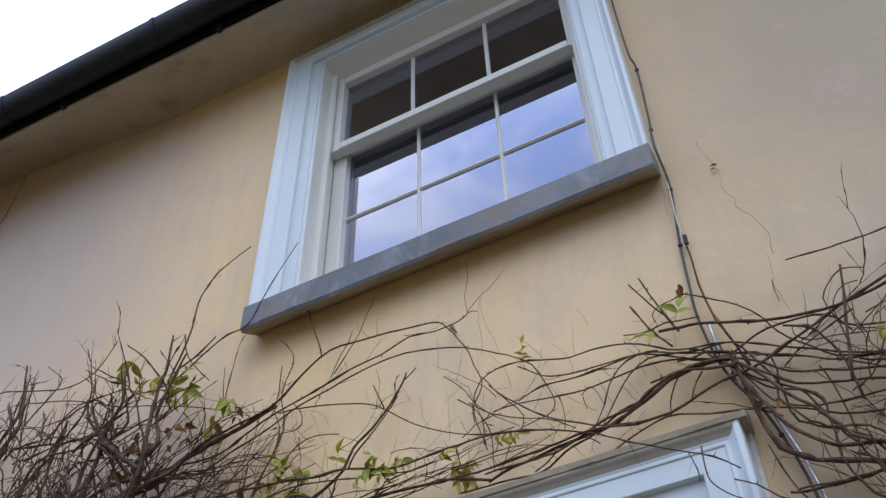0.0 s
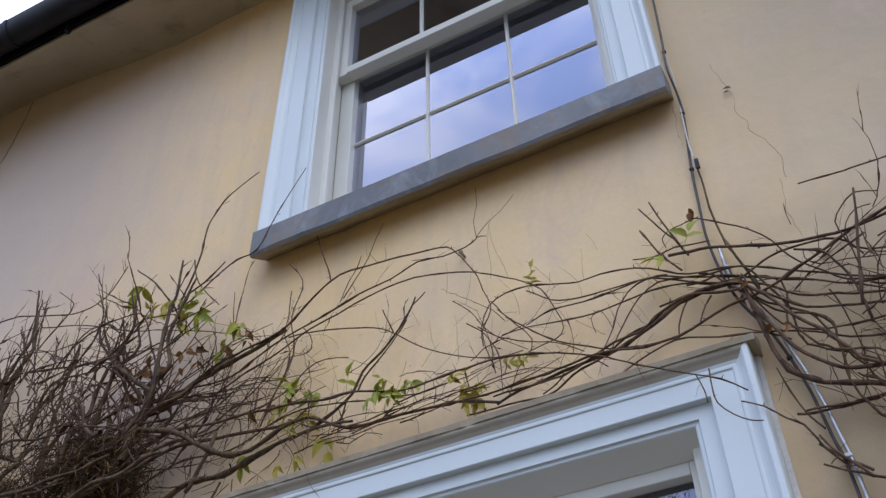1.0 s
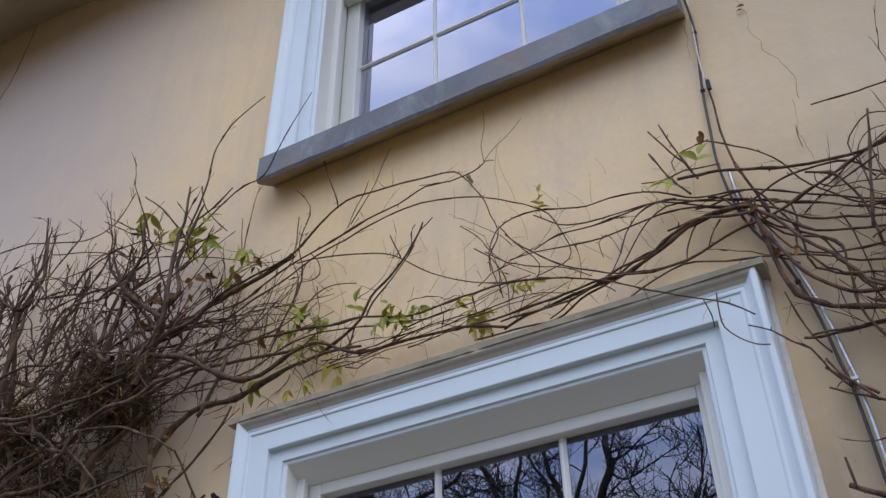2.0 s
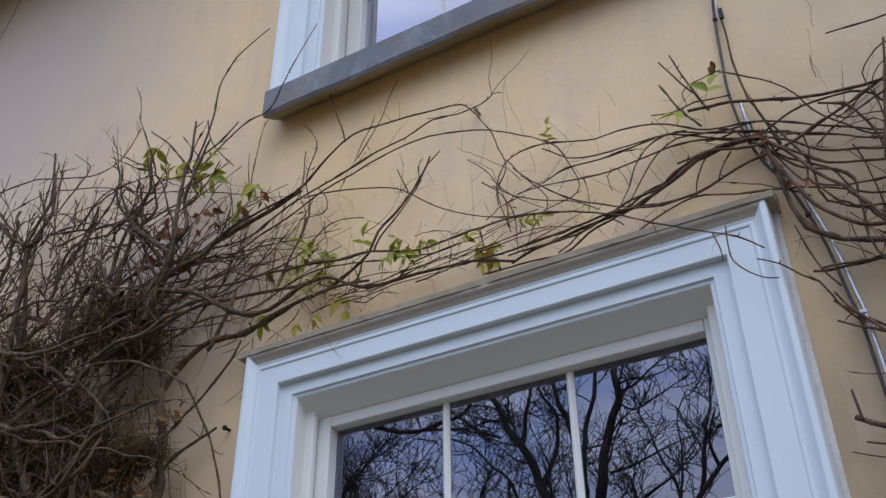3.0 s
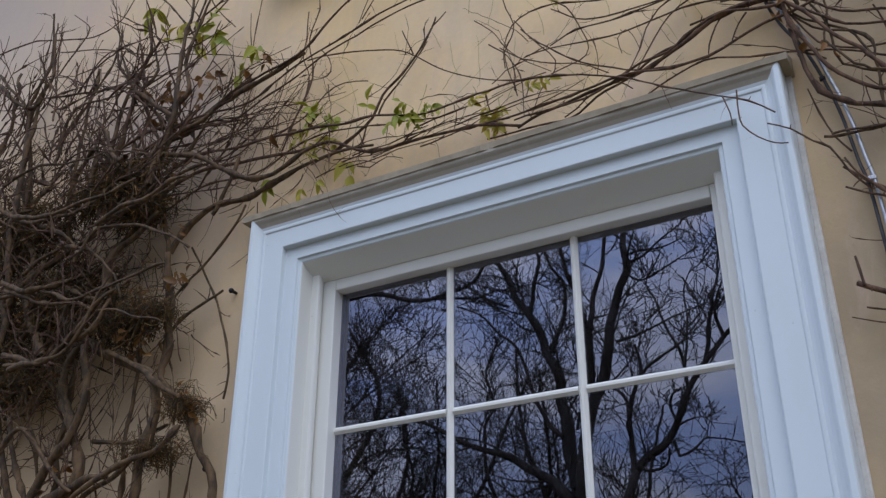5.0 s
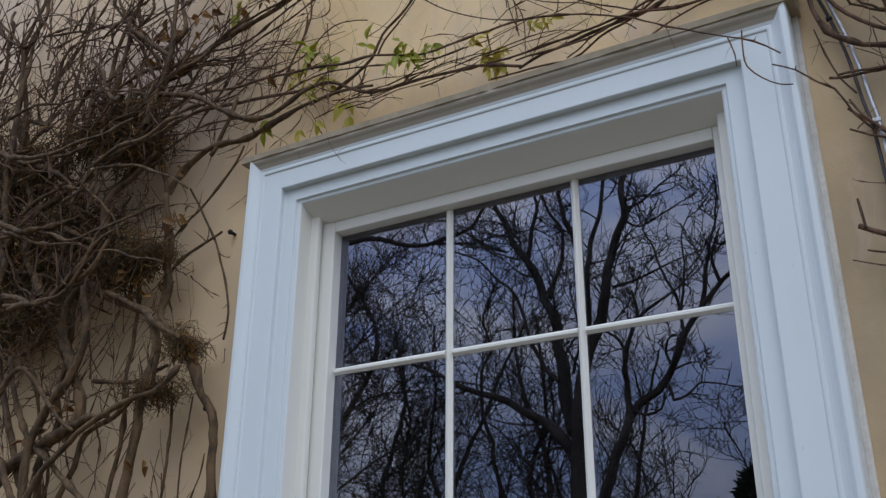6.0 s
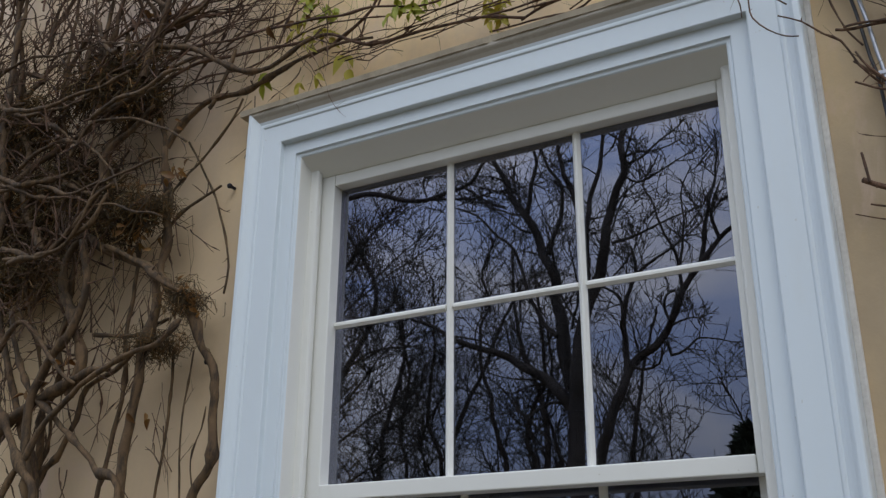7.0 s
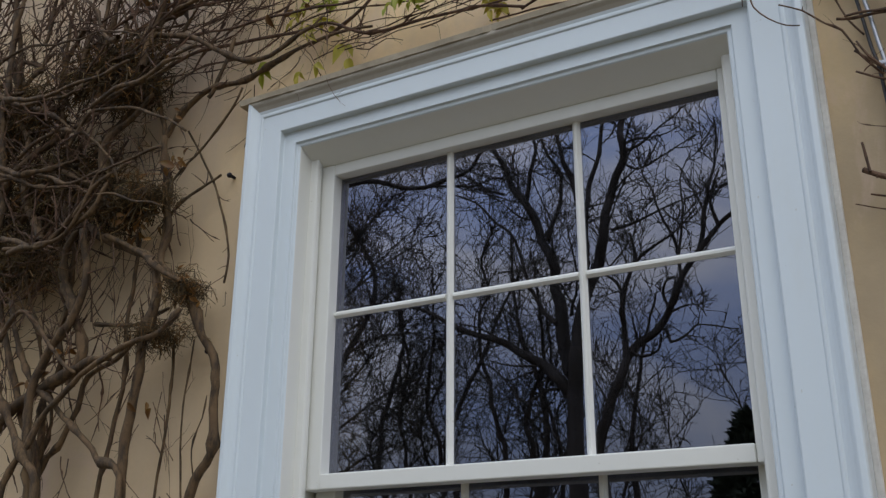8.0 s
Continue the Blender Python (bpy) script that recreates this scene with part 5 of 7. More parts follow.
def spray(parent, x, y, z, dx, dz, pairs, kind, size, droop=0.3):
    """A feathered leaf: a thin stalk with paired leaflets and one at the tip."""
    d = Vector((dx, rng.gauss(-0.15, 0.2), dz)).normalized()
    step = 0.021 * size
    p, at = [Vector((x, y, z))], Vector((x, y, z))
    tips = []
    for k in range(pairs + 2):
        d = (d + Vector((rng.gauss(0, 0.06), rng.gauss(0, 0.05), -droop * 0.18))).normalized()
        at = at + d * step
        at.y = min(at.y, -0.012)
        p.append(at.copy())
        if k > 0:
            tips.append((at.copy(), d.copy(), k == pairs + 1))
    t = Tubes()
    t.add(np.array([tuple(q) for q in p]), np.linspace(0.0011, 0.0006, len(p)) * size ** 0.5, 4)
    t.object("leaf_stalk", TENDRIL, parent)
    for at, d, last in tips:
        face = Vector((rng.gauss(0, 0.45), -1.0, rng.gauss(0.1, 0.5))).normalized()
        side = d.cross(face).normalized()
        for sgn in ((0,) if last else (-1, 1)):
            if not last and rng.random() < 0.12:
                continue
            v = (d * (1.0 if last else rng.uniform(0.35, 0.7)) + side * sgn * rng.uniform(0.7, 1.0) + Vector((0, rng.gauss(0, 0.3), -droop * rng.uniform(0.2, 1.1)))).normalized()
            n = (face - v * face.dot(v) + Vector((rng.gauss(0, 0.2), 0, rng.gauss(0, 0.2)))).normalized()
            n = (n - v * n.dot(v)).normalized()
            u = v.cross(n)
            ob = new("leaf", rng.choice(LEAVES[kind]))
            ob.parent = parent
            ob["label"] = {"green": "small green pointed leaf", "yellow": "yellowing narrow leaf", "dead": "withered brown leaf"}[kind]
            m = Matrix((u, v, n)).transposed().to_4x4()
            m.translation = at
            ob.matrix_basis = m @ Matrix.Scale(size * rng.uniform(0.8, 1.15) * 0.74, 4)


spray(vine.ob, -0.12, -0.09, 3.80, -0.6, -0.25, 1, "green", 1.6, 0.8)
spray(vine.ob, -0.08, -0.09, 3.58, 0.6, 0.1, 3, "yellow", 1.0)
spray(vine.ob, -0.05, -0.10, 3.54, -0.2, 0.6, 2, "yellow", 0.9)
spray(vine.ob, 0.05, -0.10, 3.48, 0.4, 0.8, 4, "green", 1.2, 0.5)
spray(vine.ob, 0.12, -0.08, 3.57, 0.3, -0.8, 3, "green", 1.2, 0.6)
spray(vine.ob, 0.03, -0.09, 3.56, 0.5, -0.6, 3, "yellow", 1.0, 0.5)
spray(vine.ob, 0.24, -0.07, 3.44, -0.3, -0.6, 2, "green", 1.0, 0.8)
spray(vine.ob, 0.27, -0.07, 3.44, 0.4, -0.4, 2, "green", 1.1, 0.9)
spray(vine.ob, 0.47, -0.06, 3.06, 0.8, 0.5, 4, "green", 0.7)
spray(vine.ob, 0.56, -0.06, 3.08, -0.5, 0.8, 3, "green", 0.7)
spray(vine.ob, 0.62, -0.05, 3.06, -0.8, 0.35, 4, "green", 0.65)
spray(vine.ob, 0.69, -0.06, 3.04, 0.1, 0.7, 1, "green", 0.8)
spray(vine.ob, 0.52, -0.06, 3.09, -0.8, -0.3, 4, "yellow", 0.7)
spray(vine.ob, 0.46, -0.05, 3.04, 0.7, -0.4, 4, "yellow", 0.65)
spray(vine.ob, 0.50, -0.05, 3.05, 0.9, -0.3, 4, "yellow", 0.7)
for k in range(9):
    spray(vine.ob, 0.77 + 0.014 * k, -0.06, 3.00 + 0.010 * (k % 3), rng.uniform(-0.5, 0.6), rng.choice((0.6, 0.1, -0.3)), 2, "green", 0.66, 0.6)
spray(vine.ob, 0.50, -0.06, 2.90, -0.3, -0.7, 1, "yellow", 0.65, 1.8)
spray(vine.ob, 0.545, -0.06, 2.915, -0.1, -0.9, 1, "yellow", 0.65, 1.6)
spray(vine.ob, 0.61, -0.05, 2.97, 0.1, -0.9, 2, "yellow", 1.0, 1.0)
spray(vine.ob, 0.40, -0.06, 2.96, -0.4, -0.5, 2, "green", 0.8, 0.8)
spray(vine.ob, 0.98, -0.05, 2.97, 0.8, 0.3, 4, "yellow", 0.6)
spray(vine.ob, 1.08, -0.05, 2.98, -0.1, -0.9, 5, "yellow", 0.65, 0.6)
spray(vine.ob, 1.04, -0.05, 2.98, 0.2, -0.9, 5, "yellow", 0.6, 0.6)
spray(vine.ob, 1.14, -0.05, 2.97, 0.8, 0.3, 5, "yellow", 0.55)
spray(vine.ob, 1.25, -0.04, 3.18, 0.02, 1.0, 5, "yellow", 0.5)
for x, z, n, s, size in ((-0.06, 3.36, 16, 0.04, 0.65), (0.30, 3.32, 7, 0.03, 0.5), (0.12, 3.35, 12, 0.04, 0.55), (-0.08, 3.27, 10, 0.03, 0.6), (0.09, 2.68, 4, 0.02, 0.7), (-0.03, 2.58, 20, 0.035, 0.5), (-0.06, 2.64, 8, 0.04, 0.45), (0.195, 2.315, 26, 0.022, 0.42), (0.45, 3.05, 4, 0.03, 0.5)):
    leaf_cluster(vine.ob, x, -0.10, z, n, s, "dead", size)
for x, z in ((-0.30, 2.13), (-0.20, 2.2), (-0.35, 2.75), (-0.1, 2.95), (-0.2, 3.0), (0.06, 3.05), (0.13, 2.0)):
    leaf_cluster(vine.ob, x, -0.14, z, 3, 0.03, "dead", 0.55)

# the second plant, whose runners sweep in over the head from the other side
runner = Climber("bare vine runners sprawling over the wall beside the cable", 0.07)
for k in range(4):
    o, q = 0.034 * (k - 1.5), rng.uniform(-0.03, 0.03)
    runner.stem([(2.30 + o, -0.05, 0.0), (2.22 + o, -0.06, 1.2), (2.12 - o, -0.07 - q, 2.1), (2.00 + o, -0.06, 2.6), (1.89 - 0.7 * o, -0.06 + q, 2.80), (1.82 + 0.6 * o, -0.05, 2.94), (1.76 + o, -0.05, 3.02 + q), (1.62 - o, -0.05, 3.03 + 2 * q)], 0.0056 - 0.0006 * k, 0.0024, 0.024, 4, 0.14, 0.2, 8)
runner.stem([(1.132, -0.050, 2.869), (1.171, -0.050, 2.883), (1.278, -0.050, 2.899), (1.366, -0.050, 2.909), (1.452, -0.050, 2.918), (1.496, -0.050, 2.934), (1.571, -0.050, 2.972), (1.629, -0.050, 2.999), (1.697, -0.050, 3.009), (1.760, -0.050, 2.998)], 0.0032, 0.0055, 0.007, 8, 0.06, 0.3, 7, bud=0.32)
runner.stem([(1.052, -0.060, 2.900), (1.208, -0.060, 2.902), (1.297, -0.060, 2.906), (1.371, -0.060, 2.915), (1.441, -0.060, 2.911), (1.521, -0.060, 2.894), (1.602, -0.060, 2.895), (1.671, -0.060, 2.917), (1.725, -0.060, 2.935), (1.803, -0.060, 2.948), (1.870, -0.060, 2.972), (1.964, -0.060, 3.012), (2.067, -0.060, 3.047), (2.347, -0.060, 3.122), (2.667, -0.050, 3.021)], 0.0026, 0.0040, 0.007, 8, 0.06, 0.3, 7, bud=0.32)
runner.stem([(1.043, -0.045, 2.865), (1.121, -0.045, 2.861), (1.212, -0.045, 2.858), (1.287, -0.045, 2.861), (1.355, -0.045, 2.894), (1.422, -0.045, 2.916), (1.483, -0.045, 2.951), (1.555, -0.045, 2.973), (1.614, -0.045, 3.000), (1.696, -0.045, 3.009), (1.767, -0.045, 3.008)], 0.0023, 0.0035, 0.008, 7, 0.06, 0.3, 7, bud=0.32)
runner.stem([(1.128, -0.055, 2.889), (1.219, -0.055, 2.891), (1.308, -0.055, 2.885), (1.375, -0.055, 2.907), (1.449, -0.055, 2.933), (1.513, -0.055, 2.941), (1.580, -0.055, 2.979), (1.645, -0.055, 3.006), (1.708, -0.055, 2.988), (1.770, -0.055, 2.978)], 0.0021, 0.0039, 0.009, 7, 0.06, 0.3, 7, bud=0.32)
runner.stem([(1.420, -0.050, 2.829), (1.450, -0.050, 2.846), (1.487, -0.050, 2.864), (1.558, -0.050, 2.888), (1.618, -0.050, 2.891), (1.685, -0.050, 2.871), (1.757, -0.050, 2.856), (1.836, -0.050, 2.829), (1.909, -0.050, 2.793), (1.989, -0.050, 2.756), (2.269, -0.050, 2.704), (2.589, -0.040, 2.527)], 0.0019, 0.0030, 0.006, 5, 0.06, 0.3, 7, bud=0.32)
runner.stem([(1.230, -0.045, 3.195), (1.297, -0.045, 3.142), (1.372, -0.045, 3.118), (1.446, -0.045, 3.109), (1.518, -0.045, 3.103), (1.588, -0.045, 3.094), (1.665, -0.045, 3.064), (1.739, -0.045, 3.031), (1.832, -0.045, 2.985), (1.920, -0.045, 2.942), (2.025, -0.045, 2.896), (2.305, -0.045, 2.840), (2.625, -0.035, 2.670)], 0.0018, 0.0030, 0.006, 6, 0.05, 0.3, 7, bud=0.32)
runner.stem([(1.097, -0.040, 3.067), (1.094, -0.040, 3.130), (1.120, -0.040, 3.196), (1.171, -0.040, 3.218), (1.237, -0.040, 3.217), (1.300, -0.040, 3.196), (1.376, -0.040, 3.172), (1.436, -0.040, 3.170), (1.495, -0.040, 3.161), (1.564, -0.040, 3.136), (1.653, -0.040, 3.081), (1.757, -0.040, 3.060), (1.838, -0.040, 3.018), (1.926, -0.040, 2.969), (2.029, -0.040, 2.914), (2.309, -0.040, 2.816), (2.629, -0.030, 2.757)], 0.0016, 0.0030, 0.005, 6, 0.05, 0.3, 7, bud=0.32)
runner.stem([(1.223, -0.050, 3.076), (1.295, -0.050, 3.098), (1.386, -0.050, 3.092), (1.461, -0.050, 3.097), (1.534, -0.050, 3.100), (1.588, -0.050, 3.085), (1.652, -0.050, 3.055), (1.724, -0.050, 3.013)], 0.0016, 0.0026, 0.006, 5, 0.05, 0.3, 7, bud=0.32)
runner.stem([(1.155, -0.040, 3.082), (1.227, -0.040, 3.081), (1.333, -0.040, 3.061), (1.407, -0.040, 3.052), (1.481, -0.040, 3.059), (1.554, -0.040, 3.066), (1.635, -0.040, 3.053), (1.710, -0.040, 3.023)], 0.0015, 0.0025, 0.006, 5, 0.05, 0.3, 7, bud=0.32)
runner.stem([(1.407, -0.040, 2.925), (1.447, -0.040, 2.991), (1.464, -0.040, 3.040), (1.500, -0.040, 3.088), (1.552, -0.040, 3.106), (1.601, -0.040, 3.098)], 0.0014, 0.0018, 0.006, 2, 0.05, 0.3, 7, bud=0.32)
runner.stem([(1.431, -0.050, 2.918), (1.484, -0.050, 2.999), (1.525, -0.050, 3.043), (1.580, -0.050, 3.076), (1.640, -0.050, 3.067)], 0.0016, 0.0019, 0.006, 2, 0.05, 0.3, 7, bud=0.32)
runner.stem([(1.398, -0.030, 3.003), (1.391, -0.030, 3.050), (1.413, -0.030, 3.068), (1.429, -0.030, 3.044), (1.441, -0.030, 3.003)], 0.0011, 0.0008, 0.003, 1, 0.04, 0.3, 7, bud=0.32)
runner.stem([(1.597, -0.040, 2.905), (1.603, -0.040, 2.941), (1.623, -0.040, 2.983), (1.649, -0.040, 3.015)], 0.0016, 0.0021, 0.004, 1, 0.04, 0.3, 7, bud=0.32)
runner.stem([(1.654, -0.040, 2.932), (1.674, -0.040, 2.971), (1.692, -0.040, 2.994)], 0.0016, 0.0023, 0.004, 1, 0.04, 0.3, 7, bud=0.32)
runner.stem([(1.082, -0.035, 3.142), (1.144, -0.035, 3.080), (1.222, -0.035, 3.040), (1.296, -0.035, 3.008), (1.365, -0.035, 2.957)], 0.0018, 0.0012, 0.006, 3, 0.05, 0.3, 7, bud=0.32)
runner.stem([(1.142, -0.035, 3.175), (1.194, -0.035, 3.105), (1.234, -0.035, 3.042), (1.218, -0.035, 2.995), (1.188, -0.035, 2.966), (1.170, -0.035, 2.926), (1.157, -0.035, 2.899)], 0.0018, 0.0011, 0.006, 3, 0.05, 0.3, 7, bud=0.32)
runner.stem([(1.046, -0.030, 3.169), (1.098, -0.030, 3.109), (1.132, -0.030, 3.039), (1.139, -0.030, 2.974), (1.142, -0.030, 2.914)], 0.0018, 0.0012, 0.006, 2, 0.05, 0.3, 7, bud=0.32)
runner.stem([(1.006, -0.030, 3.265), (1.056, -0.030, 3.210), (1.096, -0.030, 3.140), (1.150, -0.030, 3.078), (1.218, -0.030, 3.019)], 0.0014, 0.0010, 0.004, 2, 0.05, 0.3, 7, bud=0.32)
runner.stem([(1.129, -0.040, 3.206), (1.174, -0.040, 3.130), (1.212, -0.040, 3.087), (1.263, -0.040, 3.040), (1.327, -0.040, 2.993), (1.409, -0.040, 2.944), (1.517, -0.040, 2.912)], 0.0016, 0.0023, 0.006, 5, 0.05, 0.3, 7, bud=0.32)
runner.stem([(1.248, -0.040, 2.865), (1.279, -0.040, 2.879), (1.333, -0.040, 2.910), (1.384, -0.040, 2.916), (1.417, -0.040, 2.888)], 0.0019, 0.0014, 0.006, 4, 0.05, 0.3, 7, bud=0.32)
runner.stem([(1.666, -0.060, 3.119), (1.653, -0.060, 3.158), (1.634, -0.060, 3.220), (1.616, -0.060, 3.281), (1.603, -0.060, 3.333)], 0.0030, 0.0021, 0.003, 1, 0.03, 0.3, 7, bud=0.32)
runner.stem([(1.646, -0.060, 3.180), (1.623, -0.060, 3.214), (1.601, -0.060, 3.259), (1.572, -0.060, 3.325)], 0.0026, 0.0019, 0.003, 1, 0.03, 0.3, 7, bud=0.32)
runner.stem([(1.643, -0.060, 3.080), (1.618, -0.060, 3.123), (1.596, -0.060, 3.163), (1.579, -0.060, 3.208), (1.563, -0.060, 3.249)], 0.0028, 0.0021, 0.003, 1, 0.03, 0.3, 7, bud=0.32)
runner.stem([(1.614, -0.040, 3.183), (1.609, -0.040, 3.214), (1.629, -0.040, 3.233), (1.666, -0.040, 3.240), (1.710, -0.040, 3.246)], 0.0014, 0.0011, 0.003, 1, 0.03, 0.3, 7, bud=0.32)
runner.stem([(1.527, -0.040, 3.180), (1.583, -0.040, 3.166), (1.634, -0.040, 3.174), (1.668, -0.040, 3.167), (1.722, -0.040, 3.160)], 0.0016, 0.0019, 0.004, 2, 0.04, 0.3, 7, bud=0.32)
runner.stem([(1.620, -0.060, 3.137), (1.668, -0.060, 3.129), (1.714, -0.060, 3.124), (1.782, -0.060, 3.094), (1.853, -0.060, 3.064), (1.911, -0.060, 3.046), (1.971, -0.060, 3.043), (2.067, -0.060, 3.047), (2.347, -0.060, 3.082), (2.667, -0.050, 2.960)], 0.0039, 0.0032, 0.008, 6, 0.06, 0.3, 7, bud=0.32)
runner.stem([(1.691, -0.050, 3.242), (1.747, -0.050, 3.205), (1.816, -0.050, 3.147), (1.856, -0.050, 3.089), (1.872, -0.050, 3.046), (1.899, -0.050, 3.003), (1.948, -0.050, 2.953), (2.026, -0.050, 2.898), (2.306, -0.050, 2.852), (2.626, -0.040, 2.794)], 0.0018, 0.0032, 0.005, 4, 0.05, 0.3, 7, bud=0.32)
runner.stem([(1.748, -0.050, 3.000), (1.804, -0.050, 3.026), (1.846, -0.050, 3.041), (1.897, -0.050, 3.048), (1.970, -0.050, 3.045), (2.010, -0.050, 3.015), (2.047, -0.050, 2.977), (2.327, -0.050, 2.905), (2.647, -0.040, 2.853)], 0.0026, 0.0021, 0.006, 4, 0.06, 0.3, 7, bud=0.32)
runner.stem([(1.896, -0.060, 3.035), (1.951, -0.060, 3.008), (1.976, -0.060, 2.965), (1.992, -0.060, 2.914), (1.994, -0.060, 2.854), (1.998, -0.060, 2.785)], 0.0026, 0.0033, 0.008, 6, 0.07, 0.3, 7, bud=0.32)
runner.stem([(1.762, -0.050, 3.007), (1.818, -0.050, 2.969), (1.879, -0.050, 2.914), (1.955, -0.050, 2.888), (2.027, -0.050, 2.858), (2.307, -0.050, 2.791), (2.627, -0.040, 2.684)], 0.0028, 0.0030, 0.007, 6, 0.07, 0.3, 7, bud=0.32)
runner.stem([(1.766, -0.060, 2.984), (1.823, -0.060, 2.927), (1.882, -0.060, 2.867), (1.947, -0.060, 2.847), (2.019, -0.060, 2.824), (2.299, -0.060, 2.731), (2.619, -0.050, 2.712)], 0.0028, 0.0030, 0.007, 6, 0.07, 0.3, 7, bud=0.32)
runner.stem([(1.773, -0.070, 2.970), (1.821, -0.070, 2.904), (1.855, -0.070, 2.843), (1.901, -0.070, 2.792), (1.941, -0.070, 2.728), (1.991, -0.070, 2.674), (2.271, -0.070, 2.591), (2.591, -0.060, 2.449)], 0.0040, 0.0053, 0.010, 8, 0.08, 0.3, 7, bud=0.32)
runner.stem([(1.773, -0.060, 2.973), (1.784, -0.060, 2.903), (1.806, -0.060, 2.847), (1.838, -0.060, 2.778), (1.893, -0.060, 2.719), (1.980, -0.060, 2.677), (2.260, -0.060, 2.623), (2.580, -0.050, 2.566)], 0.0040, 0.0053, 0.010, 8, 0.08, 0.3, 7, bud=0.32)
runner.stem([(1.767, -0.050, 3.000), (1.776, -0.050, 2.938), (1.785, -0.050, 2.862), (1.791, -0.050, 2.798), (1.810, -0.050, 2.739), (1.852, -0.050, 2.695), (1.959, -0.050, 2.643), (2.239, -0.050, 2.591), (2.559, -0.040, 2.535)], 0.0053, 0.0056, 0.012, 8, 0.08, 0.3, 7, bud=0.32)
runner.stem([(1.783, -0.050, 2.951), (1.810, -0.050, 2.875), (1.839, -0.050, 2.841), (1.890, -0.050, 2.809), (1.944, -0.050, 2.799), (2.010, -0.050, 2.795), (2.290, -0.050, 2.790), (2.610, -0.040, 2.761)], 0.0021, 0.0026, 0.008, 5, 0.07, 0.3, 7, bud=0.32)
runner.stem([(1.911, -0.012, 3.147), (1.909, -0.012, 3.185), (1.912, -0.012, 3.221)], 0.0012, 0.0008, 0.002, 0, 0.07, 0.3, 7, bud=0.32)
runner.stem([(2.064, -0.090, 3.126), (2.048, -0.090, 3.047), (2.029, -0.090, 2.974), (2.013, -0.090, 2.901), (1.992, -0.090, 2.818)], 0.0026, 0.0037, 0.004, 1, 0.04, 0.3, 7, bud=0.32)
runner.stem([(2.109, -0.070, 3.112), (2.066, -0.070, 3.129), (2.029, -0.070, 3.101), (2.004, -0.070, 3.061), (2.011, -0.070, 3.007), (2.032, -0.070, 2.953)], 0.0014, 0.0021, 0.004, 1, 0.05, 0.3, 7, bud=0.32)
runner.stem([(2.089, -0.060, 3.088), (2.054, -0.060, 3.088), (2.025, -0.060, 3.059), (2.014, -0.060, 3.022), (2.016, -0.060, 2.939)], 0.0012, 0.0019, 0.004, 1, 0.05, 0.3, 7, bud=0.32)
runner.stem([(1.918, -0.050, 3.033), (1.915, -0.050, 3.006), (1.941, -0.050, 2.977), (1.987, -0.050, 2.968), (2.041, -0.050, 2.955), (2.321, -0.050, 2.877), (2.641, -0.040, 2.764)], 0.0012, 0.0019, 0.004, 2, 0.05, 0.3, 7, bud=0.32)
runner.stem([(1.958, -0.050, 3.232), (2.014, -0.050, 3.227), (2.068, -0.050, 3.221), (2.123, -0.050, 3.223), (2.403, -0.050, 3.213), (2.723, -0.040, 3.200)], 0.0018, 0.0030, 0.004, 2, 0.05, 0.3, 7, bud=0.32)
runner.stem([(1.626, -0.100, 2.756), (1.637, -0.100, 2.708), (1.637, -0.100, 2.680)], 0.0016, 0.0012, 0.003, 1, 0.03, 0.3, 7, bud=0.32)
runner.stem([(1.656, -0.100, 2.760), (1.653, -0.100, 2.703), (1.656, -0.100, 2.670), (1.681, -0.100, 2.634), (1.711, -0.100, 2.610), (1.736, -0.100, 2.602)], 0.0018, 0.0013, 0.002, 1, 0.03, 0.3, 7, bud=0.32)
runner.stem([(1.702, -0.090, 2.666), (1.742, -0.078, 2.646), (1.777, -0.066, 2.613), (1.804, -0.054, 2.595), (1.828, -0.042, 2.541), (1.863, -0.030, 2.498)], 0.0016, 0.0023, 0.004, 2, 0.04, 0.3, 7, bud=0.32)
runner.stem([(1.783, -0.030, 2.758), (1.798, -0.030, 2.694), (1.818, -0.030, 2.631), (1.842, -0.030, 2.589)], 0.0016, 0.0021, 0.004, 1, 0.04, 0.3, 7, bud=0.32)
runner.stem([(1.798, -0.040, 2.632), (1.830, -0.040, 2.624), (1.873, -0.040, 2.621), (1.935, -0.040, 2.620), (2.215, -0.040, 2.646), (2.535, -0.030, 2.485)], 0.0030, 0.0035, 0.006, 2, 0.04, 0.3, 7, bud=0.32)
runner.stem([(1.735, -0.02, 3.50), (1.741, -0.02, 3.414), (1.743, -0.025, 3.301), (1.750, -0.03, 3.183), (1.778, -0.04, 3.061), (1.80, -0.05, 2.96)], 0.0024, 0.0036, 0.004, 1, 0.03)
for _ in range(28):
    x, z = rng.uniform(1.83, 2.3), rng.uniform(2.5, 3.05)
    runner.shoot((x, -rng.uniform(0.02, 0.12), z), (rng.gauss(0.1, 0.7), rng.gauss(0, 0.2), rng.gauss(0.0, 0.7)), rng.uniform(0.1, 0.3), rng.uniform(0.0010, 0.0026), 0.7)
for _ in range(6):
    x = rng.uniform(1.05, 1.7)
    runner.shoot((x, -0.03, rng.uniform(2.94, 3.16)), (rng.gauss(0, 0.7), 0, rng.gauss(0.4, 0.6)), rng.uniform(0.1, 0.32), rng.uniform(0.0008, 0.0020), 0.25, 1.9)
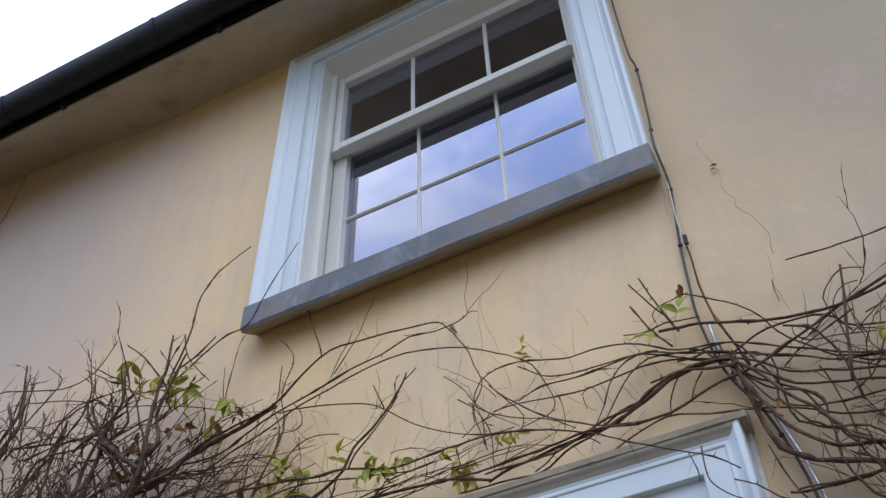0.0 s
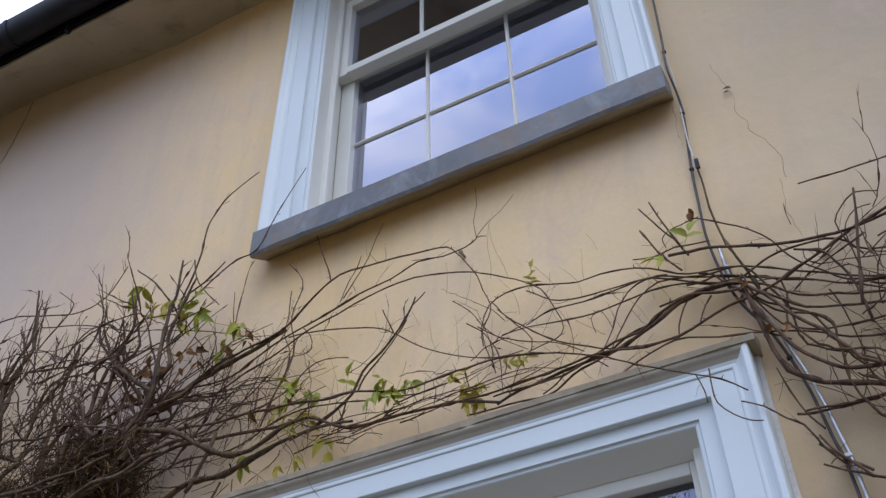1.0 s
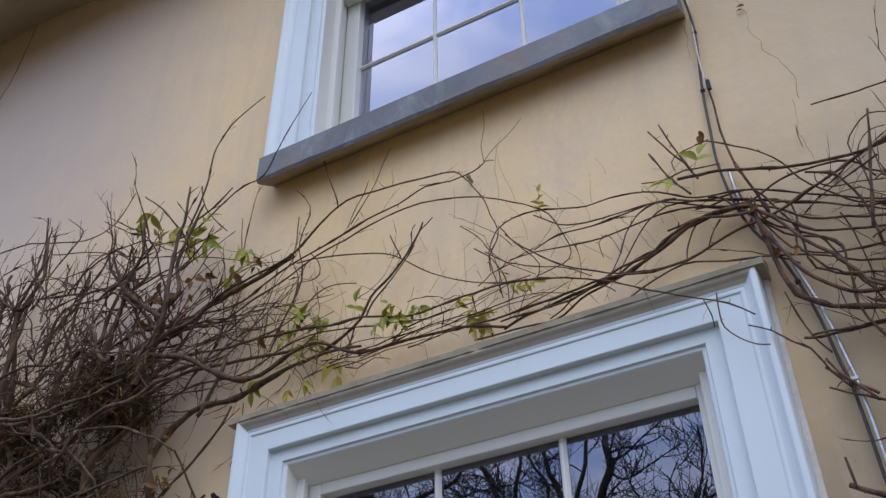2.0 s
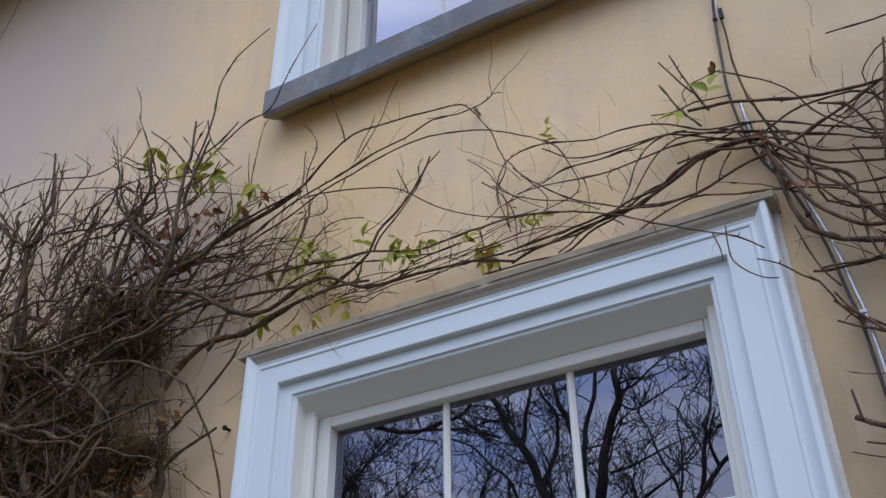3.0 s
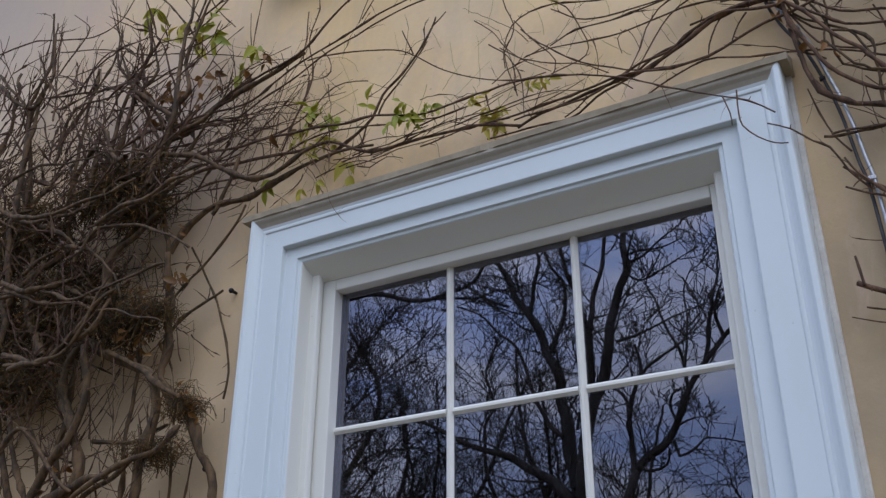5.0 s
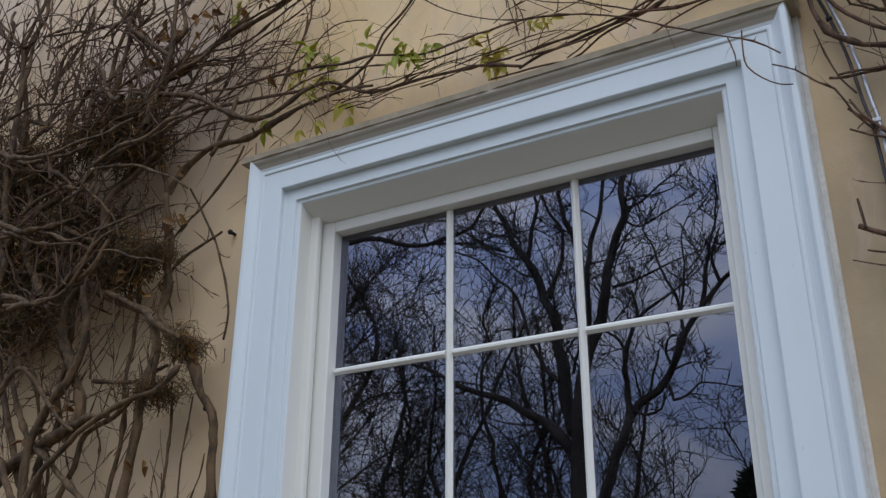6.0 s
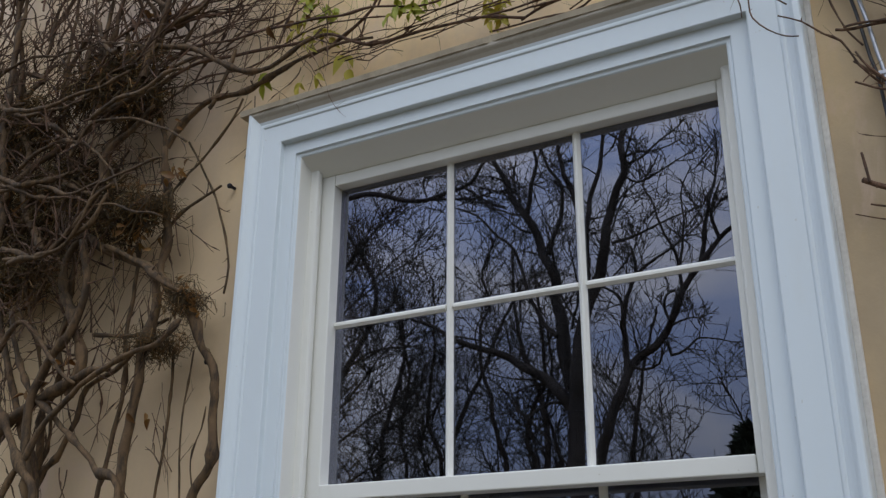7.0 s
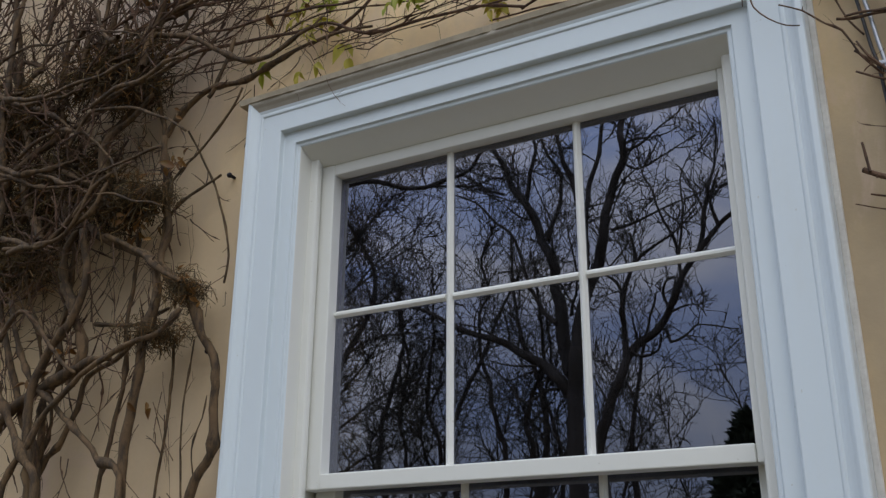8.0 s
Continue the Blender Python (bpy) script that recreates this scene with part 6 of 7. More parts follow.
# the tangle where the runners cross beside the conduit
for _ in range(36):
    x, z = rng.triangular(1.93, 2.45, 2.08), rng.triangular(2.35, 3.05, 2.72)
    runner.shoot((x, -rng.uniform(0.02, 0.16), z), (rng.gauss(0.3, 0.7), rng.gauss(0, 0.2), rng.gauss(0.1, 0.7)), rng.uniform(0.12, 0.34), rng.uniform(0.0012, 0.0032), 0.8, 1.8)
# short cut stubs and twigs low on the wall
runner.stem([(1.902, -0.045, 2.244), (1.869, -0.045, 2.266), (1.841, -0.045, 2.280), (1.821, -0.045, 2.292), (1.804, -0.045, 2.305)], 0.0060, 0.0050, 0.004, 1, 0.03, bud=0.4)
runner.stem([(1.815, -0.050, 2.296), (1.813, -0.050, 2.322), (1.811, -0.050, 2.342), (1.809, -0.050, 2.357)], 0.0030, 0.0024, 0.002, 0, 0.03, bud=0.4)
runner.stem([(1.881, -0.030, 2.236), (1.855, -0.030, 2.246), (1.835, -0.030, 2.252), (1.810, -0.030, 2.261)], 0.0022, 0.0016, 0.002, 0, 0.03, bud=0.4)
runner.stem([(1.877, -0.030, 2.211), (1.851, -0.030, 2.220), (1.824, -0.030, 2.230), (1.781, -0.030, 2.247)], 0.0018, 0.0011, 0.002, 0, 0.03, bud=0.4)
runner.stem([(1.899, -0.045, 2.457), (1.884, -0.045, 2.479), (1.867, -0.045, 2.501), (1.843, -0.045, 2.534), (1.827, -0.045, 2.571)], 0.0032, 0.0022, 0.003, 3, 0.04, bud=0.4)
runner.stem([(1.901, -0.040, 2.471), (1.884, -0.040, 2.488), (1.867, -0.040, 2.502), (1.846, -0.040, 2.525), (1.820, -0.040, 2.554)], 0.0034, 0.0024, 0.003, 3, 0.04, bud=0.4)
runner.stem([(1.918, -0.040, 2.454), (1.891, -0.040, 2.466), (1.871, -0.040, 2.477), (1.850, -0.040, 2.488), (1.819, -0.040, 2.509)], 0.0030, 0.0020, 0.003, 2, 0.04, bud=0.4)
runner.stem([(1.850, -0.045, 2.517), (1.837, -0.045, 2.509), (1.832, -0.045, 2.503)], 0.0016, 0.0012, 0.002, 0, 0.03, bud=0.4)
runner.stem([(2.545, -0.035, 2.477), (2.225, -0.045, 2.608), (1.945, -0.045, 2.621), (1.916, -0.045, 2.621), (1.894, -0.045, 2.621), (1.846, -0.045, 2.629), (1.813, -0.045, 2.629)], 0.0036, 0.0026, 0.004, 3, 0.04, bud=0.4)
runner.finish()
spray(runner.ob, 1.645, -0.07, 3.09, -0.9, 0.35, 1, "green", 1.0, 0.3)
spray(runner.ob, 1.66, -0.07, 3.13, 0.2, 0.8, 1, "green", 1.0, 0.3)
for x, z, n, s, size in ((1.69, 3.25, 2, 0.01, 0.5), (1.78, 2.96, 6, 0.03, 0.36), (1.83, 2.84, 5, 0.03, 0.43)):
    leaf_cluster(runner.ob, x, -0.06, z, n, s, "dead", size)
spray(runner.ob, 2.08, -0.06, 2.97, 0.3, -0.6, 4, "yellow", 0.8, 0.5)
spray(runner.ob, 2.13, -0.06, 2.95, 0.2, -0.8, 4, "yellow", 0.8, 0.5)


def tendrils():
    """Dry pale tendrils that cling to the wall over the window."""
    t = Tubes()
    for _ in range(48):
        x, z = rng.uniform(0.3, 1.65), rng.uniform(2.92, 3.32)
        p = whip((x, -0.015, z), (rng.gauss(0, 0.5), 0, rng.choice([1, 1, -0.6]) + rng.gauss(0, 0.3)), rng.uniform(0.06, 0.24), 1.4, 0.08)
        t.add(p, np.linspace(0.0009, 0.0005, len(p)), 3)
    tagged(t.object("tendril_growth", TENDRIL, vine.ob, "dry pale yellow tendrils"), kind="stuff")


tendrils()
put_leaf(runner.ob, (1.885, -0.008, 3.698), "dead", 0.30)
put_leaf(runner.ob, (1.876, -0.008, 3.688), "dead", 0.24)


def nest(label, x, y, z, rx, rz, n, seed, size=1.0):
    """A bundle of dry stalks wedged between the stems."""
    r = random.Random(seed)
    t = Tubes()
    for _ in range(n):
        c = np.array([x + rx * max(-1.6, min(1.6, r.gauss(0, 0.55))), y - 0.035 + r.gauss(0, 0.03), z + rz * max(-1.6, min(1.6, r.gauss(0, 0.5)))])
        d = np.array([r.gauss(0, 1), r.gauss(0, 0.4), r.gauss(0, 0.55)])
        d /= np.linalg.norm(d)
        length = r.uniform(0.03, 0.10) * size
        p = [c + d * s * length + np.array([r.gauss(0, 0.008), r.gauss(0, 0.007), -0.06 * s * s + r.gauss(0, 0.008)]) for s in (-0.5, -0.2, 0.15, 0.5)]
        p = np.array(p)
        p[:, 1] = np.minimum(p[:, 1], -0.01)
        t.add(p, r.uniform(0.0006, 0.0019) * size, 3)
    ob = t.object("bird_nest", NEST)
    tagged(ob, label, "nest")


nest("old nest of matted twigs and straw in the vine", -0.15, -0.11, 3.03, 0.17, 0.09, 1100, 1)
nest("dense clump of dry stalks caught in the vine", -0.58, -0.10, 2.97, 0.2, 0.14, 1500, 2)
# seeds 3 and 7: mats added to darken the shaded wall behind the stems
nest("wide mat of dead stalks added to darken the wall behind the vine stems", -0.36, -0.08, 2.70, 0.24, 0.12, 1500, 3)
nest("loose clump of dead stalks and leaves on the vine stems", -0.03, -0.09, 2.58, 0.10, 0.06, 380, 5)
nest("matted dry stalks packed behind the far stems", -0.80, -0.08, 2.72, 0.2, 0.14, 1200, 9)
nest("dark mat of dead stalks added for shade low in the vine", -0.52, -0.08, 2.50, 0.2, 0.10, 1000, 7)
nest("rusty straw hanging from the side of the old nest", -0.03, -0.10, 2.93, 0.10, 0.06, 480, 11, 0.9)
nest("tuft of rusty straw on a crossing stem", 0.07, -0.10, 2.585, 0.07, 0.035, 300, 12, 0.6)
nest("small clump of dry grass beside the window surround", 0.195, -0.07, 2.31, 0.05, 0.04, 300, 4, 0.6)
nest("small dark clump of dry stalks under the bent stem", 0.12, -0.08, 2.20, 0.09, 0.035, 420, 6, 0.6)
kept = rng.getstate()
for x, z, n, spread, size in ((-0.279, 3.10, 14, 0.045, 0.42), (-0.081, 3.06, 14, 0.04, 0.42), (0.0, 3.05, 8, 0.03, 0.38), (0.15, 2.67, 9, 0.012, 0.40), (0.02, 2.512, 22, 0.028, 0.42), (0.065, 2.59, 10, 0.025, 0.38), (0.10, 2.83, 5, 0.02, 0.35), (-0.40, 2.95, 12, 0.06, 0.42)):
    leaf_cluster(vine.ob, x, -0.125, z, n, spread, "dead", size)
rng.setstate(kept)


# ---- small fixtures on the wall ----
def cable():
    c = thing("wall_cable", "black cable clipped down the wall beside the window", "cable")
    t = Tubes()
    ctrl = [(1.748, -0.012, 5.55), (1.742, -0.040, 4.76), (1.742, -0.032, 4.38), (1.752, -0.018, 4.29), (1.744, -0.030, 4.00), (1.738, -0.05, 3.84), (1.744, -0.020, 3.68), (1.724, -0.014, 3.45), (1.717, -0.014, 3.30), (1.715, -0.02, 3.18), (1.730, -0.02, 3.04), (1.755, -0.02, 2.95), (1.795, -0.02, 2.86), (1.830, -0.02, 2.72), (1.848, -0.02, 2.58), (1.862, -0.02, 2.40), (1.872, -0.02, 1.6), (1.872, -0.015, 0.02)]
    p = smooth_path(ctrl, 0.02)
    t.add(p, 0.0036, 8)
    t.object("sheath", CABLE, c)
    for x, y, z in ((1.752, -0.018, 4.28), (1.741, -0.035, 3.93), (1.742, -0.018, 3.66), (1.724, -0.014, 3.44), (1.816, -0.02, 2.78)):
        box("clip", x - 0.006, x + 0.006, y - 0.0055, y + 0.004, z - 0.004, z + 0.004, IRON, c, bevel=0.0015)


def conduit():
    c = thing("steel_conduit", "thin dull steel conduit running down the wall", "conduit")
    t = Tubes()
    p = smooth_path([(1.737, -0.028, 3.135), (1.743, -0.028, 3.04), (1.763, -0.028, 2.973), (1.804, -0.028, 2.878), (1.826, -0.028, 2.79), (1.846, -0.028, 2.70), (1.862, -0.028, 2.58), (1.874, -0.028, 2.40), (1.885, -0.028, 1.6), (1.885, -0.028, 0.02)], 0.02)
    t.add(p, 0.0042, 10)
    t.object("tube", STEEL, c)
    for x, z in ((1.741, 3.07), (1.786, 2.92), (1.866, 2.52)):
        box("saddle", x - 0.008, x + 0.008, -0.0335, 0.004, z - 0.005, z + 0.005, STEEL, c, bevel=0.002)


def pale_cable():
    """A loose light grey wire with a small tag at its cut end."""
    c = thing("grey_wire", "loose light grey wire hanging past the end of the sill", "cable")
    t = Tubes()
    t.add(smooth_path([(1.743, -0.022, 3.991), (1.742, -0.022, 3.904), (1.745, -0.022, 3.831), (1.742, -0.022, 3.725), (1.738, -0.022, 3.625), (1.735, -0.022, 3.529), (1.736, -0.022, 3.494), (1.736, -0.022, 3.433)], 0.015), 0.0022, 8)
    t.object("sheath", CAULK, c)
    box("tag", 1.737, 1.748, -0.028, -0.020, 3.425, 3.462, IRON, c, "small dark tag", bevel=0.002)


def eye_hook(x, z, label):
    bm = bmesh.new()
    bmesh.ops.create_cone(bm, cap_ends=True, segments=12, radius1=0.004, radius2=0.005, depth=0.024, matrix=pose(x, -0.009, z, 90, 0, 0))
    bmesh.ops.create_uvsphere(bm, u_segments=10, v_segments=7, radius=0.0075, matrix=pose(x, -0.023, z))
    tagged(part("wall_hook", bm, STONE if "plug" in label else IRON, smooth=True), label, "hook", "vine fixings")


def crack(name, ctrl, w, label):
    t = Tubes()
    p = smooth_path([(x, -0.001, z) for x, z in ctrl], 0.012)
    for k in range(len(p)):
        p[k, 0] += 0.007 * noise.noise((p[k, 0] * 30, 0, p[k, 2] * 30))
        p[k, 1] = 0.006 * noise.noise((p[k, 0] * 1.1, 3.0, p[k, 2] * 1.1)) + 0.003 * noise.noise((p[k, 0] * 4.0, 7.0, p[k, 2] * 4.0)) + 0.0005
    t.add(p, w, 5)
    tagged(t.object(name, CRACK), label, "crack", kind="structure")


def rain_pipe():
    c = thing("rain_pipe", "black iron rainwater pipe at the far end of the front", "pipe")
    t = Tubes()
    t.add(smooth_path([(-1.80, eaves_y(-1.8) - 0.08, 5.56), (-1.78, -0.30, 5.46), (-1.74, -0.12, 5.36), (-1.73, -0.07, 5.25), (-1.73, -0.065, 4.5), (-1.73, -0.065, 0.1)], 0.04), 0.036, 12)
    t.object("pipe", IRON, c)
    for z in (5.22, 3.4, 1.6):
        bm = bmesh.new()
        bmesh.ops.create_cone(bm, cap_ends=True, segments=16, radius1=0.046, radius2=0.046, depth=0.07, matrix=pose(-1.73, -0.065, z))
        part("collar", bm, IRON, c)


cable()
conduit()
pale_cable()
eye_hook(1.034, 3.443, "round stone plug in the wall holding a vine shoot")
eye_hook(0.237, 2.649, "dark iron vine hook in the wall")
eye_hook(1.842, 2.205, "dark iron hook with a cut stub")
eye_hook(0.215, 2.16, "dark iron vine hook beside the surround")
crack("plaster_crack", ((1.854, 3.842), (1.852, 3.816), (1.866, 3.766), (1.875, 3.715), (1.882, 3.69), (1.882, 3.639), (1.881, 3.602), (1.896, 3.557), (1.894, 3.527), (1.906, 3.492), (1.926, 3.451), (1.937, 3.418), (1.946, 3.373), (1.942, 3.328), (1.943, 3.31)), 0.0009, "fine jagged crack in the render")
crack("plaster_crack", ((1.922, 3.313), (1.922, 3.255), (1.912, 3.21), (1.921, 3.167), (1.923, 3.109)), 0.0008, "fine crack in the render")
crack("plaster_crack", ((1.717, 3.725), (1.716, 3.674), (1.715, 3.611), (1.716, 3.557)), 0.0011, "rusty hair crack below the end of the sill")
crack("plaster_crack", ((-1.50, 5.70), (-1.51, 5.5), (-1.53, 5.32), (-1.6, 5.1)), 0.003, "dark wire-like crack below the soffit")
rain_pipe()


# ---- garden: ground and the trees that the glass mirrors ----
def ground():
    bm = bmesh.new()
    bm.faces.new([bm.verts.new(c) for c in ((-2500, -2500, 0), (2500, -2500, 0), (2500, 2500, 0), (-2500, 2500, 0))])
    tagged(part("ground", bm, LAWN), "short winter lawn round the house", "ground", kind="structure")


class Tree:
    def __init__(self, label, seed):
        self.r = random.Random(seed)
        self.ob = thing("bare_tree", label, "tree", group="bare garden trees")
        self.wood, self.twig = Tubes(), Tubes()

    def limb(self, ctrl, r0, r1, kids, reach):
        p = smooth_path(ctrl, 0.18)
        o = self.r.uniform(0, 90)
        for k in range(1, len(p)):
            p[k] += 0.06 * np.array([noise.noise((p[k, 2] * 2.1 + o, o, 1)), noise.noise((p[k, 2] * 2.1, o, 4)), 0.5 * noise.noise((p[k, 0] * 2.1, o, 7))])
        rr = r0 + (r1 - r0) * np.linspace(0, 1, len(p)) ** 0.8
        rr *= 1 + 0.07 * np.array([noise.noise((o, k * 0.35, 2)) for k in range(len(p))])
        self.wood.add(p, rr, 10, False)
        self.sprout(p, rr, kids, reach, 1)
        return p

    def sprout(self, p, rr, kids, reach, level):
        low = 0.3 if p[0][2] < 0.1 else 0.16
        for c in range(kids):
            k = min(len(p) - 2, int((low + (1 - low) * (c + self.r.random()) / kids) * (len(p) - 1)))
            along = p[k + 1] - p[k]
            along /= np.linalg.norm(along) + 1e-9
            side = np.array([self.r.gauss(0, 1), self.r.gauss(0, 0.7), self.r.gauss(0, 0.8)])
            side -= along * (side @ along)
            side /= np.linalg.norm(side) + 1e-9
            d = along * self.r.uniform(0.25, 0.8) + side * self.r.uniform(0.5, 0.95) + np.array([0, 0, 0.18])
            self.branch(p[k], d, reach * self.r.uniform(0.5, 1.2), rr[k] * self.r.uniform(0.25, 0.5), level)

    def branch(self, start, d, length, r, level):
        n = {1: 9, 2: 7}.get(level, 5)
        d = d / np.linalg.norm(d)
        p = [np.array(start)]
        bend = np.array([self.r.gauss(0, 0.05), self.r.gauss(0, 0.05), self.r.gauss(0.05, 0.05)])
        for _ in range(n):
            d = d + bend + np.array([self.r.gauss(0, 0.11), self.r.gauss(0, 0.10), self.r.gauss(0, 0.10)])
            d /= np.linalg.norm(d)
            p.append(p[-1] + d * length / n)
        p = np.array(p)
        r = min(max(r, {1: 0.013, 2: 0.0095}.get(level, 0.0078)), {1: 0.026, 2: 0.013}.get(level, 0.0088))
        rr = np.linspace(r, max(0.0062, r * 0.35), len(p))
        (self.wood if level < 2 else self.twig).add(p, rr, 6 if level < 2 else 3, False)
        if level < 3 and length > 0.12:
            self.sprout(p, rr, {1: 5, 2: 3}[level], length * 0.74, level + 1)

    def finish(self):
        self.wood.object("trunk", BARK, self.ob)
        tagged(self.twig.object("crown", BARK, self.ob, "bare crown of fine dark twigs"), kind="stuff")


def trees():
    a = Tree("tall bare oak with thick dark forking limbs", 5)
    a.limb([(-4.83, -14.86, 0.00), (-4.80, -14.86, 2.32), (-4.83, -14.86, 4.22), (-4.85, -14.99, 5.07), (-4.75, -14.86, 5.79), (-4.68, -14.94, 6.58), (-4.49, -14.94, 7.23), (-4.31, -15.09, 7.77), (-4.05, -14.86, 8.41), (-3.99, -15.15, 9.23), (-3.80, -15.07, 9.63), (-3.60, -15.02, 9.91), (-3.61, -14.92, 10.29), (-3.65, -15.09, 10.82), (-3.31, -14.89, 11.09), (-2.89, -14.85, 11.60)], 0.250, 0.050, 14, 1.6)
    a.limb([(-4.97, -15.10, 5.32), (-5.15, -14.97, 5.62), (-5.55, -15.15, 5.99), (-5.86, -15.03, 6.18), (-6.27, -15.14, 6.46), (-6.51, -14.86, 6.57), (-6.98, -15.02, 6.76), (-7.36, -14.87, 6.92), (-7.86, -14.91, 7.29), (-8.40, -14.89, 7.50)], 0.130, 0.030, 10, 1.6)
    a.limb([(-4.92, -15.10, 5.75), (-5.07, -15.13, 6.45), (-5.10, -14.97, 7.10), (-5.23, -15.10, 7.65), (-5.21, -14.93, 8.05), (-5.44, -15.03, 8.51), (-5.58, -14.99, 8.99), (-5.70, -14.87, 9.35), (-6.07, -14.99, 9.86), (-6.32, -15.12, 10.39), (-6.58, -15.10, 10.90), (-6.79, -14.99, 11.44)], 0.150, 0.040, 12, 1.4)
    a.limb([(-5.32, -14.99, 8.48), (-5.15, -14.96, 8.80), (-5.04, -15.03, 9.28), (-4.97, -14.96, 9.67), (-5.03, -15.03, 10.04), (-5.25, -14.96, 10.34), (-5.32, -14.92, 10.71), (-5.48, -15.10, 11.50)], 0.055, 0.020, 6, 1.2)
    a.limb([(-5.80, -15.04, 9.50), (-5.66, -15.00, 10.01), (-5.49, -14.94, 10.49), (-5.61, -15.07, 11.05), (-5.49, -14.98, 11.58)], 0.055, 0.020, 5, 1.1)
    a.limb([(-4.49, -14.96, 8.17), (-4.57, -14.88, 9.00), (-4.77, -15.04, 9.83), (-4.92, -14.96, 10.21), (-5.06, -15.09, 10.78), (-5.02, -15.00, 11.33)], 0.090, 0.030, 6, 1.2)
    a.limb([(-4.57, -15.10, 7.75), (-4.42, -14.87, 8.61), (-4.38, -15.02, 9.51), (-4.15, -14.90, 9.93), (-4.06, -15.02, 10.58), (-3.93, -14.88, 11.12)], 0.085, 0.030, 7, 1.2)
    a.limb([(-3.97, -15.03, 8.48), (-3.60, -15.05, 8.52), (-3.25, -14.98, 8.60), (-2.89, -14.90, 8.67), (-2.55, -14.89, 8.77), (-2.13, -14.97, 8.91)], 0.035, 0.012, 4, 0.8)
    a.limb([(-3.64, -15.12, 10.14), (-3.28, -14.97, 10.14), (-3.05, -15.08, 10.37), (-2.65, -14.93, 10.51), (-2.40, -14.88, 10.62)], 0.035, 0.012, 4, 0.7)
    a.limb([(-3.61, -15.00, 10.25), (-3.25, -14.97, 10.28), (-3.04, -15.13, 10.32), (-2.68, -14.99, 10.27), (-2.42, -15.11, 10.43)], 0.028, 0.012, 3, 0.6)
    a.limb([(-3.58, -14.97, 9.81), (-3.34, -15.04, 9.66), (-3.04, -14.92, 9.69), (-2.63, -15.14, 10.00), (-2.17, -15.12, 10.15)], 0.025, 0.010, 4, 0.6)
    a.limb([(-5.14, -14.94, 6.73), (-5.45, -15.00, 7.02), (-5.61, -14.98, 7.41), (-5.80, -14.90, 7.87), (-5.96, -15.00, 8.45), (-6.09, -14.91, 8.75), (-6.55, -15.00, 9.21), (-6.91, -14.87, 9.60), (-7.48, -14.95, 9.94)], 0.050, 0.018, 7, 1.2)
    a.limb([(-6.32, -15.11, 9.76), (-6.63, -15.04, 9.89), (-6.89, -14.89, 10.06), (-7.32, -15.04, 10.31)], 0.030, 0.012, 3, 0.8)
    a.limb([(-5.07, -15.09, 5.44), (-5.33, -15.01, 5.45), (-5.58, -15.03, 5.37), (-5.85, -14.96, 5.25), (-6.17, -15.02, 5.53), (-6.50, -15.07, 5.92), (-6.86, -15.03, 6.18)], 0.035, 0.014, 4, 0.8)
    a.limb([(-4.87, -15.02, 6.85), (-4.66, -14.88, 7.47), (-4.74, -14.86, 8.18), (-4.88, -14.96, 8.73)], 0.030, 0.012, 3, 0.8)
    a.finish()
    b = Tree("leaning bare oak with a long crooked limb", 8)
    b.limb([(-4.21, -14.53, 0.00), (-4.18, -14.53, 2.33), (-4.21, -14.53, 4.23), (-4.01, -14.33, 4.63), (-3.85, -14.35, 5.05), (-3.66, -14.30, 5.43), (-3.57, -14.45, 5.74), (-3.37, -14.53, 5.99), (-3.01, -14.37, 6.11), (-2.87, -14.51, 6.39), (-2.70, -14.32, 6.58), (-2.56, -14.31, 6.89), (-2.36, -14.43, 7.26), (-2.01, -14.27, 7.59), (-1.77, -14.50, 8.02), (-1.48, -14.27, 8.07), (-1.11, -14.41, 8.35)], 0.170, 0.035, 7, 1.1)
    b.limb([(-2.11, -14.32, 7.48), (-2.03, -14.32, 7.85), (-1.93, -14.26, 8.24), (-1.80, -14.26, 8.66), (-1.75, -14.54, 9.21), (-1.68, -14.55, 9.66), (-1.63, -14.39, 10.10)], 0.050, 0.015, 6, 0.8)
    b.limb([(-1.78, -14.54, 8.03), (-1.84, -14.35, 8.35), (-1.76, -14.39, 8.65), (-1.59, -14.35, 8.99)], 0.040, 0.014, 4, 0.7)
    b.limb([(-3.61, -14.42, 5.66), (-3.61, -14.47, 6.11), (-3.55, -14.27, 6.53), (-3.58, -14.33, 6.98), (-3.79, -14.55, 7.31), (-4.04, -14.52, 7.47)], 0.065, 0.020, 4, 1.0)
    b.limb([(-3.49, -14.36, 5.84), (-3.30, -14.46, 5.74), (-2.99, -14.43, 5.81), (-2.87, -14.32, 6.08)], 0.032, 0.020, 3, 0.5)
    b.limb([(-2.84, -14.44, 6.19), (-2.73, -14.27, 5.89), (-2.50, -14.33, 5.98), (-2.34, -14.38, 6.15), (-2.21, -14.50, 6.20), (-1.74, -14.43, 6.06), (-1.53, -14.32, 5.99)], 0.034, 0.008, 3, 0.5)
    b.limb([(-2.66, -14.25, 6.43), (-2.49, -14.53, 6.59), (-2.28, -14.51, 6.57), (-2.08, -14.33, 6.29)], 0.024, 0.008, 3, 0.5)
    b.limb([(-2.71, -14.30, 6.52), (-2.86, -14.52, 6.85), (-2.74, -14.30, 7.00), (-2.59, -14.31, 7.07)], 0.030, 0.020, 3, 0.5)
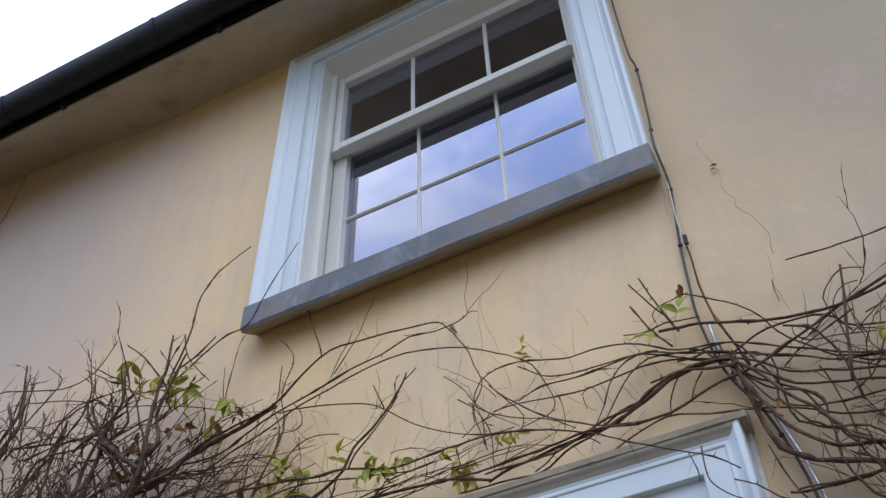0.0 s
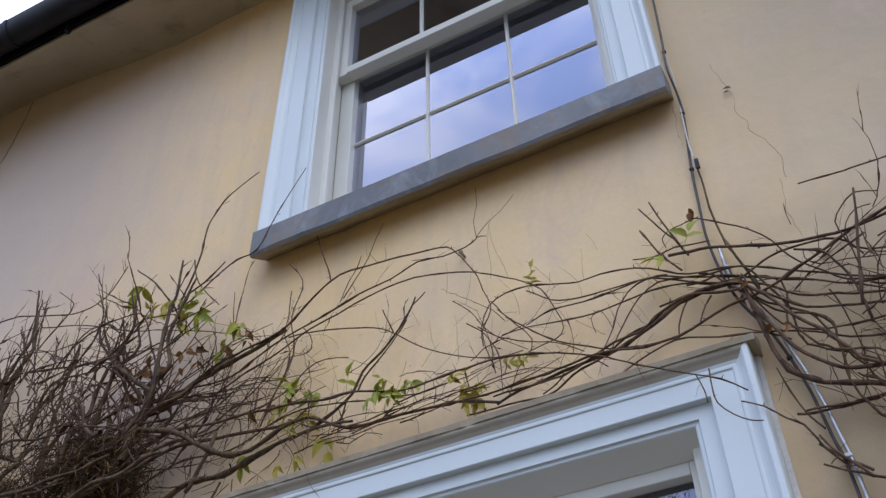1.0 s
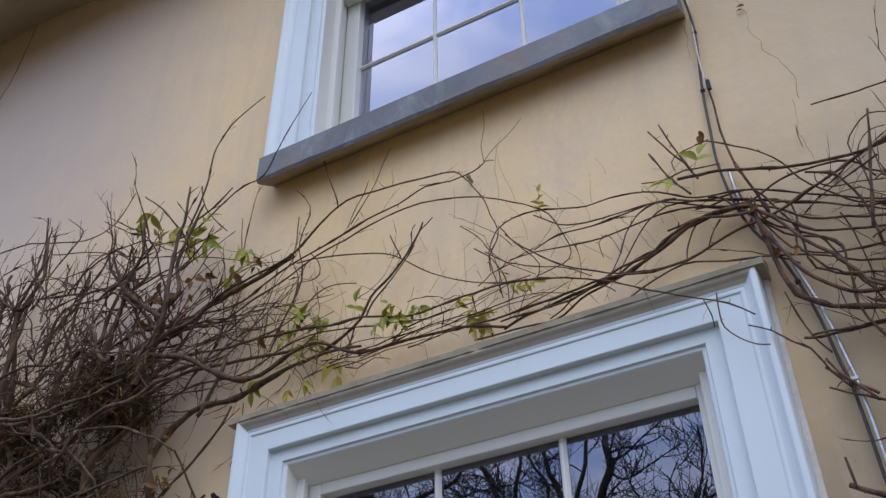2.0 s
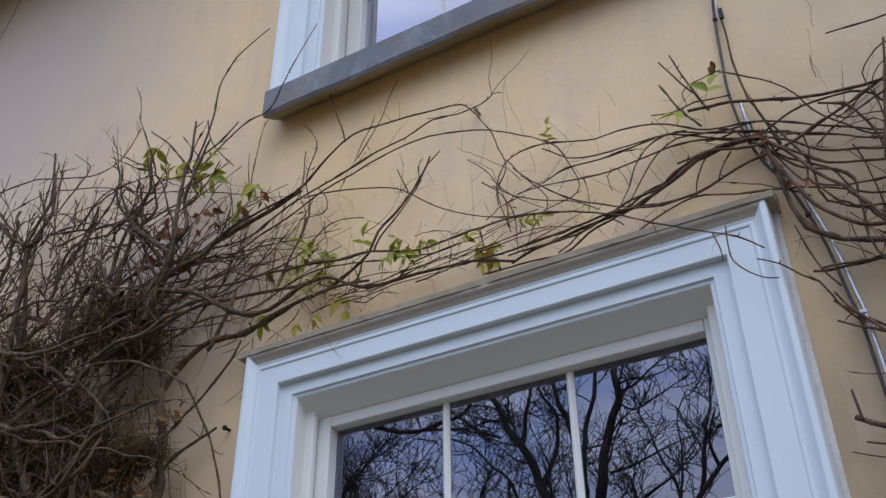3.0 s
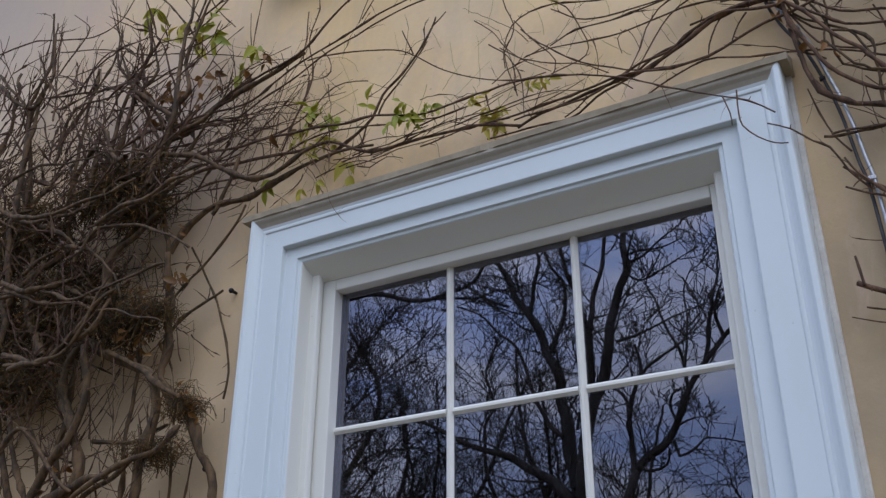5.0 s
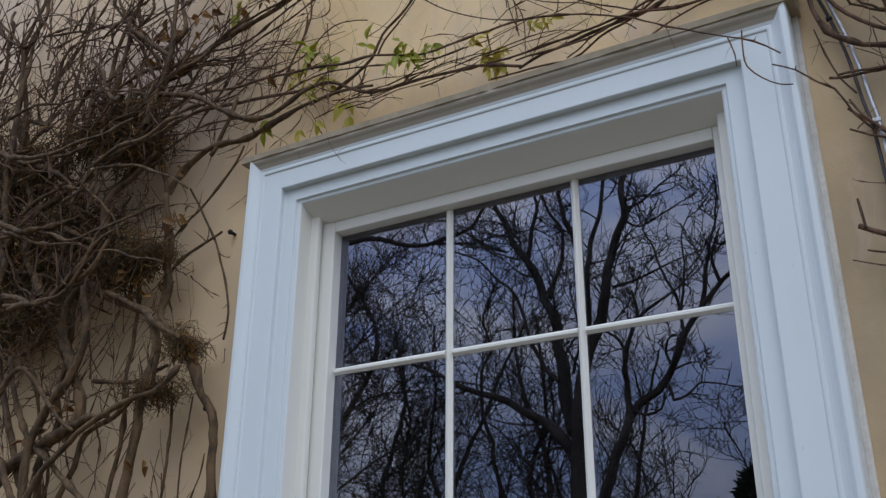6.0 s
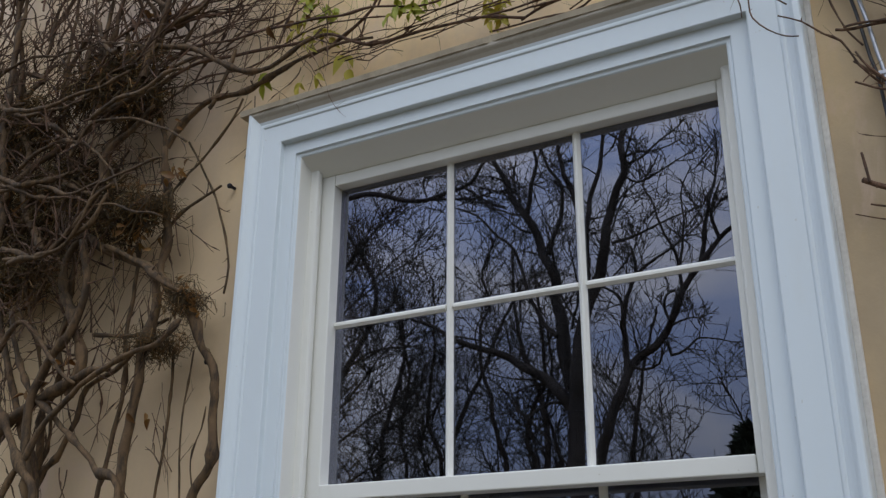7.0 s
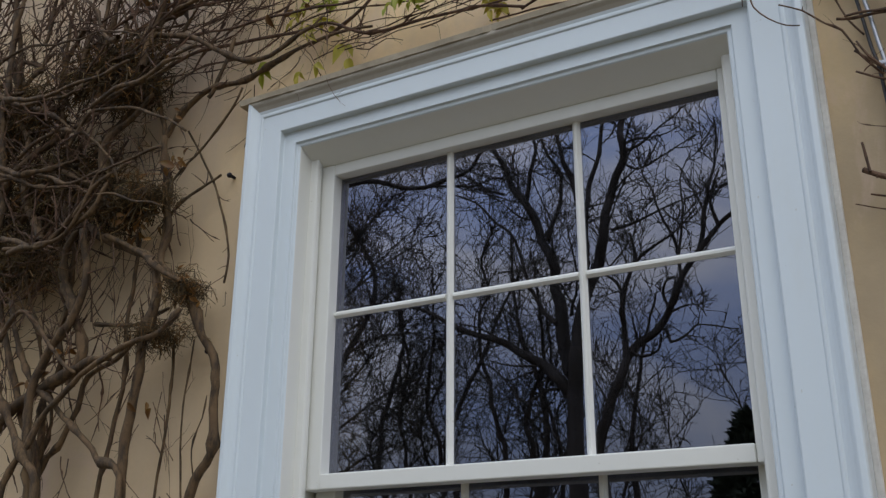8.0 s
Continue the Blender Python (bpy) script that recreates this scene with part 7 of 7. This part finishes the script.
    b.limb([(-2.46, -14.34, 7.03), (-2.51, -14.45, 7.52), (-2.58, -14.42, 7.88), (-2.71, -14.44, 8.22), (-2.81, -14.30, 8.57), (-2.94, -14.45, 8.98), (-3.03, -14.45, 9.26), (-2.89, -14.27, 9.42), (-2.71, -14.27, 9.79)], 0.036, 0.012, 3, 0.7)
    b.limb([(-2.47, -14.26, 7.42), (-2.38, -14.31, 8.00), (-2.38, -14.52, 8.64), (-2.40, -14.52, 9.01), (-2.10, -14.38, 9.48)], 0.030, 0.010, 3, 0.7)
    b.limb([(-3.53, -14.29, 6.91), (-3.29, -14.28, 7.41), (-3.00, -14.36, 7.71), (-2.64, -14.26, 7.84), (-2.44, -14.50, 8.12), (-2.12, -14.48, 8.39)], 0.045, 0.014, 4, 0.8)
    b.limb([(-3.33, -14.45, 7.49), (-3.33, -14.47, 7.81), (-3.39, -14.46, 8.13)], 0.050, 0.020, 3, 0.6)
    b.finish()
    c = Tree("bare tree with a low sagging limb and rising twigs", 13)
    c.limb([(-12.47, -15.31, 0.00), (-12.44, -15.31, 2.50), (-12.47, -15.31, 4.54), (-12.49, -15.24, 7.41), (-12.40, -15.34, 9.55), (-11.68, -15.19, 10.69), (-10.93, -15.07, 10.81), (-10.38, -15.22, 10.87), (-9.70, -15.16, 10.82), (-9.08, -15.17, 10.57), (-8.41, -15.07, 10.35), (-8.01, -15.13, 10.38), (-7.56, -15.10, 10.43), (-7.21, -15.25, 10.61), (-6.84, -15.08, 10.84), (-6.64, -15.29, 11.26), (-6.35, -15.23, 11.64)], 0.220, 0.030, 8, 1.0)
    c.limb([(-8.01, -15.13, 10.33), (-7.22, -15.25, 10.19), (-6.58, -15.08, 10.16), (-5.91, -15.09, 10.13), (-5.48, -15.30, 10.24)], 0.030, 0.012, 12, 0.9)
    c.limb([(-8.32, -15.28, 10.52), (-8.40, -15.33, 10.91), (-8.11, -15.09, 10.96), (-7.79, -15.25, 11.16)], 0.025, 0.010, 9, 0.7)
    c.limb([(-11.79, -15.23, 7.06), (-10.60, -15.27, 7.98), (-9.88, -15.31, 8.61), (-9.07, -15.21, 9.12), (-8.38, -15.28, 9.61), (-7.75, -15.18, 10.16)], 0.034, 0.010, 12, 1.0)
    c.limb([(-11.92, -15.29, 8.18), (-10.53, -15.20, 9.15), (-9.75, -15.07, 9.69), (-9.27, -15.24, 10.43)], 0.034, 0.010, 12, 1.0)
    c.limb([(-11.95, -15.06, 6.51), (-10.60, -15.33, 7.20), (-9.75, -15.19, 7.57), (-9.02, -15.17, 8.11), (-8.09, -15.06, 8.45)], 0.034, 0.010, 12, 1.0)
    c.limb([(-11.91, -15.07, 5.99), (-10.57, -15.20, 8.50), (-9.93, -15.12, 9.33), (-9.61, -15.06, 10.22)], 0.034, 0.010, 12, 1.0)
    c.limb([(-11.15, -15.13, 8.29), (-10.20, -15.06, 9.22), (-9.46, -15.07, 9.91), (-9.10, -15.21, 10.38)], 0.034, 0.010, 12, 1.0)
    c.limb([(-11.42, -15.15, 7.26), (-10.31, -15.30, 8.21), (-9.36, -15.22, 8.71), (-8.55, -15.09, 8.93), (-7.88, -15.18, 9.37)], 0.034, 0.010, 12, 1.0)
    c.limb([(-11.81, -15.07, 4.72), (-10.37, -15.11, 5.80), (-9.64, -15.08, 6.49), (-9.10, -15.11, 7.06), (-8.66, -15.08, 7.42)], 0.048, 0.014, 21, 1.0)
    c.limb([(-12.02, -15.03, 3.75), (-10.31, -15.14, 4.13), (-9.30, -14.90, 4.50), (-8.57, -15.03, 4.72), (-8.01, -14.98, 5.11)], 0.048, 0.014, 21, 1.0)
    c.limb([(-11.84, -14.96, 4.22), (-10.34, -15.11, 5.08), (-9.63, -15.13, 5.51), (-8.92, -15.10, 5.82), (-7.94, -14.85, 6.03)], 0.048, 0.014, 21, 1.0)
    c.limb([(-11.61, -15.12, 5.71), (-10.35, -15.02, 6.58), (-9.38, -14.89, 6.94), (-8.30, -14.97, 6.94)], 0.048, 0.014, 21, 1.0)
    c.finish()
    slim = "slender dark bare tree among the others"
    for seed, way, r, kids, reach in ((41, [(-6.2, 4.3), (-6.34, 4.98), (-6.13, 5.57), (-5.9, 6.22), (-5.93, 7.4), (-6.1, 8.6)], 0.11, 20, 1.3),
                                      (42, [(-6.86, 4.33), (-6.92, 4.85), (-7.1, 5.45), (-7.18, 5.94), (-7.29, 6.44), (-7.35, 7.45), (-7.18, 7.94), (-7.34, 8.61), (-7.05, 9.6)], 0.10, 24, 1.4),
                                      (43, [(-8.32, 4.43), (-8.38, 4.96), (-8.6, 5.37), (-8.68, 6.09), (-8.48, 7.2), (-8.6, 8.8)], 0.09, 22, 1.4),
                                      (44, [(-5.62, 4.42), (-5.77, 4.99), (-5.84, 5.57), (-5.73, 6.26), (-5.8, 7.4)], 0.08, 16, 1.1),
                                      (45, [(-9.2, 4.4), (-9.3, 5.4), (-9.1, 6.6), (-9.5, 8.2)], 0.08, 22, 1.4)):
        t = Tree(slim, seed)
        x, z = way[0]
        t.limb([(x + 0.1, -16.0, 0.0), (x, -16.0, z * 0.5)] + [(x, -16.0 + 0.1 * math.sin(7 * z), z) for x, z in way], r, 0.02, kids, reach)
        t.finish()
    low, thin = "low bare thicket tree with upright twigs", "slender bare tree further off"
    for label, x, y, h, r, seed, kids in ((thin, -7.6, -19, 10.5, 0.14, 21, 18), (thin, -13.5, -19, 12, 0.2, 22, 16), (thin, -9.8, -20, 10, 0.14, 24, 18), (thin, -11.4, -19, 10, 0.14, 27, 18),
                                          (low, -4.05, -16.0, 5.9, 0.06, 23, 20), (low, -3.6, -17.5, 5.6, 0.05, 28, 16), (low, -8.6, -16.5, 6.6, 0.08, 31, 18), (low, -10.4, -17, 6.4, 0.08, 32, 18), (low, -6.9, -17.5, 6.0, 0.07, 33, 16),
                                          (low, -12.2, -16.5, 7.0, 0.08, 34, 16), (low, -2.3, -17.0, 6.1, 0.055, 25, 18), (low, -1.5, -17.5, 6.2, 0.05, 29, 14), (thin, -5.6, -21, 9, 0.13, 26, 16)):
        t = Tree(label, seed)
        g = t.r
        t.limb([(x, y, 0), (x + g.gauss(0, 0.15), y, h * 0.25), (x + g.gauss(0, 0.3), y, h * 0.55), (x + g.gauss(0, 0.4), y, h * 0.8), (x + g.gauss(0, 0.5), y, h)], r, r * 0.2, kids, h * 0.2)
        t.finish()


def evergreen():
    """A dark bush of many small sprays."""
    g = random.Random(3)
    ob = thing("evergreen_bush", "dark dense evergreen bush beyond the lawn", "bush")
    cx, cy, top = -1.75, -15.6, 4.75
    t = Tubes()
    p = smooth_path([(cx, cy, 0), (cx, cy, 2), (cx + 0.05, cy, 4.2)], 0.3)
    t.add(p, np.linspace(0.12, 0.03, len(p)), 7)
    t.object("trunk", BARK, ob)
    v, f = [], []
    for _ in range(10000):
        h, a = g.uniform(0.1, top), g.uniform(0, 6.283)
        rad = 1.1 * (1 - (h / (top + 0.1)) ** 5) * (0.8 + 0.55 * noise.noise((h * 1.7, math.cos(a) * 1.5, math.sin(a) * 1.5))) * g.random() ** 0.5
        c = Vector((cx + rad * math.cos(a), cy + rad * math.sin(a), h))
        d = Vector((math.cos(a) + g.gauss(0, 0.5), math.sin(a) + g.gauss(0, 0.5), g.gauss(0.3, 0.6))).normalized() * g.uniform(0.12, 0.28)
        s = Vector((g.gauss(0, 1), g.gauss(0, 1), g.gauss(0, 1))).cross(d).normalized() * 0.035
        k = len(v)
        v += [c - s, c + s, c + d * 0.6 + s * 0.8, c + d, c + d * 0.6 - s * 0.8]
        f.append((k, k + 1, k + 2, k + 3, k + 4))
    tagged(mesh_object("foliage", v, f, EVERGREEN, ob), kind="stuff")


ground()
trees()
evergreen()
